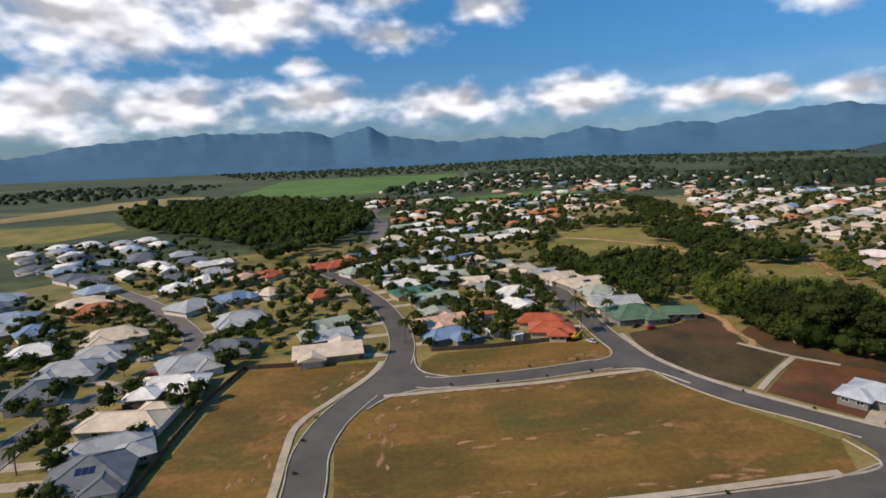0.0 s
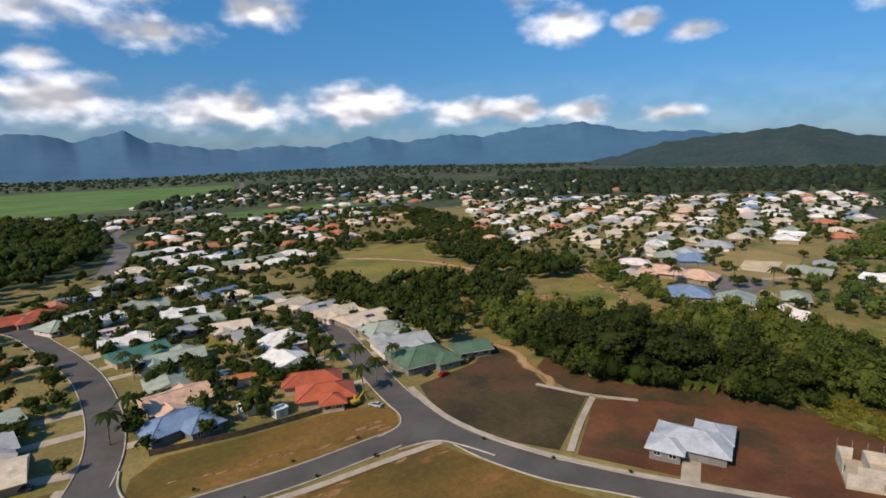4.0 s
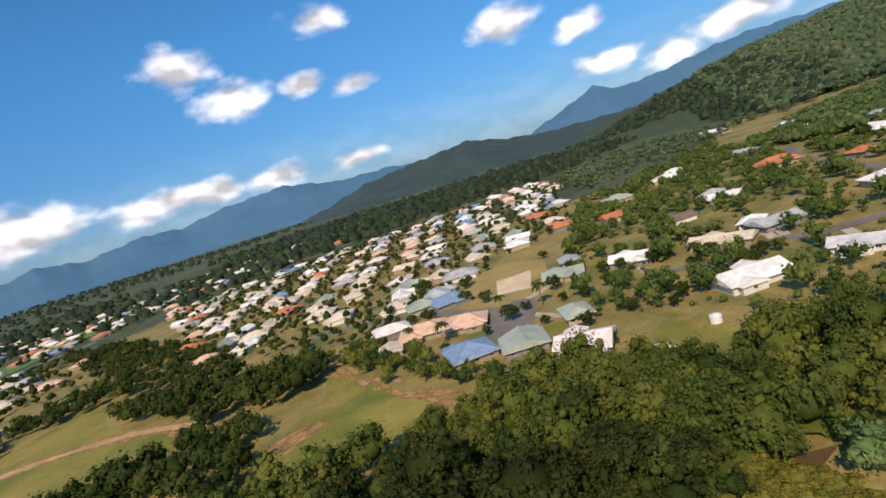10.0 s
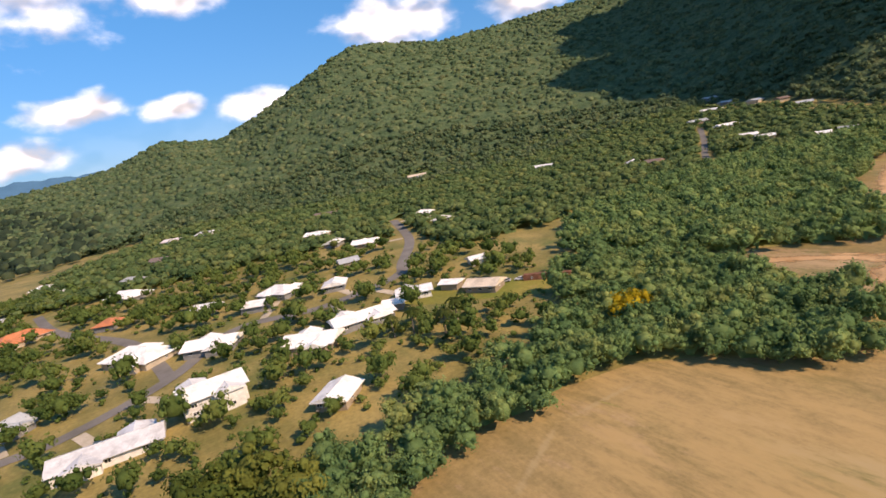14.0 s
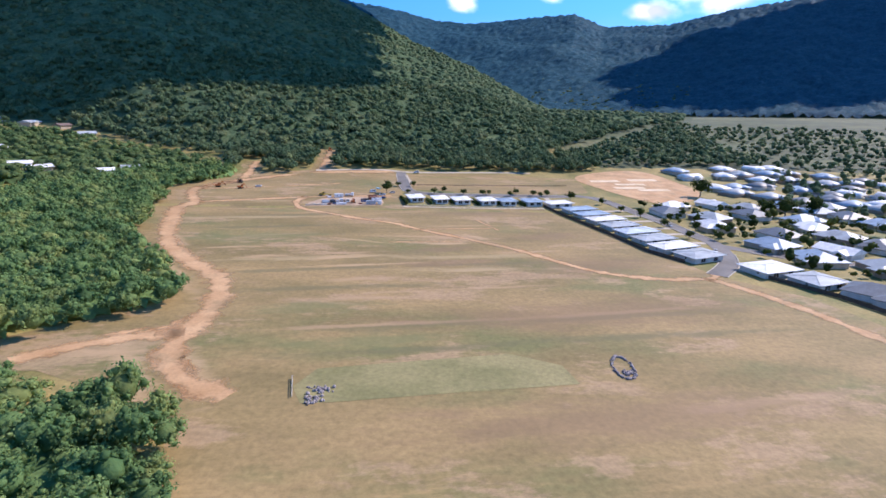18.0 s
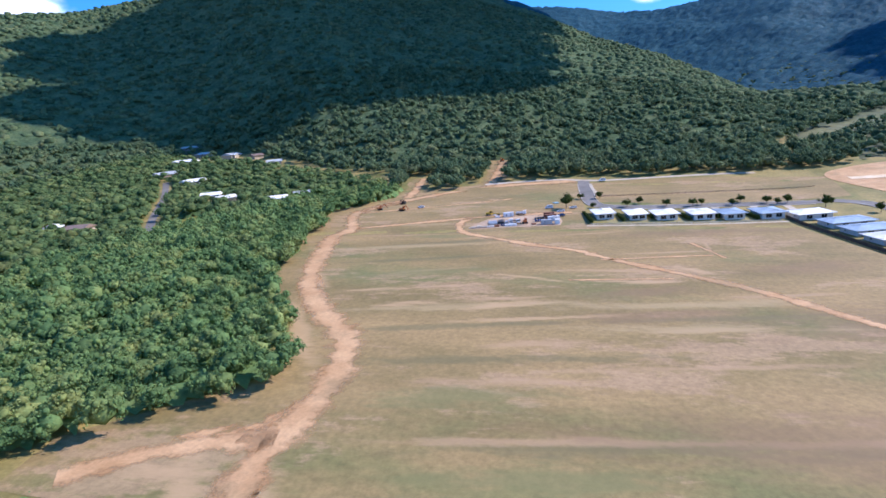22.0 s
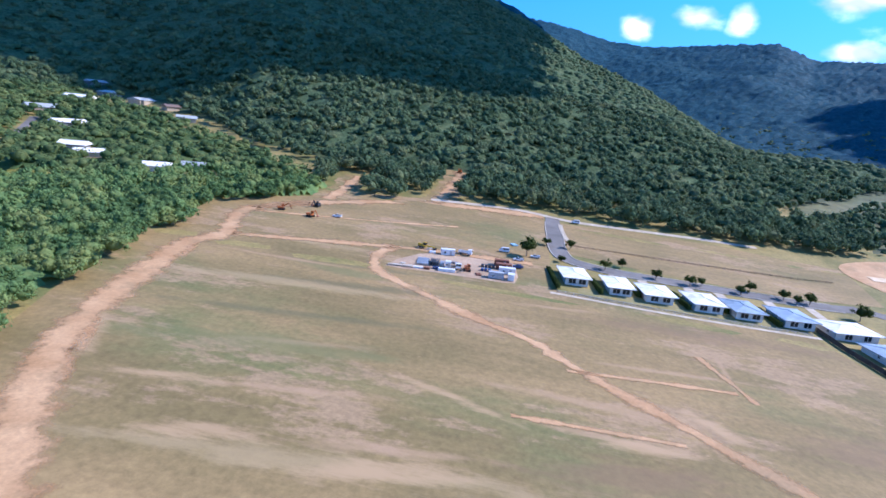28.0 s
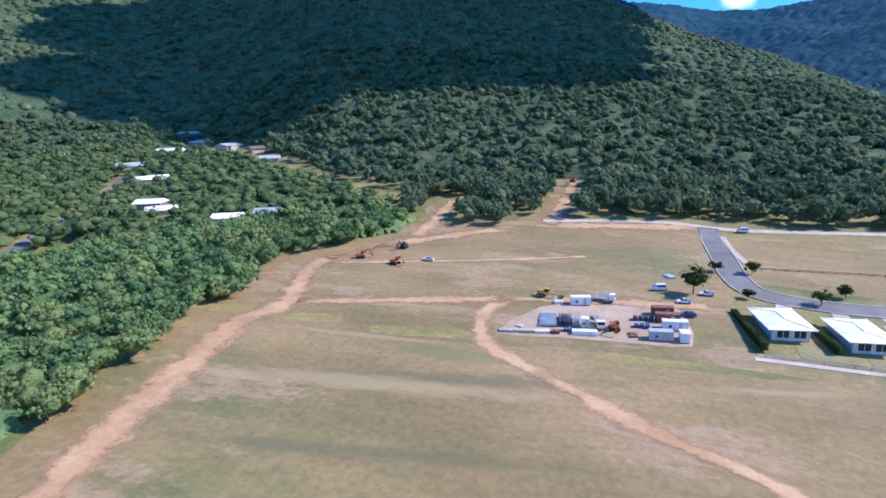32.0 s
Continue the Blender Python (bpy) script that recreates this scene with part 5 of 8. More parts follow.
for table, detail, grp in ((CRESCENT, 2, "houses of the crescent"), (CRESCENT_BACK, 2, "houses of the crescent"), (CRESCENT_FAR, 1, "houses of the crescent"), (WEST_STREET, 2, "houses of the west street"),
                           (WEST_BACK, 1, "houses of the west street"), (EAST_COURT, 2, "houses round the court"), (EAST_ROAD, 1, "houses along the east road"), (HILLSIDE, 2, "hillside houses"),
                           (HILLSIDE_TOP, 1, "hillside houses"), (HILLSIDE_MORE, 1, "hillside houses"), (FENCE_ROW, 2, "new houses along the paddock")):
    for row in table:
        house(row, detail, grp)

# ---------------------------------------------------------------- the suburb further off: a few kinds of house, repeated
FAR_KINDS = []
for k, (colour, style, lx, ly) in enumerate((("white", "hip", 16, 11), ("cream", "hip", 15, 11), ("grey", "hip", 16, 12), ("orange", "hip", 15, 12), ("sage", "gable", 15, 10), ("white", "gable", 14, 9),
                                             ("peach", "hip", 15, 11), ("blue", "hip", 15, 11), ("bluegrey", "hip", 16, 12), ("darkgrey", "hip", 16, 12), ("cream", "gable", 14, 10), ("pinkwhite", "hip", 15, 11))):
    home = tagged(new("house"), f"low suburban house with a {ROOF_WORDS[colour]} {style} roof", "house", "houses of the far suburb")
    part("wall", box_mesh("wall", -lx / 2, lx / 2, -ly / 2, ly / 2, -1.5, 2.2, M_WALLS[k % 4]), home)
    part("roof", roof_mesh(0, 0, lx, ly, 2.2, 21, style == "hip", M_ROOF[colour]), home)
    part("wing_wall", box_mesh("wing_wall", lx * 0.05, lx * 0.42, -ly / 2 - 2.5, -ly / 2, -1.5, 2.18, M_WALLS[k % 4]), home)
    part("wing_roof", roof_mesh(lx * 0.235, -ly * 0.3, lx * 0.37, ly * 0.85, 2.19, 21, style == "hip", M_ROOF[colour]), home)
    FAR_KINDS.append(home)


def inside(x, y, poly):
    hit, n = False, len(poly)
    for i in range(n):
        (x1, y1), (x2, y2) = poly[i], poly[i - 1]
        if (y1 > y) != (y2 > y) and x < (x2 - x1) * (y - y1) / (y2 - y1) + x1:
            hit = not hit
    return hit


def clear_of(x, y, things, extra=0.0):
    return all((x - a) ** 2 + (y - b) ** 2 > (r + extra) ** 2 for a, b, r in things)


rnd = random.Random(5)
used = [False] * len(FAR_KINDS)
FAR_SPOTS = []


def suburb(poly, turn, along, across, kinds, skip=0.12):
    """Spots for rows of houses, back to back, inside an outline."""
    (x0, y0), (x1, y1) = np.min(poly, 0), np.max(poly, 0)
    c, s = math.cos(radians(turn)), math.sin(radians(turn))
    span = max(x1 - x0, y1 - y0) * 0.75
    mx, my = (x0 + x1) / 2, (y0 + y1) / 2
    for i in np.arange(-span, span, along):
        for k, j in enumerate(np.arange(-span, span, across)):
            jj = j + (3 if k % 2 else -3)
            x, y = mx + c * i - s * jj + rnd.uniform(-4, 4), my + s * i + c * jj + rnd.uniform(-4, 4)
            if rnd.random() < skip or not inside(x, y, poly) or not clear_of(x, y, HOUSES, 7):
                continue
            FAR_SPOTS.append((x, y, turn + rnd.choice((0, 0, 90, 180)) + rnd.uniform(-20, 20), rnd.choice(kinds)))
            HOUSES.append((x, y, 8))


def settle_suburb(most):
    """The houses nearest to the middle of the place stand by themselves; the others become one mass of distant houses."""
    spots = sorted(FAR_SPOTS, key=lambda p: math.hypot(p[0] - 90, p[1] - 60))
    mats, vs, ts, ms, at = [], [], [], [], 0
    for n, (x, y, turn, kind) in enumerate(spots):
        m = pose(x, y, gz(x, y) + 0.1, 0, 0, turn)
        if n < most or not used[kind]:
            if used[kind]:
                copy_thing(FAR_KINDS[kind], m)
            else:
                FAR_KINDS[kind].matrix_world, used[kind] = m, True
            continue
        r = np.array(m.to_3x3())
        for child in FAR_KINDS[kind].children:
            me = child.data
            v = np.array([p.co[:] for p in me.vertices]) @ r.T + np.array(m.translation)
            if me.materials[0] not in mats:
                mats.append(me.materials[0])
            for p in me.polygons:
                q = list(p.vertices)
                for k in range(1, len(q) - 1):
                    ts.append((at + q[0], at + q[k], at + q[k + 1]))
                    ms.append(mats.index(me.materials[0]))
            vs.append(v)
            at += len(v)
    me = mesh_of("distant_houses", np.concatenate(vs), ts, mats[0])
    for m in mats[1:]:
        me.materials.append(m)
    me.polygons.foreach_set("material_index", np.array(ms, np.int32))
    tagged(new("distant_houses", me), "hundreds of small houses with pale roofs in the far suburbs", "houses", kind="stuff")


WARM = [0, 0, 1, 1, 2, 3, 4, 5, 6, 7, 10, 11]
COOL = [0, 0, 2, 8, 8, 9, 9, 2, 5]
suburb([(205, 228), (235, 300), (190, 345), (322, 616), (480, 500), (617, 334), (470, 265), (353, 205), (300, 240)], 35, 19, 24, WARM, 0.08)
suburb([(449, 320), (594, 421), (650, 350), (493, 274)], 38, 17, 22, [0, 5, 0, 11, 1], 0.05)
suburb([(40, 410), (20, 560), (120, 640), (200, 620), (230, 540), (150, 430), (90, 400)], 15, 22, 28, WARM, 0.35)
suburb([(-150, 250), (-230, 330), (-300, 430), (-200, 440), (-120, 330), (-100, 290), (-60, 300), (-70, 250)], 35, 19, 24, COOL, 0.08)
suburb([(-125, 100), (-190, 120), (-240, 260), (-170, 260), (-128, 190), (-116, 150)], 20, 19, 25, COOL, 0.1)
suburb([(-30, 800), (-60, 900), (60, 1150), (180, 1300), (330, 1200), (380, 900), (300, 800), (120, 760)], 20, 28, 42, WARM, 0.4)
suburb([(-120, 780), (-300, 900), (-330, 860), (-150, 730)], 40, 26, 34, WARM, 0.4)
suburb([(-36, -150), (-36, -262), (-110, -262), (-170, -190), (-170, -110), (-60, -100)], 100, 17, 21, COOL, 0.08)
suburb([(-110, -270), (-105, -380), (-210, -390), (-330, -290), (-300, -180), (-175, -190)], 100, 17, 22, COOL, 0.1)
suburb([(-30, -132), (-26, -60), (-60, -60), (-80, -100)], 100, 17, 22, COOL, 0.1)

suburb([(-20, 352), (30, 345), (75, 330), (105, 395), (40, 405), (20, 560), (-14, 560), (-16, 430)], 20, 20, 25, WARM, 0.12)
suburb([(-45, 610), (-150, 690), (-170, 800), (-60, 700), (60, 700), (40, 640)], 35, 22, 27, WARM, 0.2)
suburb([(120, 700), (300, 800), (700, 1000), (620, 640), (520, 560), (330, 640)], 30, 26, 36, WARM, 0.35)
settle_suburb(135)


def driveway(row):
    """Pale concrete from a house to the nearest street."""
    x, y = row[0], row[1]
    best = min(((np.hypot(*(line[k] - (x, y))), line[k]) for line, *_ in ROADS for k in range(len(line))), key=lambda p: p[0])
    if 8 < best[0] < 34:
        p = np.array([best[1] + (np.array((x, y)) - best[1]) * min(0.9, 3.0 / best[0]), (x, y)])
        tagged(new("driveway", strip_mesh("driveway", curve_points(p, False, 2.0), 0, 3.2, M_PATH, 0.09)), "pale concrete driveway leading to a house", "driveway", kind="structure")


for row in CRESCENT + CRESCENT_BACK + WEST_STREET + WEST_BACK + EAST_COURT + HILLSIDE + FENCE_ROW:
    driveway(row)
for row in CRESCENT + CRESCENT_BACK + WEST_STREET + WEST_BACK + EAST_COURT:
    a, q, w = rnd.uniform(0, 6.28), rnd.uniform(7, 12), rnd.uniform(3.5, 6.5)
    lx, ly = row[0] + math.cos(a) * q, row[1] + math.sin(a) * q
    if all(np.min(np.hypot(line[:, 0] - lx, line[:, 1] - ly)) > w + 4 for line, *_ in ROADS):
        sheet("yard_lawn", [(lx + math.cos(k * 0.785) * w * rnd.uniform(0.7, 1.2), ly + math.sin(k * 0.785) * w * rnd.uniform(0.7, 1.2)) for k in range(8)], M_PARK, 0.05, "small mown lawn beside a house", "lawn")

# ---------------------------------------------------------------- trees
rng = np.random.default_rng(7)
ICO = None


def ico():
    global ICO
    if ICO is None:
        bm = bmesh.new()
        bmesh.ops.create_icosphere(bm, subdivisions=1, radius=1.0)
        v = np.array([p.co[:] for p in bm.verts])
        f = np.array([[q.index for q in t.verts] for t in bm.faces])
        bm.free()
        ICO = v, f
    return ICO


def leaf_quads(centres, outward, size, flat=1.0):
    """Small leaf sprays at the centres, facing mostly outward."""
    n = len(centres)
    nor = outward * flat + rng.normal(0, 0.5, (n, 3)) + (0, 0, 0.35)
    nor /= np.linalg.norm(nor, axis=1)[:, None]
    a = np.cross(nor, rng.normal(0, 1, (n, 3)))
    a /= np.linalg.norm(a, axis=1)[:, None]
    b = np.cross(nor, a)
    s = size * rng.uniform(0.6, 1.35, (n, 1))
    v = np.stack([centres + a * s, centres + b * s * 0.6, centres - a * s, centres - b * s * 0.6], 1).reshape(-1, 3)
    k = np.arange(n)[:, None] * 4
    return v, np.concatenate([k + (0, 1, 2), k + (0, 2, 3)])


def crown(radius, height, clumps, leaves, size, core=True, fat=1.0):
    """A crown of leafy clumps round a dim core. Its foot is at z = 0."""
    d = rng.normal(0, 1, (clumps, 3))
    d[:, 2] = np.abs(d[:, 2]) * 1.1 - 0.35
    d /= np.linalg.norm(d, axis=1)[:, None]
    reach = rng.uniform(0.55, 0.85, (clumps, 1))
    hub = d * reach * (radius, radius, height * 0.5) + (0, 0, height * 0.52)
    cr = radius * fat * rng.uniform(0.28, 0.46, clumps)
    vs, ts, at = [], [], 0
    q = rng.normal(0, 1, (clumps * leaves, 3))
    q /= np.linalg.norm(q, axis=1)[:, None]
    own = np.repeat(np.arange(clumps), leaves)
    out = q * 1.0 + d[own] * 0.3
    spots = hub[own] + q * cr[own][:, None] * rng.uniform(0.6, 1.05, (len(own), 1)) * (1, 1, 0.8)
    v, t = leaf_quads(spots, out, size)
    vs.append(v), ts.append(t + at)
    at += len(v)
    iv, it = ico()
    for k in range(clumps):
        w = hub[k] + iv * cr[k] * rng.uniform(0.3, 0.62, (len(iv), 1)) * (1, 1, 0.8)
        vs.append(w), ts.append(it + at)
        at += len(w)
    if core:
        w = iv * (radius * 0.60, radius * 0.60, height * 0.33) * rng.uniform(0.85, 1.1, (len(iv), 1)) + (0, 0, height * 0.5)
        vs.append(w), ts.append(it + at)
        at += len(w)
    return np.concatenate(vs), np.concatenate(ts)


def lump(radius, height, leaves=0, size=0.5, cores=2):
    """A far crown: a few uneven lumps."""
    iv, it = ico()
    vs, ts, at = [], [], 0
    for k in range(cores):
        o = rng.uniform(-0.5, 0.5, 3) * (radius, radius, height * 0.4)
        w = iv * (radius * 0.55, radius * 0.55, height * 0.30) * rng.uniform(0.7, 1.15, (len(iv), 1)) + (0, 0, height * 0.5) + o
        vs.append(w), ts.append(it + at)
        at += len(w)
    if leaves:
        q = rng.normal(0, 1, (leaves, 3))
        q[:, 2] = np.abs(q[:, 2])
        q /= np.linalg.norm(q, axis=1)[:, None]
        v, t = leaf_quads(q * (radius * 0.95, radius * 0.95, height * 0.5) * rng.uniform(0.62, 1.0, (leaves, 1)) + (0, 0, height * 0.5), q, size)
        vs.append(v), ts.append(t + at)
    return np.concatenate(vs), np.concatenate(ts)


NEAR = [crown(1.0, 1.4, 17, 27, 0.064, fat=0.95) for _ in range(6)]
MID = [crown(1.0, 1.35, 10, 14, 0.10, fat=1.1) for _ in range(6)]
FAR = [lump(1.0, 1.2, 20, 0.17, 2) for _ in range(8)]
FARM = [lump(1.0, 1.3, 10, 0.22, 2) for _ in range(8)]
FARS = []
for _ in range(6):
    iv, it = ico()
    w = iv * (0.95, 0.95, 0.75) * rng.uniform(0.7, 1.2, (len(iv), 1)) + (0, 0, 0.5)
    FARS.append((w, it[(iv[it][:, :, 2].mean(1) > -0.55)]))


def forest(name, spots, kinds, material, label, category="forest", radius=(3.0, 5.5), tall=(0.9, 1.3), sink=0.25, parent=None):
    """Many trees as one growth. spots: x, y."""
    vs, ts, hue, at = [], [], [], 0
    z = ground(spots[:, 0], spots[:, 1])
    for (x, y), zz in zip(spots, z):
        v, t = kinds[rng.integers(len(kinds))]
        r = rng.uniform(*radius)
        a = rng.uniform(0, 6.283)
        c, s = math.cos(a) * r, math.sin(a) * r
        h = r * rng.uniform(*tall)
        w = np.column_stack([v[:, 0] * c - v[:, 1] * s + x, v[:, 0] * s + v[:, 1] * c + y, v[:, 2] * h + zz + r * (0.45 - sink)])
        vs.append(w), ts.append(t + at), hue.append(np.full(len(w), rng.normal(0, 0.055)))
        at += len(w)
    me = mesh_of(name, np.concatenate(vs), np.concatenate(ts), material, True, np.concatenate(hue))
    return tagged(new(name, me), label, category, kind="stuff")


CLEARINGS = [(141, 99, 4.5), (138, 93, 4.5), (294, -281, 10), (303, -270, 7), (294, 166, 14), (312, 134, 12), (246, 160, 9), (266, 87, 9), (304, 106, 9), (192, 115, 9), (216, 104, 8), (262, 202, 22), (240, 188, 11), (285, 215, 12), (228, -46, 9), (240, -38, 9), (250, -28, 9), (258, -18, 9), (266, -12, 8), (236, -30, 7)]
for x, y, *_ in HILLSIDE_TOP + HILLSIDE[6:]:
    far = math.hypot(x - 112, y + 70)
    CLEARINGS.append((x - (x - 112) / far * 9, y - (y + 70) / far * 7, 7))
    CLEARINGS.append((x - (x - 120) / far * 8, y - (y + 140) / far * 6, 6))


def scatter(poly, gap, keep=1.0, free=None, extra=2.0):
    """Spots on a jittered grid inside an outline, away from houses and lines."""
    (x0, y0), (x1, y1) = np.min(poly, 0), np.max(poly, 0)
    gx, gy = np.meshgrid(np.arange(x0, x1, gap), np.arange(y0, y1, gap))
    p = np.column_stack([gx.ravel(), gy.ravel()]) + rng.uniform(-0.45, 0.45, (gx.size, 2)) * gap
    p = p[rng.random(len(p)) < keep]
    q = np.array(poly, float)
    hit = np.zeros(len(p), bool)
    for (xa, ya), (xb, yb) in zip(q, np.roll(q, 1, 0)):
        if ya != yb:
            hit ^= ((ya > p[:, 1]) != (yb > p[:, 1])) & (p[:, 0] < (xb - xa) * (p[:, 1] - ya) / (yb - ya) + xa)
    p = p[hit]
    hs = np.array(HOUSES)
    for x, y, r in (CLEARINGS if gap > 2 else []):
        p = p[np.hypot(p[:, 0] - x, p[:, 1] - y) > r]
    if len(p) and free is not None:
        for x, y, r in hs:
            p = p[np.hypot(p[:, 0] - x, p[:, 1] - y) > r * 0.85 + extra]
        for line, w in free:
            d = np.min(np.hypot(p[:, None, 0] - line[None, :, 0], p[:, None, 1] - line[None, :, 1]), 1) if len(p) else p
            p = p[d > w]
    return p


def in_poly(x, y, poly):
    q, hit = np.array(poly, float), np.zeros(x.shape, bool)
    for (xa, ya), (xb, yb) in zip(q, np.roll(q, 1, 0)):
        if ya != yb:
            hit ^= ((ya > y) != (yb > y)) & (x < (xb - xa) * (y - ya) / (yb - ya) + xa)
    return hit


def understorey(name, poly, cell, high, material, label, houses=False):
    """Shrubs and saplings closing the gaps between the crowns: one rough sheet."""
    (x0, y0), (x1, y1) = np.min(poly, 0), np.max(poly, 0)
    gx, gy = np.meshgrid(np.arange(x0, x1, cell), np.arange(y0, y1, cell))
    gx, gy = gx + rng.uniform(-0.3, 0.3, gx.shape) * cell, gy + rng.uniform(-0.3, 0.3, gx.shape) * cell
    ok = in_poly(gx, gy, poly)
    full = np.ones(gx.shape)
    for x, y, r in CLEARINGS + ([(p, q, s * 0.85 + 3) for p, q, s in HOUSES if x0 < p < x1 and y0 < q < y1] if houses else []):
        full = np.minimum(full, np.clip((np.hypot(gx - x, gy - y) - r + 1) / 4, 0, 1))
    for px, py in curve_points([p for a, b in zip(poly, poly[1:] + poly[:1]) for p in (a, ((a[0] + b[0]) / 2, (a[1] + b[1]) / 2))], True, 2.0):
        full = np.minimum(full, np.clip((np.hypot(gx - px, gy - py) - 3.5) / 3, 0, 1))
    for line, w in KEEP_OFF:
        for px, py in line:
            if x0 - 9 < px < x1 + 9 and y0 - 9 < py < y1 + 9:
                full = np.minimum(full, np.clip((np.hypot(gx - px, gy - py) - w + 2) / 4, 0, 1))
    ok &= full > 0.01
    z = ground(gx, gy) + full * high * (0.55 + 0.3 * wobble(gx, gy, 0.7) + rng.uniform(-0.22, 0.22, gx.shape)) - (1 - full) * 1.2
    idx = np.arange(gx.size).reshape(gx.shape)
    q = ok[:-1, :-1] & ok[1:, :-1] & ok[:-1, 1:] & ok[1:, 1:]
    p00, p10, p01, p11 = idx[:-1, :-1][q], idx[:-1, 1:][q], idx[1:, :-1][q], idx[1:, 1:][q]
    tris = np.concatenate([np.stack([p00, p10, p11], 1), np.stack([p00, p11, p01], 1)])
    kept, tris = np.unique(tris, return_inverse=True)
    tagged(new(name, mesh_of(name, np.column_stack([gx.ravel(), gy.ravel(), z.ravel()])[kept], tris.reshape(-1, 3), material)), label, "undergrowth", kind="stuff")


def dense(pts):
    return curve_points(pts, False, 3.0)


KEEP_OFF = [(dense([(246, 140), (252, 118), (263, 103), (263, 88), (276, 62), (300, 38), (287, 11), (288, -12), (295, -27), (308, -35), (349, -62), (414, -88)]), 6),
            (dense([(276, 62), (300, 64), (336, 70), (400, 95), (464, 107)]), 6), (dense([(300, -250), (327, -290), (354, -334), (378, -370), (391, -388)]), 4.5),
            (dense([(190, -322), (190.5, -345), (191, -372)]), 8.5), (dense([(147, -345), (144.5, -377), (144, -415)]), 8.5),
            (dense([(199, 181), (206, 179), (217, 178), (228, 183), (228, 205), (230, 222), (229, 244)]), 7),
            (dense([(-27, 370), (-27.5, 486), (-40, 596)]), 9), (dense([(-420, 960), (-173, 820), (-50, 702), (70, 685), (260, 640)]), 12)]

# creek belt beside the paddock
CORNER = [(139, 94), (147, 77), (151, 68), (159, 56), (168, 47), (175, 37), (192, 44), (200, 60), (186, 50), (180, 62), (160, 80)]
BELT = [(160, 60), (170, 45), (178, 30), (177, 20), (175, 8), (177, -10), (173, -19), (162, -23), (153, -29), (144, -36), (142, -48), (146, -58), (151, -64), (158, -70), (168, -69), (175, -74), (190, -81), (215, -80), (240, -60), (225, -40), (205, -30), (198, -10), (196, 20), (190, 45)]
EDGE = [(192, -90), (188, -97), (181, -102.5), (172, -108.5), (165.5, -113.5), (162, -118), (165, -126), (171, -135), (179, -151), (189, -165), (197, -178), (202, -190), (204, -208), (211, -230), (216, -248), (214, -262), (220, -291), (203, -312), (188, -327), (184, -338), (200, -350), (240, -330), (290, -270), (300, -200), (290, -120), (250, -70), (215, -84)]
CREEK = [(98, 182), (103, 168), (100, 156), (99.5, 147), (103, 139), (109, 130), (118, 119), (128, 106), (138, 96), (160, 78), (180, 60), (186, 46), (200, 60), (196, 90), (186, 100), (176, 108), (172, 126), (176, 136), (164, 152), (150, 160), (140, 168), (124, 186), (118, 205)]
PARK_EDGE = [(100, 182), (118, 205), (126, 206), (130, 222), (148, 226), (150, 240), (138, 243), (122, 262), (108, 268), (90, 262), (78, 290), (70, 300), (64, 270), (74, 245), (86, 228), (92, 205)]
COPSE = [(143, 262), (160, 235), (170, 228), (187, 250), (178, 290), (160, 320), (150, 345), (143, 320), (149, 270)]
BANK = [(160, 152), (168, 166), (172, 200), (192, 250), (206, 240), (196, 200), (180, 190), (178, 165), (176, 145)]
ROW_BACK = [(80, 180), (92, 184), (98, 200), (92, 220), (82, 244), (72, 262), (68, 256), (78, 232), (84, 206)]
PARK_BACK = [(78, 326), (102, 364), (130, 377), (160, 368), (180, 300), (200, 320), (240, 520), (225, 620), (180, 420), (110, 400), (70, 350)]
forest("corner_forest", scatter(CORNER, 4.6, 1, KEEP_OFF), NEAR, L_FOREST, "rainforest at the corner of the paddock", radius=(2.4, 4.6), tall=(0.85, 1.35))
forest("belt_forest", scatter(BELT, 4.4, 1, KEEP_OFF), NEAR, L_FOREST, "dense bright green rainforest belt along the paddock", radius=(2.4, 4.6), tall=(0.85, 1.35))
creek_spots = scatter(CREEK, 5.3, 1, KEEP_OFF)
# this end takes darker leaves, standing in for a cloud's shade
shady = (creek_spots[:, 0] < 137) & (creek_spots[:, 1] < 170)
forest("creek_thicket", creek_spots[shady], NEAR, L_GARDEN, "thicket of creek trees, leaves darkened for cloud shade", radius=(2.4, 5.0), tall=(0.9, 1.5))
forest("creek_forest", creek_spots[~shady], NEAR, L_CREEK, "dense dark green rainforest along a creek", radius=(2.4, 6.2), tall=(0.9, 1.5))
FRONT = [(-60, -372), (-26, -366), (0, -362), (35, -360), (66, -357), (85, -357), (105, -361), (122, -360), (135, -357), (150, -354), (164, -342), (178, -337), (186, -330), (205, -345), (215, -400), (100, -412), (0, -412), (-60, -425)]
forest("front_forest", scatter(FRONT, 6.0, 0.93, KEEP_OFF), MID, L_HILL, "grey-green trees at the foot of the hill", radius=(3.0, 5.2), tall=(1.0, 1.5))
rim = dense(EDGE[:19])
edge_spots = scatter(EDGE, 5.2, 1, KEEP_OFF)
near_rim = np.min(np.hypot(edge_spots[:, None, 0] - rim[None, :, 0], edge_spots[:, None, 1] - rim[None, :, 1]), 1) < 24
forest("edge_forest", edge_spots[near_rim], NEAR, L_FOREST, "dense rainforest edge above the orange track", radius=(2.6, 4.6), tall=(0.9, 1.3))
forest("inner_forest", edge_spots[~near_rim], MID, L_FOREST, "dense rainforest behind the edge", radius=(2.8, 4.8), tall=(0.9, 1.3))
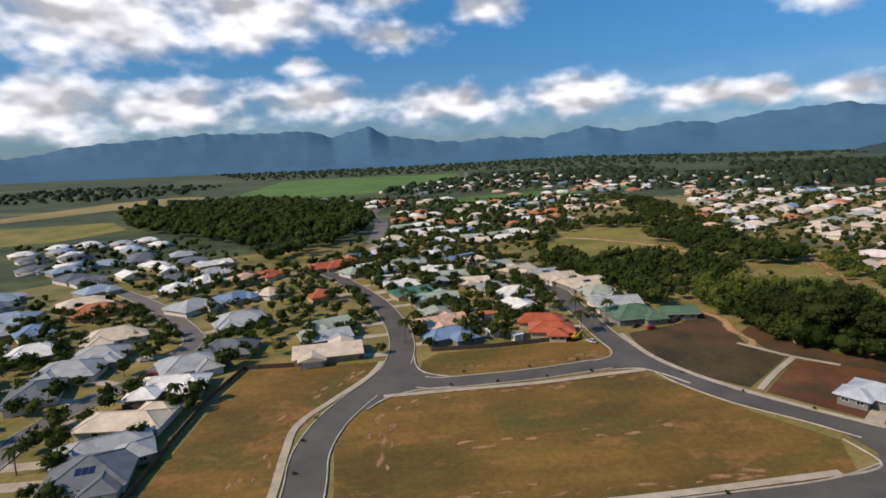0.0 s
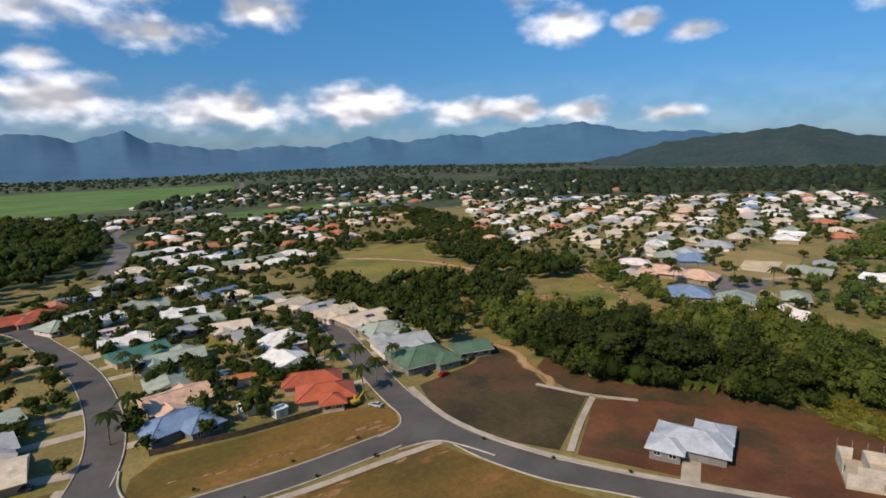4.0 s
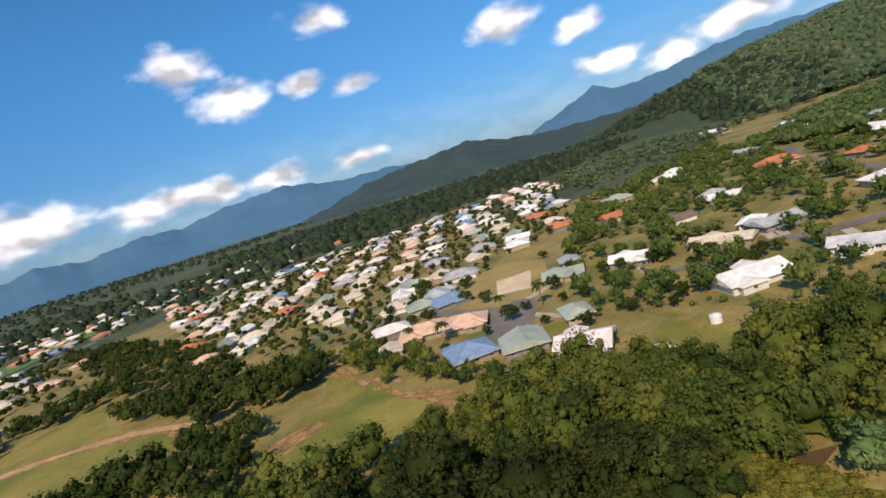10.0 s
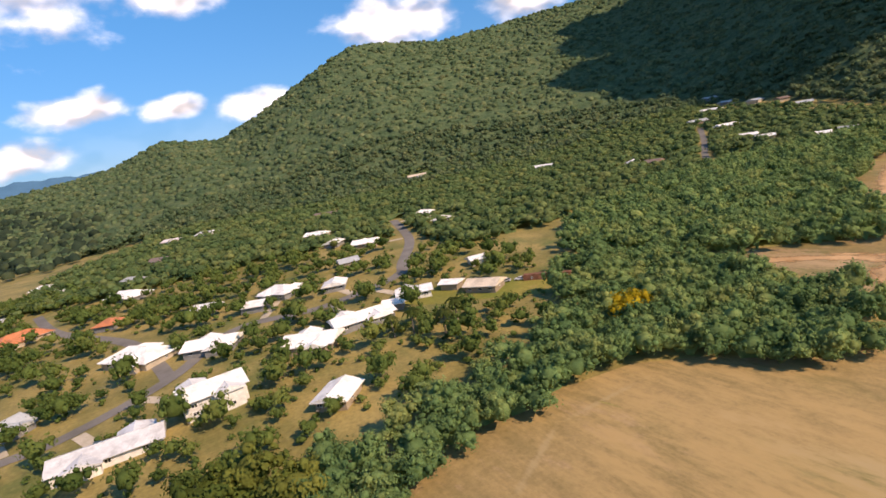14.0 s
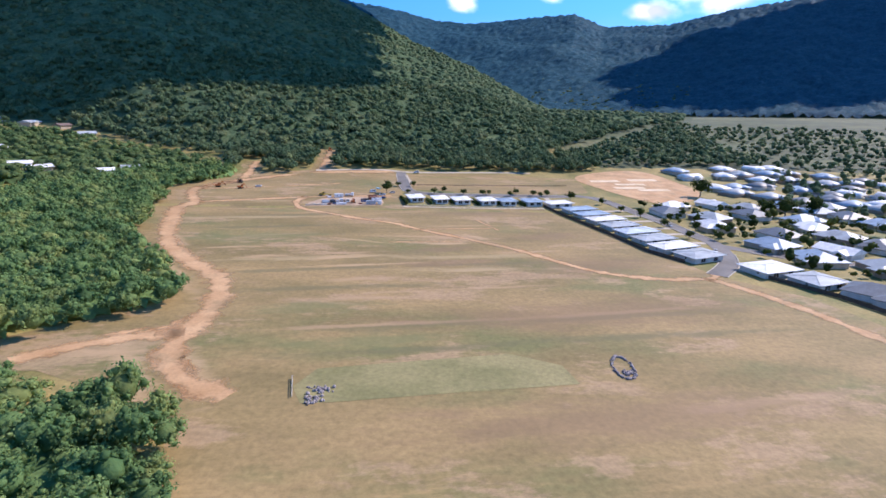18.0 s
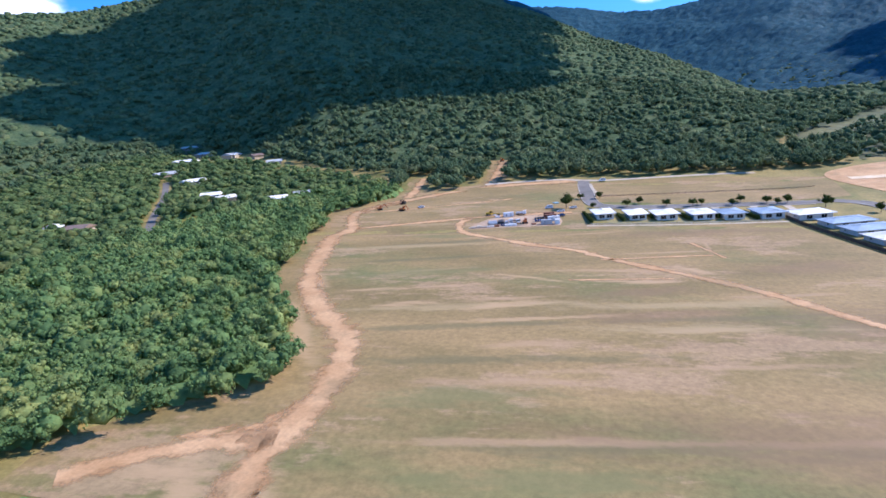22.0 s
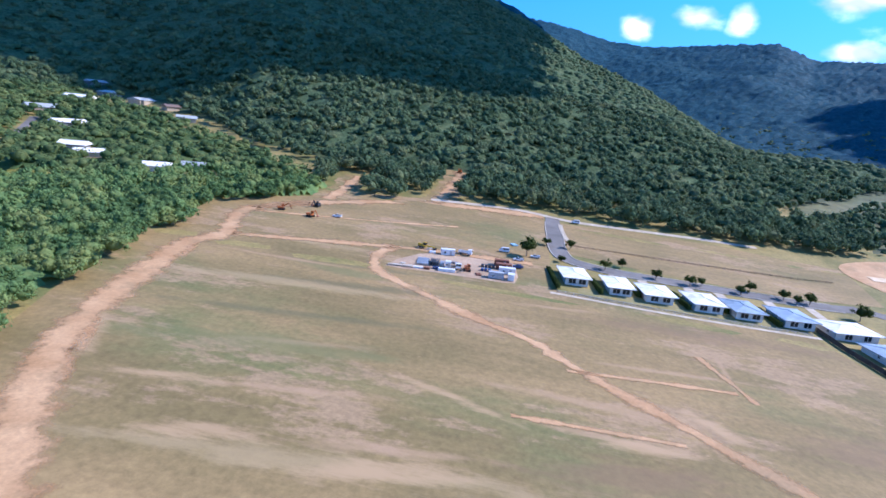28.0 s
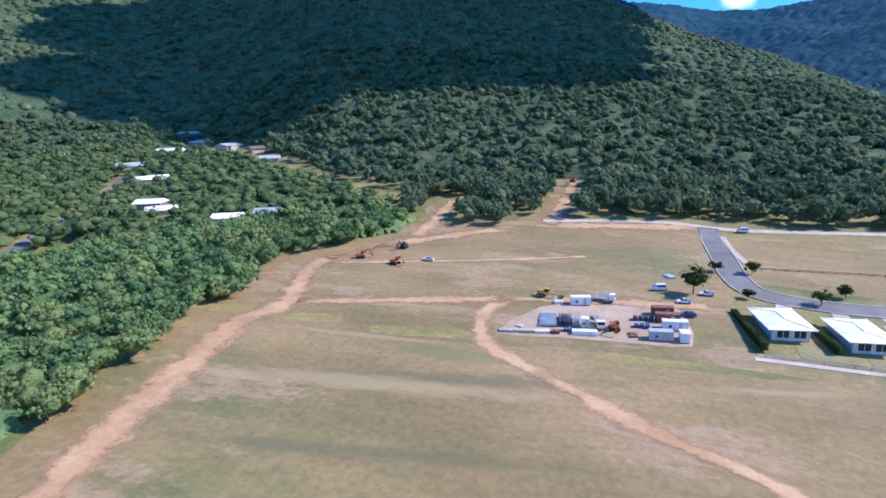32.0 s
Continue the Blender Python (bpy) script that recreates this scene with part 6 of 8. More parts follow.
forest("park_trees", np.concatenate([scatter(p, 6.2, 0.95, KEEP_OFF) for p in (PARK_EDGE, COPSE, ROW_BACK)]), MID, L_GARDEN, "dark leafy trees round the park", radius=(2.8, 5.6), tall=(1.0, 1.4))
forest("bank_trees", scatter(BANK, 4.6, 0.9, KEEP_OFF, 2.6), MID, L_CREEK, "low leafy trees along the park bank", radius=(1.8, 3.4), tall=(0.9, 1.3))
forest("park_woods", scatter(PARK_BACK, 6.6, 0.85, KEEP_OFF), MID, L_GARDEN, "woods behind the park mound", radius=(2.4, 4.6), tall=(0.9, 1.3))
forest("river_woods", scatter([(-352, 680), (-289, 716), (-228, 807), (-61, 672), (-36, 490), (-38, 406), (-61, 342), (-82, 312), (-123, 383), (-193, 461), (-264, 522)], 9.0, 0.95, KEEP_OFF), FAR, L_GARDEN,
       "dark tall woods beyond the houses", radius=(4.5, 8.0), tall=(1.0, 1.5))
SLOPES = [(290, -110), (300, -200), (290, -270), (250, -330), (200, -352), (330, -430), (480, -500), (560, -400), (620, -200), (680, 0), (620, 100), (500, 130), (430, 60), (360, -60), (300, -60)]
forest("slope_forest", scatter(SLOPES, 6.4, 0.95, KEEP_OFF, 5.0), FAR, L_SLOPE, "forest on the lower slopes among houses", radius=(3.4, 5.8), tall=(0.8, 1.15), sink=0.32)
GARDENS = [(205, 150), (300, 190), (420, 230), (560, 170), (520, 90), (430, 60), (340, -60), (250, -60), (205, -28), (200, 10), (198, 60), (212, 70), (205, 100), (212, 125)]
forest("hillside_gardens", scatter(GARDENS, 6.8, 0.6, KEEP_OFF, 1.6), MID, L_SUNNY, "garden trees between hillside houses", radius=(1.9, 4.6), tall=(1.0, 1.5))
forest("hillside_shrubs", scatter(GARDENS, 5.0, 0.5, KEEP_OFF, 0.3), FAR, L_SUNNY, "bright shrubs scattered between hillside houses", "shrubs", radius=(0.8, 2.0), tall=(0.8, 1.2), sink=0.45)


understorey("belt_undergrowth", BELT, 2.0, 4.0, L_FOREST, "green undergrowth of the rainforest belt")
understorey("edge_undergrowth", EDGE, 2.2, 4.2, L_FOREST, "green undergrowth of the rainforest edge")
understorey("creek_undergrowth", CREEK, 2.2, 4.0, L_CREEK, "green undergrowth along the creek")
understorey("slope_undergrowth", SLOPES, 3.4, 4.6, L_SLOPE, "green undergrowth of the lower slopes", True)


forest("rank_grass", scatter([(134, 104), (145, 104), (147, 98), (143, 90), (139, 85), (133, 88), (132, 96)], 1.5, 0.9), MID, L_RANK, "waist-high yellow-green grass in a clearing", "grass", radius=(0.8, 1.7), tall=(0.4, 0.7), sink=0.62)


def hill_spots(a0, a1, gap, table, r1, r0=0.0):
    n = int(0.5 * (r1**2) * radians(a1 - a0) / gap**2)
    a, r = rng.uniform(a0, a1, n), r1 * np.sqrt(rng.random(n))
    foot = np.interp(a, table[:, 0], table[:, 3])
    x, y = CX + r * np.sin(np.radians(a)), CY + r * np.cos(np.radians(a))
    p = np.column_stack([x, y])[(r > np.maximum(foot - 25, r0))]
    for hx, hy, hr in HOUSES:
        if hx > 250 or hy < -300:
            p = p[np.hypot(p[:, 0] - hx, p[:, 1] - hy) > hr + 9]
    for hx, hy, hr in CLEARINGS:
        p = p[np.hypot(p[:, 0] - hx, p[:, 1] - hy) > hr]
    for line, w in KEEP_OFF[2:5]:
        p = p[np.min(np.hypot(p[:, None, 0] - line[None, ::3, 0], p[:, None, 1] - line[None, ::3, 1]), 1) > w]
    return p


def canopy(name, a0, a1, table, r0, r1, cell, gap, high, label, leaves):
    """The closed roof of the hill forest: one sheet of domes, crown beside crown."""
    a = np.radians(np.linspace(a0, a1, 60))
    x0, x1 = CX + r1 * min(np.sin(a).min(), 0), CX + r1 * max(np.sin(a).max(), 0)
    y0, y1 = CY + r1 * min(np.cos(a).min(), 0), CY + r1 * max(np.cos(a).max(), 0)
    xs, ys = np.arange(x0, x1, cell), np.arange(y0, y1, cell)
    gx, gy = np.meshgrid(xs, ys)
    gx, gy = gx + rng.uniform(-0.3, 0.3, gx.shape) * cell, gy + rng.uniform(-0.3, 0.3, gx.shape) * cell
    r, az = np.hypot(gx - CX, gy - CY), np.degrees(np.arctan2(gx - CX, gy - CY)) % 360
    foot = np.interp(az, table[:, 0], table[:, 3])
    ok = (r > np.maximum(foot, r0)) & (r < r1) & (az > a0) & (az < a1)
    open_sky = np.clip((r - np.maximum(foot, r0)) / 10, 0, 1)
    for hx, hy, hr in [(p, q, s + 5) for p, q, s in HOUSES if p > 250 or q < -300] + CLEARINGS:
        open_sky = np.minimum(open_sky, np.clip((np.hypot(gx - hx, gy - hy) - hr) / 6, 0, 1))
    for line, w in KEEP_OFF[2:5]:
        for px, py in line[::2]:
            open_sky = np.minimum(open_sky, np.clip((np.hypot(gx - px, gy - py) - w + 2) / 6, 0, 1))
    # nearest of the jittered stems in the nine cells around
    ci, cj = np.floor(gx / gap).astype(int), np.floor(gy / gap).astype(int)
    best, stem = np.full(gx.shape, 9e9), np.zeros(gx.shape)
    for di in (-1, 0, 1):
        for dj in (-1, 0, 1):
            i, j = ci + di, cj + dj
            h1, h2, h3 = (np.sin(i * p + j * q + s) * 43758.5453 % 1.0 for p, q, s in ((12.9898, 78.233, 0), (39.346, 11.135, 2), (73.156, 52.235, 5)))
            d = np.hypot(gx - (i + h1) * gap, gy - (j + h2) * gap)
            stem = np.where(d < best, h3, stem)
            best = np.minimum(best, d)
    dome = np.sqrt(np.clip(1 - (best / (gap * 0.95)) ** 2, 0, 1))
    z = ground(gx, gy) + open_sky * (high * (0.08 + 0.4 * dome + 0.5 * stem * dome) + rng.uniform(-0.2, 0.2, gx.shape) * high) - (1 - open_sky) * 1.5
    idx = np.arange(gx.size).reshape(gx.shape)
    q = ok[:-1, :-1] & ok[1:, :-1] & ok[:-1, 1:] & ok[1:, 1:]
    p00, p10, p01, p11 = idx[:-1, :-1][q], idx[:-1, 1:][q], idx[1:, :-1][q], idx[1:, 1:][q]
    tris = np.concatenate([np.stack([p00, p10, p11], 1), np.stack([p00, p11, p01], 1)])
    kept, tris = np.unique(tris, return_inverse=True)
    verts = np.column_stack([gx.ravel(), gy.ravel(), z.ravel()])[kept]
    tagged(new(name, mesh_of(name, verts, tris.reshape(-1, 3), leaves)), label, "forest", kind="stuff")


canopy("hill_canopy", 76, 212, HILL, 0, 1450, 4.4, 8.0, 5.0, "closed green canopy of the hill forest", L_HILL)
canopy("range_canopy", 176, 240, BACK, 950, 2250, 7.5, 14.0, 11.0, "closed canopy of the range behind, coloured haze blue", L_HAZE_RANGE)
forest("hill_forest", hill_spots(76, 212, 5.7, HILL, 650), FAR, L_HILL, "tall trees standing out of the hill forest", radius=(2.6, 5.2), tall=(0.95, 1.45), sink=0.04)
forest("hill_forest", hill_spots(76, 212, 9.4, HILL, 1300, 645), FARS, L_HILL, "tall trees of the upper hill forest", radius=(3.2, 5.6), tall=(0.7, 1.0), sink=0.05)
# woods and tree lines of the plain
plain_p = []
for poly, gap, keep in (([(510, 548), (850, 1050), (1180, 605), (900, 300), (690, 358)], 15, 0.8), 
                        ([(-30, 780), (-60, 900), (60, 1150), (180, 1400), (500, 1300), (520, 700), (300, 780)], 20, 0.6), ([(300, 640), (520, 700), (700, 1200), (900, 1100), (520, 560)], 18, 0.7),
                        ([(-900, 900), (-520, 960), (-430, 1060), (-460, 1400), (-900, 1500)], 24, 0.7), ([(-800, 300), (-420, 420), (-520, 700), (-900, 800)], 22, 0.6),
                        ([(-500, 1700), (-900, 2600), (900, 3000), (1500, 1600), (700, 1300), (180, 1650)], 36, 0.7), ([(-140, 560), (-60, 690), (-250, 830), (-330, 900), (-420, 780), (-300, 700)], 13, 0.4), ([(240, 640), (330, 640), (660, 370), (1000, 640), (700, 1000), (400, 780)], 14, 0.4), ([(690, 150), (1000, 260), (1300, 600), (1300, 200), (900, 60), (700, 60)], 16, 0.85),
                        ([(-110, -262), (-170, -110), (-330, -180), (-330, -290), (-210, -390)], 9, 0.4), ([(-340, -150), (-330, -300), (-210, -400), (-110, -390), (-60, -420), (-250, -620), (-600, -560), (-700, -200)], 10, 0.85), ([(470, 250), (560, 320), (660, 340), (760, 280), (760, 150), (620, 160), (560, 200)], 10, 0.8), ([(-30, -370), (-110, -388), (-210, -395), (-250, -620), (-60, -430)], 6.8, 0.95)):
    plain_p.append(scatter(poly, gap, keep, KEEP_OFF[6:], 1.0))
forest("estate_trees", np.concatenate(plain_p[-4:]), FARM, L_HILL, "grey-green trees behind the new estates", "trees", radius=(2.2, 5.0), tall=(0.9, 1.4))
plain_p = plain_p[:-4]
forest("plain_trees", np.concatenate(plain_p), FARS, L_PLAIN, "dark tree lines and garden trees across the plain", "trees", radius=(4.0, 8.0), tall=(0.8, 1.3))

# ---------------------------------------------------------------- clouds overhead that shade the hill
M_CLOUD = plain("cloud_white", (0.8, 0.8, 0.82), 1.0)


def cloud(poly, height, size, count):
    iv, it = ico()
    vs, ts, at, n = [], [], 0, 0
    (x0, y0), (x1, y1) = np.min(poly, 0), np.max(poly, 0)
    while n < count:
        x, y = rng.uniform(x0, x1), rng.uniform(y0, y1)
        if not inside(x, y, poly):
            continue
        w = iv * rng.uniform(0.75, 1.2, (len(iv), 1)) * (size, size, size * 0.5) * rng.uniform(0.5, 1.2) + (x, y, height + rng.uniform(-30, 30))
        vs.append(w), ts.append(it + at)
        at += len(w)
        n += 1
    tagged(new("backdrop_cloud", mesh_of("backdrop_cloud", np.concatenate(vs), np.concatenate(ts), M_CLOUD, True)), "white cumulus cloud high overhead", "cloud", kind="structure")


cloud([(56, -1045), (-90, -1000), (-330, -898), (-465, -880), (-620, -845), (-715, -948), (-735, -1030), (-670, -1340), (-570, -1750), (-250, -1770), (150, -1470)], 900, 75, 420)
cloud([(-2060, -1800), (-2020, -1640), (-2120, -1520), (-2240, -1460), (-2950, -1480), (-2950, -2000), (-2180, -2010)], 1500, 80, 300)

# ---------------------------------------------------------------- garden trees, palms, hedges
def trunk_mesh(high, thick, limbs=4, seed=1):
    r = random.Random(seed)
    v, f = [], []

    def tube(a, b, ra, rb, n=6):
        a, b = Vector(a), Vector(b)
        d = (b - a).normalized()
        s = d.orthogonal().normalized()
        u = d.cross(s)
        k = len(v)
        for p, q in ((a, ra), (b, rb)):
            v.extend(tuple(p + (s * math.cos(t * 6.2832 / n) + u * math.sin(t * 6.2832 / n)) * q) for t in range(n))
        f.extend((k + t, k + (t + 1) % n, k + n + (t + 1) % n, k + n + t) for t in range(n))

    tube((0, 0, -0.3), (0.05 * high, 0, high * 0.6), thick, thick * 0.7)
    for i in range(limbs):
        a = 6.2832 * i / limbs + r.uniform(-0.4, 0.4)
        tube((0.05 * high, 0, high * r.uniform(0.45, 0.6)), (math.cos(a) * high * 0.4, math.sin(a) * high * 0.4, high * r.uniform(0.85, 1.1)), thick * 0.45, thick * 0.15)
    return poly_mesh("trunk", v, f, M_BARK)


TREE_KINDS = []
for k in range(6):
    v, t = crown(1.0, 1.45, 16, 26, 0.085, fat=1.0)
    v = v * (3.0, 3.0, 3.0) + (0.1, 0, 0.7)
    TREE_KINDS.append((trunk_mesh(2.9, 0.2, 4, k), mesh_of("crown", v, t, L_GARDEN, True)))


def tree(x, y, size, kind, label="leafy dark green garden tree", group="garden trees", crown_mesh=None):
    ob = tagged(new("tree"), label, "tree", group)
    part("trunk", TREE_KINDS[kind][0], ob)
    part("crown", crown_mesh or TREE_KINDS[kind][1], ob)
    ob.matrix_world = Matrix.LocRotScale((x, y, gz(x, y)), Euler((0, 0, rnd.uniform(0, 6.28))), (size, size, size * rnd.uniform(0.85, 1.2)))


def palm_meshes():
    v, f = [], []
    n, high = 6, 6.0
    for k in range(7):
        h = high * k / 6
        for t in range(n):
            r = 0.16 - 0.012 * k
            v.append((math.cos(t * 1.0472) * r + 0.012 * k * k, math.sin(t * 1.0472) * r, h - 0.2))
    for k in range(6):
        f += [(k * n + t, k * n + (t + 1) % n, (k + 1) * n + (t + 1) % n, (k + 1) * n + t) for t in range(n)]
    stem = poly_mesh("trunk", v, f, M_BARK)
    v, f = [], []
    r = random.Random(4)
    for i in range(13):
        a, up = i * 2.4, r.uniform(0.1, 0.9)
        c, s = math.cos(a), math.sin(a)
        k0 = len(v)
        for j in range(6):
            u = j / 5
            d, z = 2.4 * u, high - 0.2 + up * 1.6 * u - 1.9 * u * u
            w = 0.42 * math.sin(math.pi * (0.12 + 0.85 * u)) + 0.03
            x, y = c * d + 0.43, s * d
            v += [(x - s * w, y + c * w, z - 0.22 * w), (x, y, z + 0.05), (x + s * w, y - c * w, z - 0.22 * w)]
        for j in range(5):
            q = k0 + 3 * j
            f += [(q, q + 1, q + 4, q + 3), (q + 1, q + 2, q + 5, q + 4)]
    return stem, poly_mesh("fronds", v, f, L_PALM)


PALM = palm_meshes()


def palm(x, y, size):
    ob = tagged(new("palm_tree"), "slender palm with arching green fronds", "palm", "palms")
    part("trunk", PALM[0], ob)
    part("fronds", PALM[1], ob)
    ob.matrix_world = Matrix.LocRotScale((x, y, gz(x, y)), Euler((0, 0, rnd.uniform(0, 6.28))), (size, size, size))


LANES = [(l, w / 2 + 1.6) for l, w, *_ in ROADS]
HOME_A = [(-12, 154), (4, 158), (46, 160), (57, 168), (62, 200), (88, 182), (92, 205), (80, 240), (62, 275), (20, 345), (-40, 330), (-60, 300), (-30, 250), (-2, 200)]
HOME_B = [(-30, 154), (-52, 156), (-58, 90), (-84, 80), (-125, 130), (-150, 210), (-130, 280), (-90, 300), (-60, 290), (-30, 240), (-14, 190)]
HOME_C = [(176, 138), (182, 175), (200, 235), (250, 265), (300, 235), (310, 150), (250, 105), (205, 95), (212, 128)]
near_trees = np.concatenate([scatter(HOME_A, 5.6, 0.85, LANES, -1.4), scatter(HOME_B, 6.4, 0.7, LANES, -1.4)])
near_trees = near_trees[rng.permutation(len(near_trees))]
forest("garden_trees", near_trees[205:600], MID, L_GARDEN, "more leafy trees in the back yards", "trees", radius=(1.7, 3.4), tall=(1.0, 1.4), sink=0.1)
for x, y in near_trees[:205]:
    if rng.random() < 0.16:
        palm(x, y, rng.uniform(0.8, 1.3))
    else:
        tree(x, y, rng.uniform(0.55, 1.2), int(rng.integers(6)))
for x, y in scatter(HOME_C, 9.0, 0.5, LANES, 0.0)[:60]:
    tree(x, y, rng.uniform(0.6, 1.2), int(rng.integers(6)))
for x, y in ((-4, 166), (-5, 212), (18, 181), (27, 162), (-1, 173), (52, 163), (57, 168), (54, 177), (64, 175), (-2, 287), (224, 188), (227, 173), (203, 216), (198, 197), (281, 145), (288, 177), (251, 126), (222, 0), (232, 4), (228, -8), (236, 8)):
    palm(x, y, rng.uniform(0.9, 1.4))
for x, y, s in ((105, -288, 1.0), (93, -288, 0.45), (97.4, -307, 0.55), (88.4, -307, 0.6), (78, -287.5, 0.55), (71, -294, 0.55), (61, -287, 0.6), (50, -286, 0.6), (45.7, -288, 0.55), (33.5, -286, 0.6), (29, -290.5, 0.55), (19, -288, 0.55), (15.5, -286, 0.5), (10.7, -288, 0.6), (-0.8, -280, 0.8), (-15, -268, 0.6), (-19, -252, 0.6), (-22, -236, 0.7), (-32, -226, 0.6), (-22.5, -214, 0.6), (-33, -205, 0.7), (-22, -192, 0.6), (-33, -188, 0.6)):
    tree(x, y, s * 1.25, int(rng.integers(6)), "small round street tree on a verge", "street trees")
for x, y, s in ((-89, -291, 2.3), (-100, -232, 2.0), (-120, -236, 1.8), (-95, -240, 1.6)):
    tree(x, y, s, int(rng.integers(6)), "tall dark tree among new houses", "tall trees")
GIANTS = []
for k in range(3):
    v, t = crown(1.0, 1.35, 95, 30, 0.034, fat=0.55)
    GIANTS.append(mesh_of("crown", v * 3.0 + (0.1, 0, 1.2), t, L_CLOUD_SHADE if k < 2 else L_CREEK, True))
for x, y, s, k in ((113, 141, 3.3, 0), (124, 128, 3.0, 1), (135, 118, 2.4, 0), (123, 146, 2.8, 1), (108, 152, 2.4, 0), (112, 164, 2.2, 1), (138, 108, 1.9, 0), (107, 142, 1.9, 2), (150, 110, 1.9, 2), (160, 118, 2.0, 2)):
    tree(x, y, s, k, "large pale green tree by the creek" if k == 2 else "very large spreading tree by the creek, darkened for cloud shade", "creek giants", GIANTS[k])
v, t = crown(1.0, 1.2, 10, 26, 0.1)
tree(187, -29.5, 1.9, 1, "tree covered in yellow blossom", "garden trees", mesh_of("crown", v * 3.0 + (0.1, 0, 1.5), t, L_YELLOW, True))
forest("suburb_trees", np.concatenate([scatter([(205, 228), (190, 345), (322, 616), (480, 500), (617, 334), (470, 265), (353, 205), (300, 240)], 7.5, 0.8, KEEP_OFF, -1.5), scatter([(-60, 290), (-140, 240), (-300, 420), (-190, 450), (-100, 330)], 8, 0.6, LANES, -1.0),
                                       scatter([(-125, 100), (-190, 120), (-240, 260), (-170, 260), (-128, 190), (-116, 150)], 8, 0.65, LANES, -1.0), scatter([(-30, -150), (-30, -262), (-110, -262), (-170, -190), (-170, -110), (-60, -100)], 7, 0.62, LANES, -1.4),
                                       scatter([(20, 345), (-45, 340), (-30, 420), (60, 400), (70, 300)], 7, 0.7, LANES, -0.5),
                                       scatter([(40, 400), (20, 560), (120, 640), (240, 620), (190, 430), (90, 395)], 9, 0.6, KEEP_OFF, -1.0), scatter([(-25, 345), (60, 330), (110, 400), (40, 560), (-15, 600), (-20, 470)], 8, 0.6, KEEP_OFF, -1.0), scatter([(-60, 600), (-180, 690), (-170, 800), (60, 720), (60, 640)], 10, 0.5, KEEP_OFF, -1.0)]), FARM, L_GARDEN, "garden trees between the far houses", "trees", radius=(1.5, 3.4), tall=(0.9, 1.5))


def hedge(x0, y0, x1, y1, wide, high, label="clipped dark green hedge"):
    n = int(math.hypot(x1 - x0, y1 - y0) * 60)
    long = math.hypot(x1 - x0, y1 - y0)
    q = rng.uniform(-0.5, 0.5, (n, 3))
    side = rng.integers(0, 3, n)
    q[np.arange(n), np.where(side == 0, 1, np.where(side == 1, 2, 1))] = np.where(rng.random(n) < 0.5, -0.5, 0.5)
    q[side == 1, 2] = 0.5
    out = np.where(np.abs(q) > 0.49, np.sign(q), 0.0)
    v, t = leaf_quads(q * (long, wide, high) + (0, 0, high / 2), out, 0.22)
    b = np.array([(i * long / 2 * 0.99, j * wide * 0.45, k * high * 0.95) for i in (-1, 1) for j in (-1, 1) for k in (0, 1)])
    bt = np.array([(0, 1, 3), (0, 3, 2), (4, 6, 7), (4, 7, 5), (0, 4, 5), (0, 5, 1), (2, 3, 7), (2, 7, 6), (1, 5, 7), (1, 7, 3)])
    ob = tagged(new("hedge", mesh_of("hedge", np.concatenate([v, b]), np.concatenate([t, bt + len(v)]), L_GARDEN)), label, "hedge", "hedges")
    ob.matrix_world = pose((x0 + x1) / 2, (y0 + y1) / 2, gz((x0 + x1) / 2, (y0 + y1) / 2) - 0.1, 0, 0, math.degrees(math.atan2(y1 - y0, x1 - x0)))


for x, y, deep in ((97.8, -278.7, 20), (83.9, -273.3, 12), (71.4, -271, 6), (58.6, -274, 13), (46.0, -271, 7), (33.2, -273, 13)):
    hedge(x, y, x - deep * 0.11, y + deep, 1.2, 1.5)


# ---------------------------------------------------------------- fences
def fence(pts, high, material, label, step=2.4, rails=False):
    """Panels between posts along a line; or rails between posts."""
    p = np.array(pts, float)
    high = high * UNIT
    first = (p[0][0], p[0][1])
    ob = tagged(new("fence"), label, "fence", "fences")
    ob.matrix_world = pose(*first, gz(*first))
    post = box_mesh("post", -0.06, 0.06, -0.06, 0.06, -0.4, high + 0.06, material)
    if rails:
        panel = [box_mesh("rail", 0, step, -0.03, 0.03, h - 0.07, h + 0.07, material) for h in (high * 0.45, high * 0.9)]
    else:
        xs = [step * k / 16 for k in range(17)]
        side = [(x, 0.045 if (k // 2) % 2 else 0.015) for k, x in enumerate(xs)]
        loop = side + [(x, -y) for x, y in reversed(side)]
        k = len(loop)
        v = [(x, y, 0.05) for x, y in loop] + [(x, y, high) for x, y in loop]
        f = [(i, (i + 1) % k, k + (i + 1) % k, k + i) for i in range(k)] + [(i, i + 1, k - 2 - i, k - 1 - i) for i in range(16)] + [(2 * k - 1 - i, 2 * k - 2 - i, k + i + 1, k + i) for i in range(16)]
        panel = [poly_mesh("panel", v, f, material)]
    for a, b in zip(p[:-1], p[1:]):
        d = np.hypot(*(b - a))
        ang = math.degrees(math.atan2(b[1] - a[1], b[0] - a[0]))
        n = max(1, int(round(d / step)))
        for k in range(n):
            x, y = a + (b - a) * k / n
            z = gz(x, y) - gz(*first)
            x2, y2 = a + (b - a) * (k + 1) / n
            tilt = -math.degrees(math.atan2(gz(x2, y2) - gz(x, y), d / n))
            m = Matrix.Translation((x - first[0], y - first[1], z))
            o = part("post", post, ob)
            o.matrix_local = m
            for me in panel:
                o = part(me.name.split(".")[0], me, ob)
                o.matrix_local = m @ Euler((0, radians(tilt), radians(ang))).to_matrix().to_4x4() @ Matrix.Diagonal((d / n / step, 1, 1, 1))


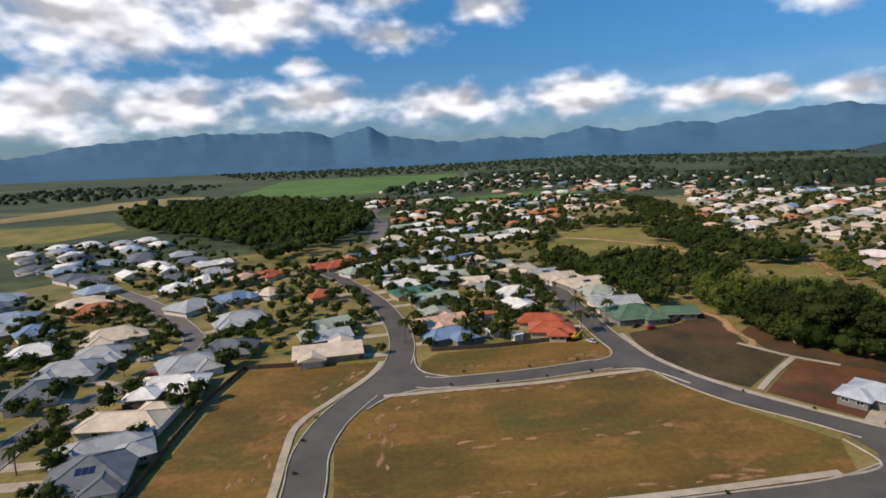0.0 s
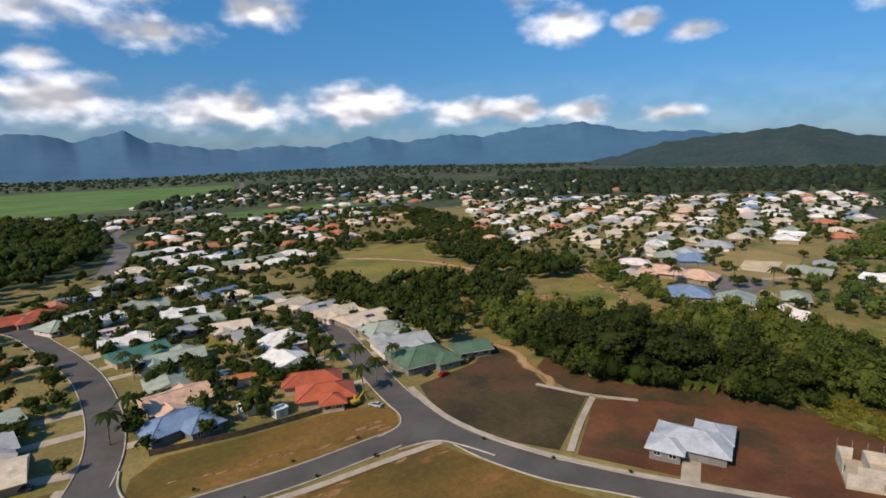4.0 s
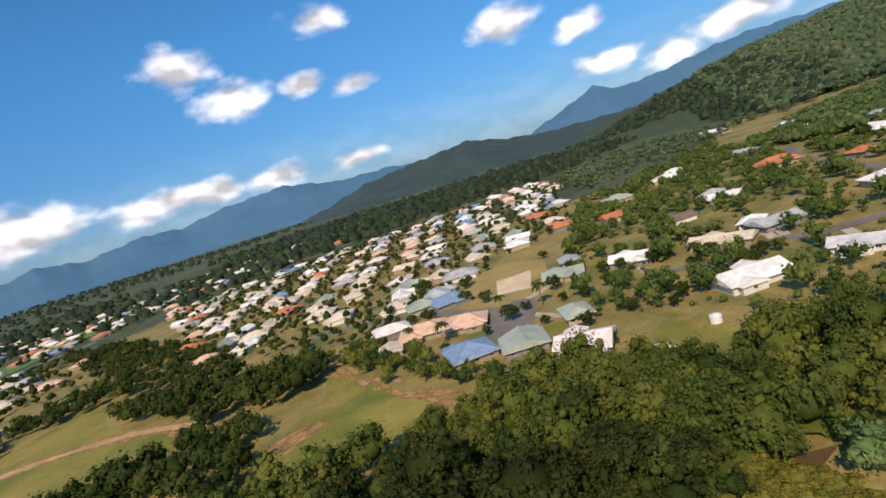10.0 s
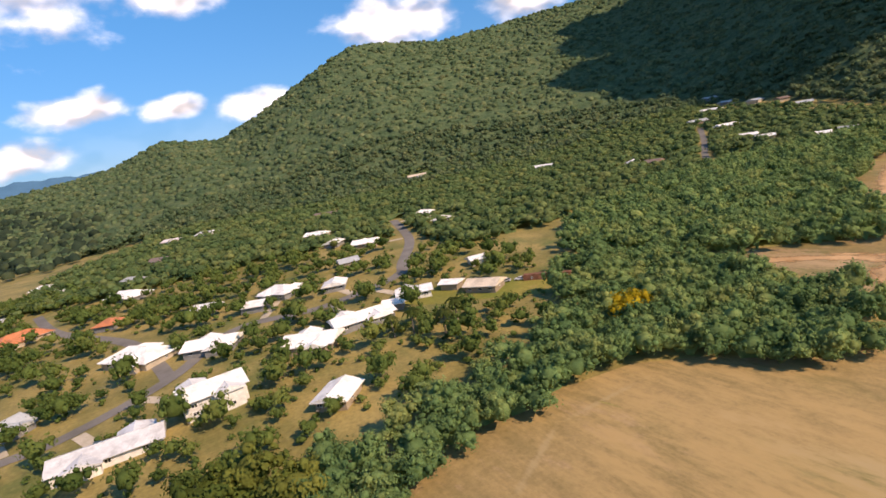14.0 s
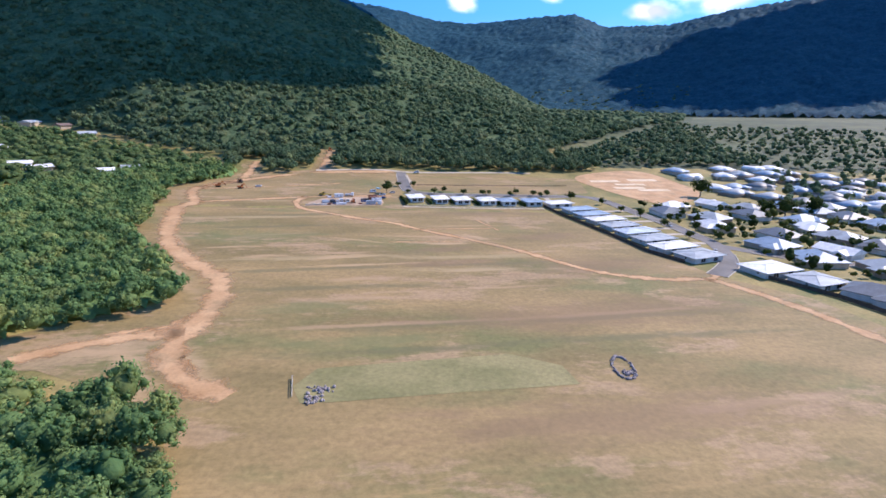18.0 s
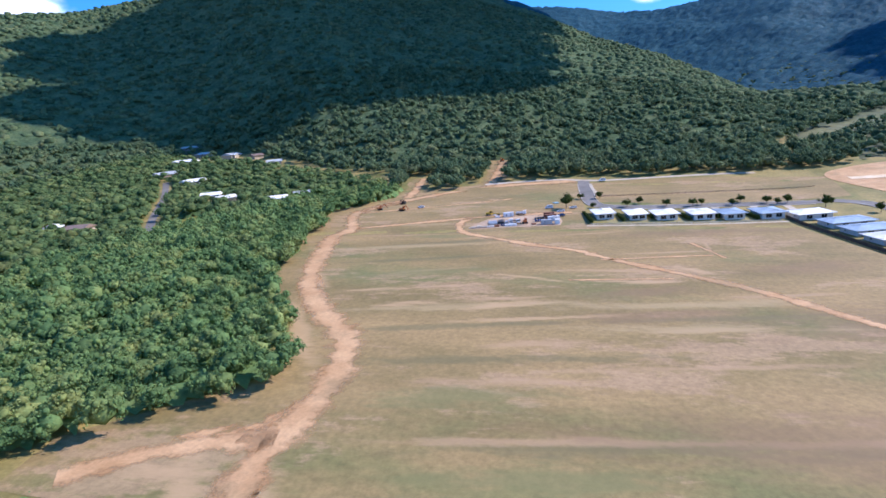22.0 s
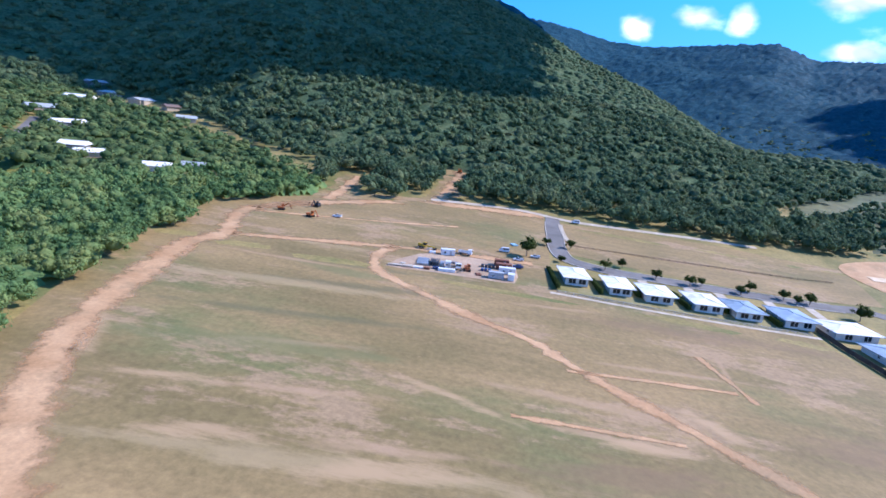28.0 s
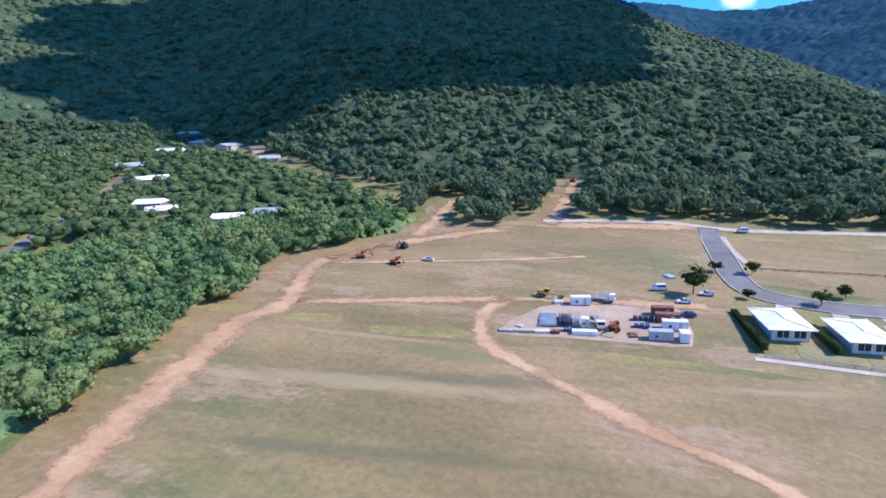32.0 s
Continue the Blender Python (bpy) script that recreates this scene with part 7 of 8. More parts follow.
fence([(-53, 84), (-53.4, 110), (-53, 132), (-50, 151.6), (-31, 151.2)], 1.8, M_FENCE, "dark timber paling fence beside a brown lot")
fence([(4, 156.6), (23, 156), (46, 158.3)], 1.8, M_FENCE, "dark timber back fence beside a vacant lot")
fence([(78, 166), (84, 166.5), (97, 177)], 1.6, M_FENCE, "dark timber fence beside a dark brown lot")
fence([(21, -262), (14.9, -223), (10.4, -196), (7.6, -172), (0.8, -157)], 1.8, M_FENCE, "long dark fence between houses and paddock")
fence([(-16, -140), (-26, -118), (-32, -90), (-33, -50)], 1.8, M_FENCE, "dark fence between houses and paddock")
fence([(96, -256.6), (60, -256), (24, -257.6)], 1.1, M_PALEFENCE, "pale open rail fence along new house yards", 2.4, True)
track("footpath_front", [(98, -255.6), (60, -255), (22, -256.8)], 1.5, "pale concrete path in front of new houses", M_PATH, 0.12, 0.0, "footpath")
for x in (84, 72.5, 60.5, 48.3, 36):
    sheet("yard_lawn", [(x - 4.5, -264), (x - 4.5, -257.6), (x + 5.5, -258), (x + 5.5, -264.5)], M_MOWN, 0.07, "mown lawn in front of a new house", "lawn", smooth=False)
fence([(88, -311), (56, -313), (20, -316), (-14, -322)], 1.0, M_FENCE, "dark post and rail fence across the reserve", 3.0, True)


# ---------------------------------------------------------------- vehicles
def loft(name, sections, material, bevel=0.0):
    """A closed body from cross sections of equal size."""
    v = [tuple(p) for s in sections for p in s]
    n = len(sections[0])
    f = [tuple(range(n))[::-1], tuple(range(len(v) - n, len(v)))]
    for k in range(len(sections) - 1):
        f += [(k * n + t, k * n + (t + 1) % n, (k + 1) * n + (t + 1) % n, (k + 1) * n + t) for t in range(n)]
    return poly_mesh(name, v, f, material)


def wheel_meshes(r, w):
    n = 12
    sec = [[(math.cos(t * 6.2832 / n) * q, y, math.sin(t * 6.2832 / n) * q) for t in range(n)] for q, y in ((r * 0.85, -w / 2), (r, -w * 0.35), (r, w * 0.35), (r * 0.85, w / 2))]
    hub = [[(math.cos(t * 6.2832 / n) * q, y, math.sin(t * 6.2832 / n) * q) for t in range(n)] for q, y in ((r * 0.5, -w / 2 - 0.02), (r * 0.55, 0), (r * 0.5, w / 2 + 0.02))]
    return loft("tyre", sec, M_TYRE), loft("rim", hub, M_HUB)


WHEEL = wheel_meshes(0.34, 0.24)
BIGWHEEL = wheel_meshes(0.62, 0.42)


def add_wheels(ob, spots, z, pair=None):
    for x, y in spots:
        w = part("wheel", (pair or WHEEL)[0], ob)
        w.matrix_local = pose(x, y, z)
        part("rim", (pair or WHEEL)[1], w)


def ring(x, w, z0, z1, taper=0.0):
    return [(x, -w, z0), (x, w, z0), (x, w - taper, z1), (x, -w + taper, z1)]


def car(x, y, turn, paint, kind="car", label=""):
    ob = tagged(new(kind), label or f"{paint} {kind} with dark windows parked", kind, "parked vehicles")
    m = PAINTS[paint]
    if kind == "van":
        part("body", loft("body", [ring(-2.3, 0.85, 0.4, 1.9, 0.1), ring(-2.1, 0.92, 0.3, 2.1, 0.12), ring(1.0, 0.92, 0.3, 2.1, 0.12), ring(1.7, 0.9, 0.3, 1.25, 0.06), ring(2.3, 0.82, 0.4, 0.95, 0.05)], m), ob)
        part("windscreen", loft("windscreen", [ring(0.95, 0.84, 1.35, 2.0, 0.08), ring(1.68, 0.82, 1.22, 1.3, 0.02)], M_GLASS), ob)
        part("side_glass", loft("side_glass", [ring(-1.9, 0.9, 1.3, 1.8, 0.03), ring(0.8, 0.9, 1.3, 1.8, 0.03)], M_GLASS), ob)
    else:
        tail = 0.95 if kind == "ute" else 1.0
        part("body", loft("body", [ring(-2.25, 0.78, 0.4, tail - 0.15, 0.05), ring(-2.05, 0.88, 0.28, tail, 0.06), ring(0.9, 0.9, 0.28, 0.98, 0.06), ring(1.9, 0.86, 0.3, 0.86, 0.06), ring(2.25, 0.74, 0.4, 0.7, 0.05)], m), ob)
        back = -0.5 if kind == "ute" else -1.7
        part("cabin", loft("cabin", [ring(back, 0.78, 0.96, 1.0, 0.02), ring(back + 0.45, 0.76, 0.96, 1.44, 0.14), ring(0.35, 0.76, 0.96, 1.46, 0.14), ring(1.05, 0.74, 0.96, 1.0, 0.02)], M_GLASS), ob)
        part("cabin_roof", loft("cabin_roof", [ring(back + 0.42, 0.64, 1.42, 1.49, 0.06), ring(0.36, 0.64, 1.43, 1.5, 0.06)], m), ob)
        if kind == "ute":
            part("tray", box_mesh("tray", -2.2, -0.6, -0.85, 0.85, 0.96, 1.2, M_STEEL, 0.03), ob, "grey metal tray")
    for s in (-1, 1):
        part("headlight", box_mesh("headlight", 2.16, 2.27, s * 0.62 - 0.14, s * 0.62 + 0.14, 0.55, 0.68, M_FRAME), ob)
    add_wheels(ob, [(-1.35, -0.78), (-1.35, 0.78), (1.4, -0.78), (1.4, 0.78)], 0.34)
    ob.matrix_world = pose(x, y, gz(x, y) + 0.14, 0, 0, turn) @ Matrix.Scale(UNIT, 4)


for row in ((113, -288.3, 10, "white", "van"), (102, -287.6, 5, "white", "ute"), (107.8, -281, 8, "white", "ute"), (107.8, -273, 2, "blue", "car"), (177, -296.5, 0, "white", "ute"), (83, -350, 5, "white", "van"),
            (74.2, 162.2, 20, "red", "car"), (70.6, 165.2, 30, "dark", "car"), (52.2, 154.2, 130, "silver", "car"), (48.8, 162.6, 10, "silver", "car"), (30, 266, 20, "white", "van"), (15.3, 183.5, 20, "white", "car"),
            (-78.8, 144.3, 60, "white", "car"), (-83.5, 164, 20, "white", "car"), (-64, 172, 10, "silver", "car"), (-76, 151, 55, "red", "car"), (-17, 154.5, 170, "dark", "car"), (244, -39, 40, "silver", "car"),
            (241, -42.5, 40, "white", "car"), (-20, -170, 60, "white", "car"), (-26, -215, 92, "silver", "car"), (61.5, 246, 70, "white", "car"), (-88, 128, 75, "dark", "car")):
    car(*row)


def excavator(x, y, turn, paint, label):
    ob = tagged(new("excavator"), label, "excavator", "earthmoving machines")
    m = PAINTS[paint]
    for s in (-1, 1):
        part("crawler", loft("crawler", [[(a, s * 1.1 + b * 0.3, z) for a, z in ((-1.7, 0.2), (-1.4, 0.0), (1.4, 0.0), (1.7, 0.2), (1.7, 0.6), (1.4, 0.8), (-1.4, 0.8), (-1.7, 0.6))] for b in (-1, 1)], M_TYRE), ob, "black crawler track")
    part("platform", box_mesh("platform", -1.7, 1.1, -1.1, 1.1, 0.85, 1.7, m, 0.08), ob)
    part("cab", box_mesh("cab", 0.0, 1.2, 0.1, 1.1, 1.7, 2.9, m, 0.1), ob)
    part("cab_glass", box_mesh("cab_glass", 0.12, 1.23, 0.2, 1.13, 2.1, 2.75, M_GLASS, 0.03), ob)
    part("boom", bar_mesh("boom", (0.8, -0.3, 1.5), (3.2, -0.3, 3.6), 0.35, 0.5, m), ob)
    part("stick", bar_mesh("stick", (3.1, -0.3, 3.7), (4.6, -0.3, 1.5), 0.28, 0.36, m), ob)
    part("bucket", loft("bucket", [[(4.3, b, 1.5), (4.9, b, 1.6), (5.0, b, 0.9), (4.5, b, 0.7)] for b in (-0.8, 0.2)], M_RUST), ob)
    part("counterweight", box_mesh("counterweight", -2.1, -1.65, -1.05, 1.05, 0.95, 1.8, m, 0.1), ob)
    ob.matrix_world = pose(x, y, gz(x, y) + 0.05, 0, 0, turn) @ Matrix.Scale(UNIT, 4)


for row in ((198, -294, 200, "orange", "rust-orange excavator on the earth track"), (188.8, -306.7, 80, "dark", "dark excavator beside the earth track"), (185.4, -291.2, 160, "orange", "rust-orange excavator with a mound"), (123.4, -261.8, 100, "orange", "orange excavator in the site yard"),
            (144, -413, 80, "orange", "orange machine on the firebreak"), (48.3, 157.6, 20, "yellow", "small yellow digger in a yard")):
    excavator(*row)


def grader(x, y, turn):
    ob = tagged(new("grader"), "yellow road grader parked by the dirt track", "grader", "earthmoving machines")
    m = PAINTS["yellow"]
    part("engine", box_mesh("engine", -3.6, -1.2, -0.7, 0.7, 0.9, 2.2, m, 0.1), ob)
    part("cab", box_mesh("cab", -1.2, 0.2, -0.75, 0.75, 1.0, 3.1, m, 0.08), ob)
    part("cab_glass", box_mesh("cab_glass", -1.05, 0.24, -0.78, 0.78, 1.9, 2.9, M_GLASS, 0.03), ob)
    part("frame", bar_mesh("frame", (0.1, 0, 1.6), (4.2, 0, 1.3), 0.4, 0.45, m), ob)
    part("blade", bar_mesh("blade", (1.2, -1.7, 0.5), (2.2, 1.7, 0.5), 0.12, 0.6, M_STEEL), ob)
    add_wheels(ob, [(-3.0, -0.95), (-3.0, 0.95), (-1.6, -0.95), (-1.6, 0.95), (4.1, -0.95), (4.1, 0.95)], 0.62, BIGWHEEL)
    ob.matrix_world = pose(x, y, gz(x, y) + 0.05, 0, 0, turn) @ Matrix.Scale(UNIT, 4)


grader(139, -276.4, 165)


# ---------------------------------------------------------------- the site yard
sheet("yard_gravel", [(147, -254), (140, -270), (131, -274), (115, -277.5), (109, -277), (108.4, -258), (118, -256.5), (134, -254.6)], surface("yard_gravel", (0.33, 0.235, 0.15), (0.46, 0.335, 0.225), scale=0.15, fine=1.5, grain=0.25, third=(0.36, 0.24, 0.15), patch_scale=0.1), 0.09,
      "bare gravel and earth of a works yard", "yard", ragged=0.4)


def container(x, y, turn, paint, lx=6.0, label=""):
    ob = tagged(new("site_cabin"), label or f"{paint} steel site cabin in the works yard", "cabin", "site cabins")
    m = PAINTS[paint] if paint in PAINTS else M_RUST
    v, f, n = [], [], int(lx / 0.3)
    prof = [(-lx / 2 + lx * k / (2 * n), 1.2 - (0.05 if k % 4 in (1, 2) else 0.0)) for k in range(2 * n + 1)]
    loop = prof + [(px, -py) for px, py in reversed(prof)]
    k = len(loop)
    v = [(px, py, 0.12) for px, py in loop] + [(px, py, 2.5) for px, py in loop]
    f = [(i, (i + 1) % k, k + (i + 1) % k, k + i) for i in range(k)] + [tuple(range(k))[::-1]]
    part("shell", poly_mesh("shell", v, f, m), ob)
    part("lid", box_mesh("lid", -lx / 2 - 0.04, lx / 2 + 0.04, -1.24, 1.24, 2.48, 2.6, m, 0.02), ob)
    part("door", box_mesh("door", -0.45 - lx * 0.2, 0.45 - lx * 0.2, 1.2, 1.25, 0.15, 2.15, M_STEEL), ob)
    add_window(ob, lx * 0.2, 1.22, 1.0, 180, 1.2, 1.2)
    for s in (-1, 1):
        part("skid", box_mesh("skid", -lx / 2, lx / 2, s * 0.9 - 0.1, s * 0.9 + 0.1, 0.0, 0.13, M_STEEL), ob)
    ob.matrix_world = pose(x, y, gz(x, y) + 0.06, 0, 0, turn) @ Matrix.Scale(UNIT, 4)


for row in ((114.3, -259.6, 4, "silver", 6.0, "pale grey site cabin in the works yard"), (109.8, -260.2, 92, "white", 3.4), (111.2, -265.4, 4, "white", 6.6, "long white container in the works yard"), (112.4, -269.0, 4, "rust", 6.4), (113.2, -272.6, 5, "rust", 6.0), (131.2, -274.2, 10, "white", 6.0), (129.4, -262, 5, "white", 2.2),
            (236, -46, 38, "rust", 12.0, "long rust-red shipping container on a lawn"), (229, -51, 38, "rust", 6.0, "rust-red shipping container on a lawn")):
    container(*row)


def truck(x, y, turn):
    ob = tagged(new("truck"), "white tray truck in the works yard", "truck", "parked vehicles")
    m = PAINTS["white"]
    part("cab", box_mesh("cab", 1.2, 2.9, -1.1, 1.1, 0.7, 2.6, m, 0.12), ob)
    part("windscreen", box_mesh("windscreen", 2.2, 2.93, -1.0, 1.0, 1.6, 2.4, M_GLASS, 0.03), ob)
    part("tray", box_mesh("tray", -3.2, 1.1, -1.15, 1.15, 0.95, 1.25, M_STEEL, 0.03), ob)
    for s in (-1, 1):
        part("side_board", box_mesh("side_board", -3.2, 1.1, s * 1.15 - 0.03, s * 1.15 + 0.03, 1.25, 1.7, m), ob)
    part("chassis", box_mesh("chassis", -3.1, 2.7, -0.45, 0.45, 0.55, 0.95, M_TYRE), ob)
    add_wheels(ob, [(-2.2, -0.95), (-2.2, 0.95), (2.0, -0.95), (2.0, 0.95)], 0.5, wheel_meshes(0.5, 0.3))
    ob.matrix_world = pose(x, y, gz(x, y) + 0.08, 0, 0, turn) @ Matrix.Scale(UNIT, 4)


truck(126.3, -262.5, 98)
truck(125.6, -277.4, 172)


def stack(x, y, turn, n, lx, wy, hz, material, name, label):
    """Pieces laid side by side, each a part."""
    ob = tagged(new(name), label, "materials", "stacked site materials")
    me = box_mesh("piece", -lx / 2, lx / 2, -wy / 2, wy / 2, 0, hz, material, min(wy, hz) * 0.12)
    for k in range(n):
        o = part("piece", me, ob)
        o.matrix_local = pose(rnd.uniform(-0.15, 0.15), (k - n / 2) * wy * 1.25, 0, 0, 0, rnd.uniform(-4, 4))
    ob.matrix_world = pose(x, y, gz(x, y) + 0.1, 0, 0, turn)


for row in ((137.4, -262.6, 5, 8, 3.6, 0.75, 0.5, M_STEEL, "panel_stack", "stack of grey steel formwork panels"), (133.6, -263, 96, 7, 5.0, 0.30, 1.1, M_RACK, "frame_row", "row of dark steel frames"), (131.2, -263.4, 96, 4, 4.0, 0.30, 0.8, M_STEEL, "pipe_stack", "row of grey pipes on the gravel"), (132.4, -258.6, 92, 3, 1.2, 0.5, 0.7, PAINTS["blue"], "pallet_row", "row of blue wrapped pallets"),
            (144.6, -255.4, 100, 8, 1.5, 0.4, 0.4, M_KERB, "barrier_row", "row of pale concrete barriers"), (141.0, -256.0, 100, 7, 1.5, 0.4, 0.5, M_KERB, "barrier_row", "row of pale concrete barriers"), (137.6, -256.6, 100, 6, 1.3, 0.4, 0.5, PAINTS["white"], "barrier_row", "row of white plastic barriers"), (142.6, -258.2, 60, 3, 1.2, 0.4, 0.3, M_KERB, "barrier_row", "loose pale concrete pieces"),
            (129.2, -257.0, 8, 1, 5.2, 1.6, 0.9, PAINTS["white"], "low_tank", "low white steel tank in the works yard"), (134.8, -257, 92, 3, 1.3, 0.5, 0.7, M_RUST, "scrap_row", "rusty steel pieces in the yard"), (136.2, -273.2, 10, 2, 2.0, 0.6, 0.6, PAINTS["white"], "crate_row", "white crates beside the earth track"), (116.8, -268.5, 95, 4, 1.3, 0.9, 0.9, M_RACK, "bin_row", "dark steel bins beside the cabins"), (117.2, -264.6, 95, 3, 1.3, 0.9, 0.8, PAINTS["blue"], "bin_row", "blue bins beside the cabins"),
            (127.6, -266.5, 60, 3, 1.4, 0.5, 0.5, M_ROCK, "block_row", "grey concrete blocks in the yard"), (119.6, -259.4, 20, 3, 1.6, 0.6, 0.4, M_RUST, "scrap_row", "rusty plates in the yard"), (109.5, -299, 30, 4, 2.0, 0.6, 0.4, M_TARP, "sheet_row", "pale blue sheets lying on the grass")):
    stack(*row)


def rubble(cx, cy, spots, name, label):
    """Loose stones, each a part."""
    ob = tagged(new(name), label, "rubble", "rubble")
    ob.matrix_world = pose(cx, cy, gz(cx, cy))
    kinds = []
    for k in range(4):
        iv, it = ico()
        kinds.append(mesh_of("stone", iv * rng.uniform(0.6, 1.1, (len(iv), 1)) * (0.5, 0.42, 0.34), it, M_ROCK))
    for x, y in spots:
        o = part("stone", kinds[int(rng.integers(4))], ob)
        s = float(rng.uniform(0.5, 1.15))
        o.matrix_local = Matrix.LocRotScale((x, y, gz(cx + x, cy + y) - gz(cx, cy) + 0.15), Euler(rng.uniform(0, 6, 3)), (s, s, s))


ang = np.linspace(0, 6.28, 95)
rubble(62, -78.4, [(2.2 * math.cos(a) + 0.9 * math.sin(a) + rng.uniform(-0.25, 0.25), 5.0 * math.sin(a) + rng.uniform(-0.25, 0.25)) for a in ang] + [(rng.uniform(-1.3, 1.3), rng.uniform(1.0, 3.6)) for _ in range(30)], "stone_ring", "oval ring of dark rubble on the paddock")
rubble(125.3, -70.6, [(rng.normal(0, 1.0) + (0.6 if k % 2 else -0.4), rng.normal(0, 0.6) + (1.8 if k % 2 else -1.8)) for k in range(80)], "stone_heap", "two low heaps of grey rubble")
fence([(130.4, -77), (129.6, -70)], 0.9, M_PALEFENCE, "short pale broken fence on the paddock", 1.2, True)


# ---------------------------------------------------------------- yards and oddments near the crescent
def shed(x, y, turn, lx, ly, colour, label):
    ob = tagged(new("garden_shed"), label, "shed", "garden sheds")
    part("wall", box_mesh("wall", -lx / 2, lx / 2, -ly / 2, ly / 2, -0.2, 2.1, M_WALLS[1]), ob)
    part("roof", roof_mesh(0, 0, lx, ly, 2.1, 12, False, M_ROOF[colour], 0.2), ob)
    part("door", box_mesh("door", -0.5, 0.5, -ly / 2 - 0.05, -ly / 2, 0.0, 1.9, M_STEEL), ob)
    ob.matrix_world = pose(x, y, gz(x, y) + 0.1, 0, 0, turn)


for row in ((24.2, 166.5, 15, 3.2, 3.6, "white", "small white shed in a back yard"), (31, 161.4, 20, 3.0, 2.4, "white", "small white shed by a back fence"), (25.5, 186, 10, 6.0, 4.2, "orange", "small outbuilding with an orange roof"), (18, 201, 10, 2.6, 2.4, "white", "small white shed in a back yard"),
            (27, 195.6, 10, 2.6, 2.2, "cream", "small cream shed in a back yard"), (-58, 108, 10, 2.6, 2.2, "grey", "small grey shed in a back yard")):
    shed(*row)
pool = sheet("pool_water", [(17, 195.2), (21.5, 194.8), (22.6, 198), (18.4, 199)], M_WATER, 0.14, "blue water of a small back yard pool", "water")


def tank(x, y, r, h, label):
    n = 20
    sec = [[(math.cos(t * 6.2832 / n) * q, math.sin(t * 6.2832 / n) * q, z) for t in range(n)] for q, z in ((r, 0), (r, h), (r * 0.92, h + 0.12), (r * 0.2, h + 0.5))]
    ob = tagged(new("water_tank", loft("water_tank", sec, PAINTS["white"])), label, "tank")
    ob.matrix_world = pose(x, y, gz(x, y))


tank(200.4, 113.4, 1.5, 1.9, "round white water tank on a lawn")


def unfinished(x, y, turn):
    ob = tagged(new("unfinished_house"), "half-built house of pale block walls on a slab", "house")
    block = surface("concrete_block", (0.42, 0.37, 0.31), (0.58, 0.53, 0.46), scale=0.6, fine=3.0, grain=0.15)
    part("slab", box_mesh("slab", -7, 7, -5, 5, -0.5, 0.2, M_PATH), ob)
    for x0, x1, y0, y1, h in ((-7, -3, -5, -4.8, 2.4), (-1.5, 3, -5, -4.8, 2.4), (4.5, 7, -5, -4.8, 2.4), (-7, -6.8, -5, 5, 2.4), (6.8, 7, -5, 1, 2.4), (-7, 0, 4.8, 5, 2.4), (2, 7, 4.8, 5, 2.4), (-2, -1.8, -4.8, 2, 2.4), (-1.8, 5, 1.8, 2, 2.4), (3, 3.2, -4.8, 1.8, 2.4)):
        part("block_wall", box_mesh("block_wall", x0, x1, y0, y1, 0.2, h, block), ob)
    for k in range(7):
        part("scaffold_pole", bar_mesh("scaffold_pole", (-7 + k * 2.3, -5.8, 0), (-7 + k * 2.3, -5.8, 3.4), 0.07, 0.07, M_STEEL), ob)
    ob.matrix_world = pose(x, y, gz(x, y) + 0.2, 0, 0, turn)


unfinished(119.5, 80.5, 128)
for k, (x, y) in enumerate(((8, 131.2), (20, 131), (33, 131.6), (45, 133), (-24.5, 96), (-25, 108), (-24, 118), (67, 128), (75, 115), (84, 104), (12, 138.4), (30, 139.5), (44, 141.4), (10, 78.2), (30, 78.6), (50, 79.2))):
    tree(x, y, 0.16, k % 6, "knee-high street sapling on a verge", "saplings")

# boundary fences between neighbouring yards
NEAR_HOMES = CRESCENT + CRESCENT_BACK + WEST_STREET + WEST_BACK
for i, a in enumerate(NEAR_HOMES):
    for b in NEAR_HOMES[i + 1:]:
        dx, dy = b[0] - a[0], b[1] - a[1]
        d = math.hypot(dx, dy)
        if not 10 < d < 19:
            continue
        mx, my, ux, uy = (a[0] + b[0]) / 2, (a[1] + b[1]) / 2, -dy / d, dx / d
        ends = [(mx + ux * k, my + uy * k) for k in (-7.5, 7.5)]
        if all(np.min(np.hypot(l[:, 0] - p, l[:, 1] - q)) > w / 2 + 1.5 for l, w, *_ in ROADS for p, q in ends + [(mx, my)]):
            fence(ends, 1.7, M_FENCE if (i % 3) else M_PALEFENCE, "timber boundary fence between two yards" if i % 3 else "pale metal boundary fence between two yards", 3.75)

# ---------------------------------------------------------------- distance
# distance haze is painted in as the base colour of these ranges
M_HAZE_BLUE = surface("far_blue_range", (0.050, 0.142, 0.235), (0.066, 0.166, 0.265), scale=0.003, fine=0.015, grain=0.08)
# hill green painted bluer and greyer for distance haze
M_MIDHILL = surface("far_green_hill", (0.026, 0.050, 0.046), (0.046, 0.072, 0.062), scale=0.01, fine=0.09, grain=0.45)


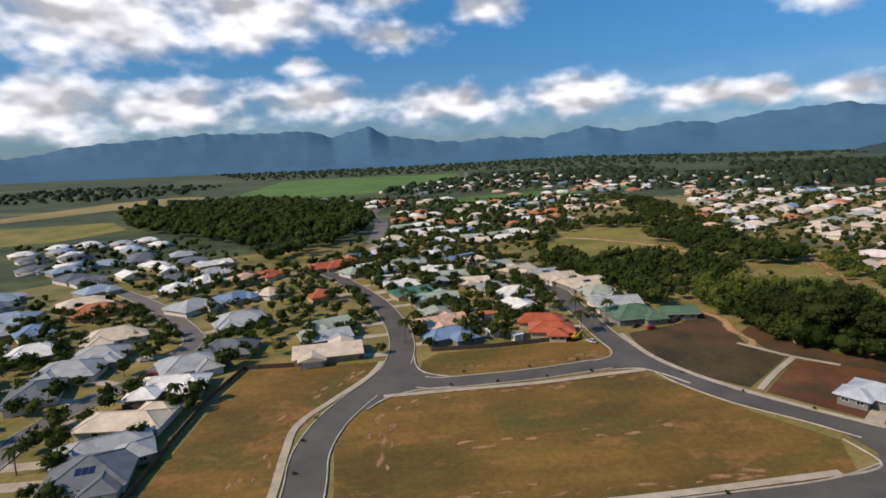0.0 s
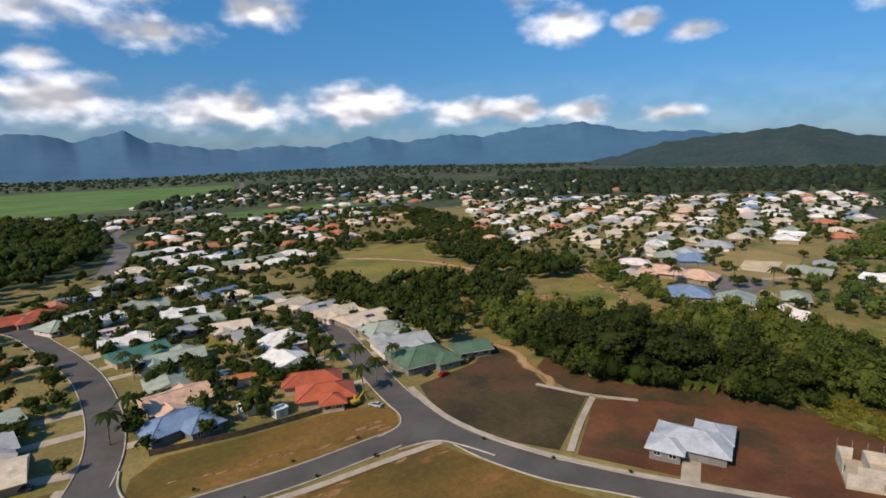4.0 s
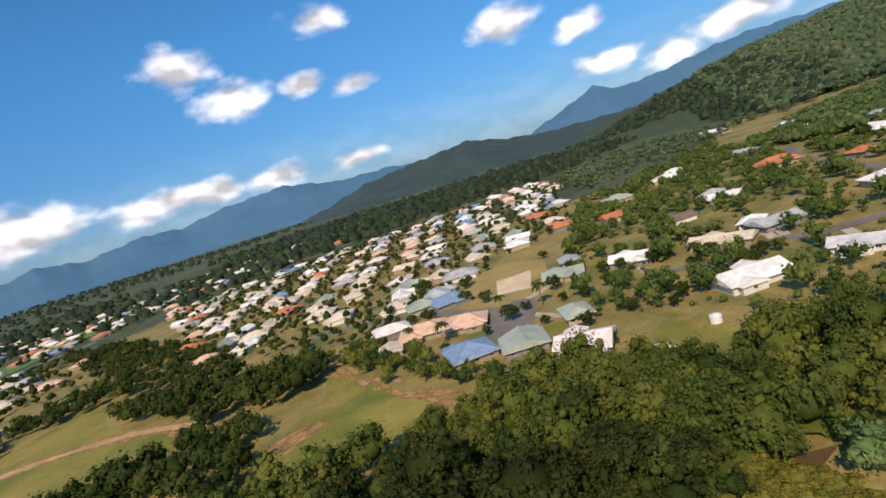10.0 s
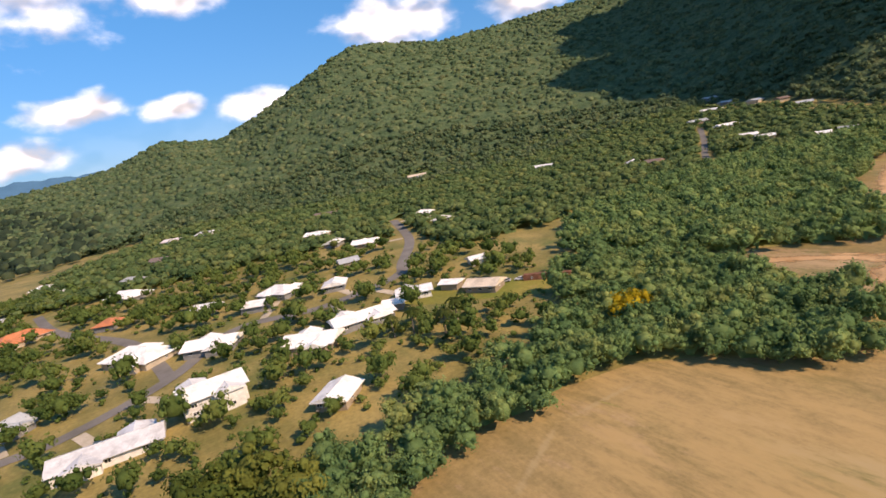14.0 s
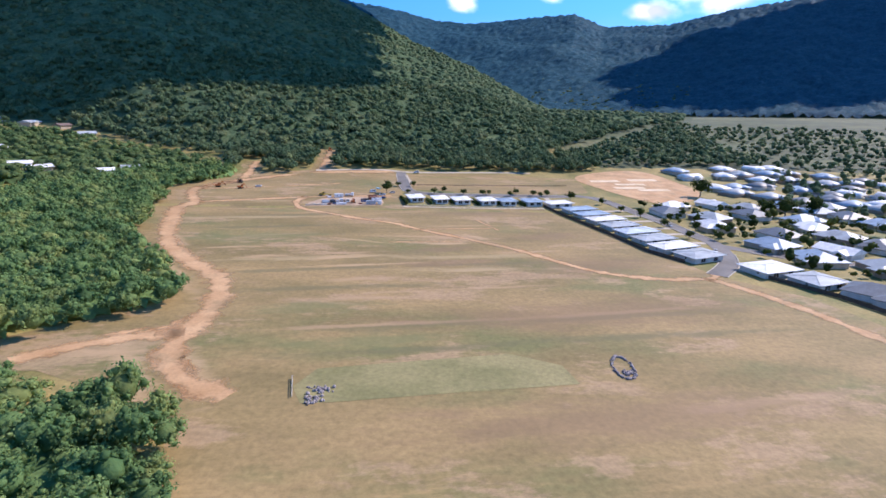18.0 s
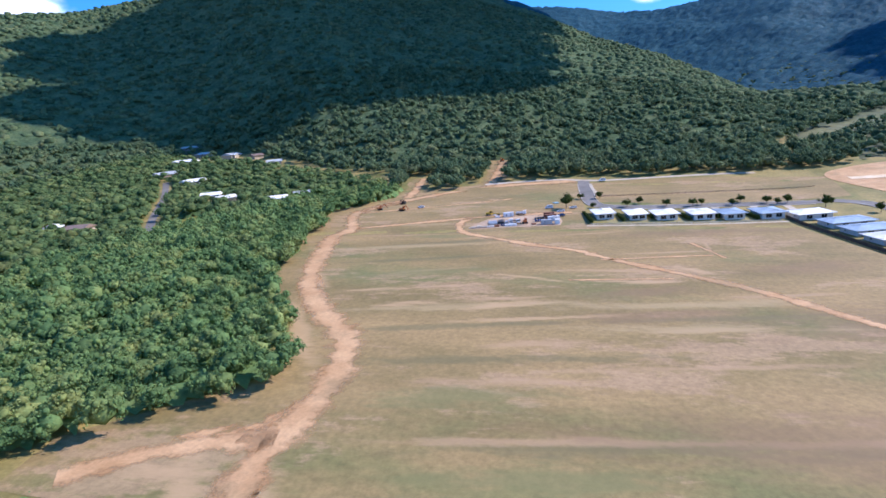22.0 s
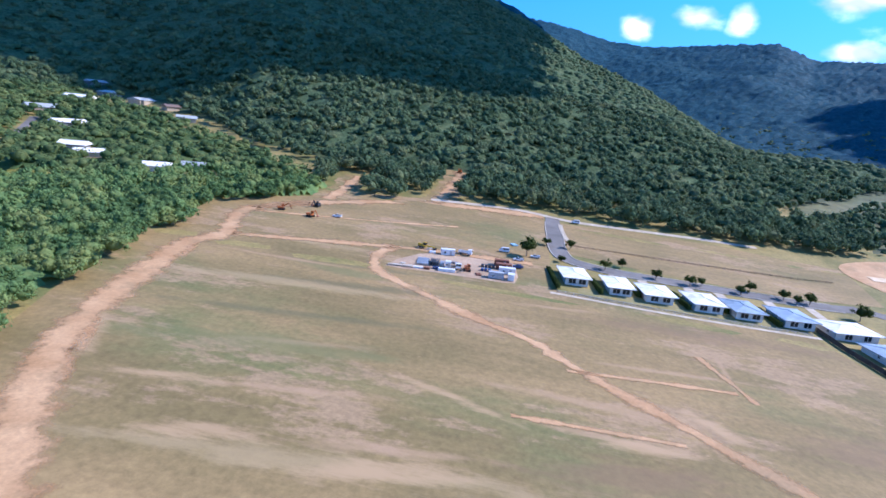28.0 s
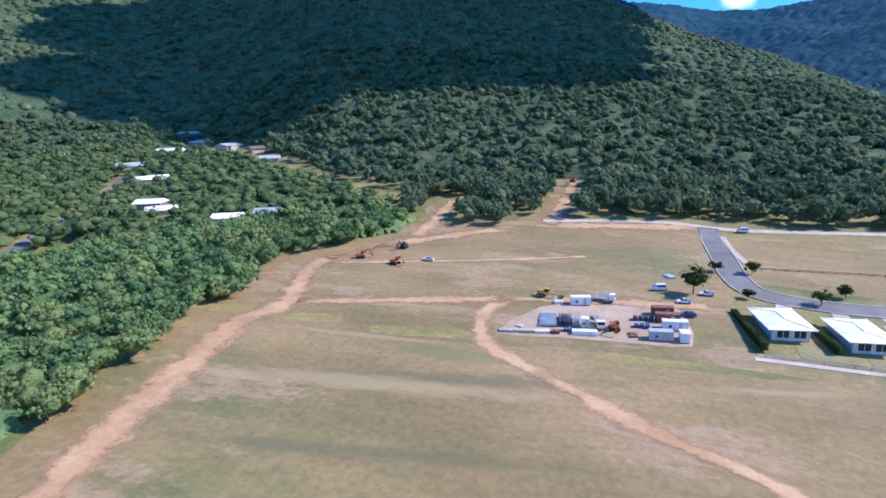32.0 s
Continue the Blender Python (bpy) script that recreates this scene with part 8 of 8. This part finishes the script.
def range_of_hills(name, prof, dist, depth, material, label):
    """A far ridge: bearing and height angle along it."""
    a = np.arange(prof[0][0], prof[-1][0] + 0.01, 0.3)
    pa, pe = np.array(prof, float).T
    base = np.interp(a, pa, pe)
    v, rows = [], 15
    for k in range(rows):
        u = k / (rows - 1)
        el = base + (0.06 * np.sin(a * 2.3) + 0.04 * np.sin(a * 5.1 + 1)) * u ** 4
        spur = np.sin(a * 0.55 + 2.2 * np.sin(a * 0.23) + 4 * u) + 0.5 * np.sin(a * 1.7 - 6 * u)
        r = dist - depth * (1 - u) + depth * 0.03 * spur * (1 - u) * u * 2
        z = -12 + (54 + dist * np.tan(np.radians(el)) + 12) * u ** 1.15 * (1 + 0.05 * spur * u * (1 - u))
        v.append(np.column_stack([60 + r * np.sin(np.radians(a)), 60 + r * np.cos(np.radians(a)), z]))
    n, i = len(a), np.arange(len(a) - 1)
    tris = []
    for k in range(rows - 1):
        p, q = k * n + i, (k + 1) * n + i
        tris += [np.stack([p, q + 1, q], 1), np.stack([p, p + 1, q + 1], 1)]
    return tagged(new(name, mesh_of(name, np.concatenate(v), np.concatenate(tris), material, True)), label, "mountains", kind="structure")


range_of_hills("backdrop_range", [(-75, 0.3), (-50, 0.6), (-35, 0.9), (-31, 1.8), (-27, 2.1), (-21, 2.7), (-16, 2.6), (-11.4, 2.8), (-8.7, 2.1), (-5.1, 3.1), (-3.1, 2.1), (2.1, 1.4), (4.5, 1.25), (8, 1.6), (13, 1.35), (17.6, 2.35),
                                  (21, 1.7), (26, 2.4), (29.4, 2.1), (33, 2.8), (39.3, 3.25), (44.7, 2.1), (50, 2.0), (56, 1.0), (66, 0.8)], 3700, 800, M_HAZE_BLUE, "hazy blue mountain range")
range_of_hills("backdrop_peak", [(62, -0.3), (64.6, 0.8), (68.4, 2.1), (71.9, 3.45), (74, 2.5), (77.8, 2.7), (82.6, 3.4), (85.3, 3.6), (90, 3.4), (100, 3.6), (115, 3)], 3550, 800, M_HAZE_BLUE, "hazy blue mountains with a pyramid peak")
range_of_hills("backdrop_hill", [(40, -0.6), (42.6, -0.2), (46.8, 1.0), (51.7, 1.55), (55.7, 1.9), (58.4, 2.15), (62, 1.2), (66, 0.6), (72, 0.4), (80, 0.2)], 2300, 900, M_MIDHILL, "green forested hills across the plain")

forest("town_trees", np.concatenate([scatter([(-25, 345), (60, 330), (115, 400), (240, 620), (120, 650), (-15, 600), (-20, 470)], 8.5, 0.6, KEEP_OFF, -0.6), scatter([(-45, 610), (-180, 690), (-170, 800), (60, 720), (60, 640)], 10, 0.6, KEEP_OFF, -0.6),
                                     scatter([(120, 700), (300, 800), (700, 1000), (620, 640), (520, 560), (330, 640)], 15, 0.6, KEEP_OFF, -0.6), scatter([(-30, 800), (60, 1150), (180, 1300), (330, 1200), (380, 900), (300, 800), (120, 760)], 18, 0.7, KEEP_OFF, -0.6)]),
       FARM, L_GARDEN, "dark trees between the houses of the plain", "trees", radius=(2.2, 4.6), tall=(0.8, 1.3))

# from the plan to metres
for ob in list(scene.objects):
    if ob.parent is None and ob.type in {"MESH", "EMPTY"}:
        ob.matrix_basis = Matrix.Scale(GROW, 4) @ ob.matrix_basis
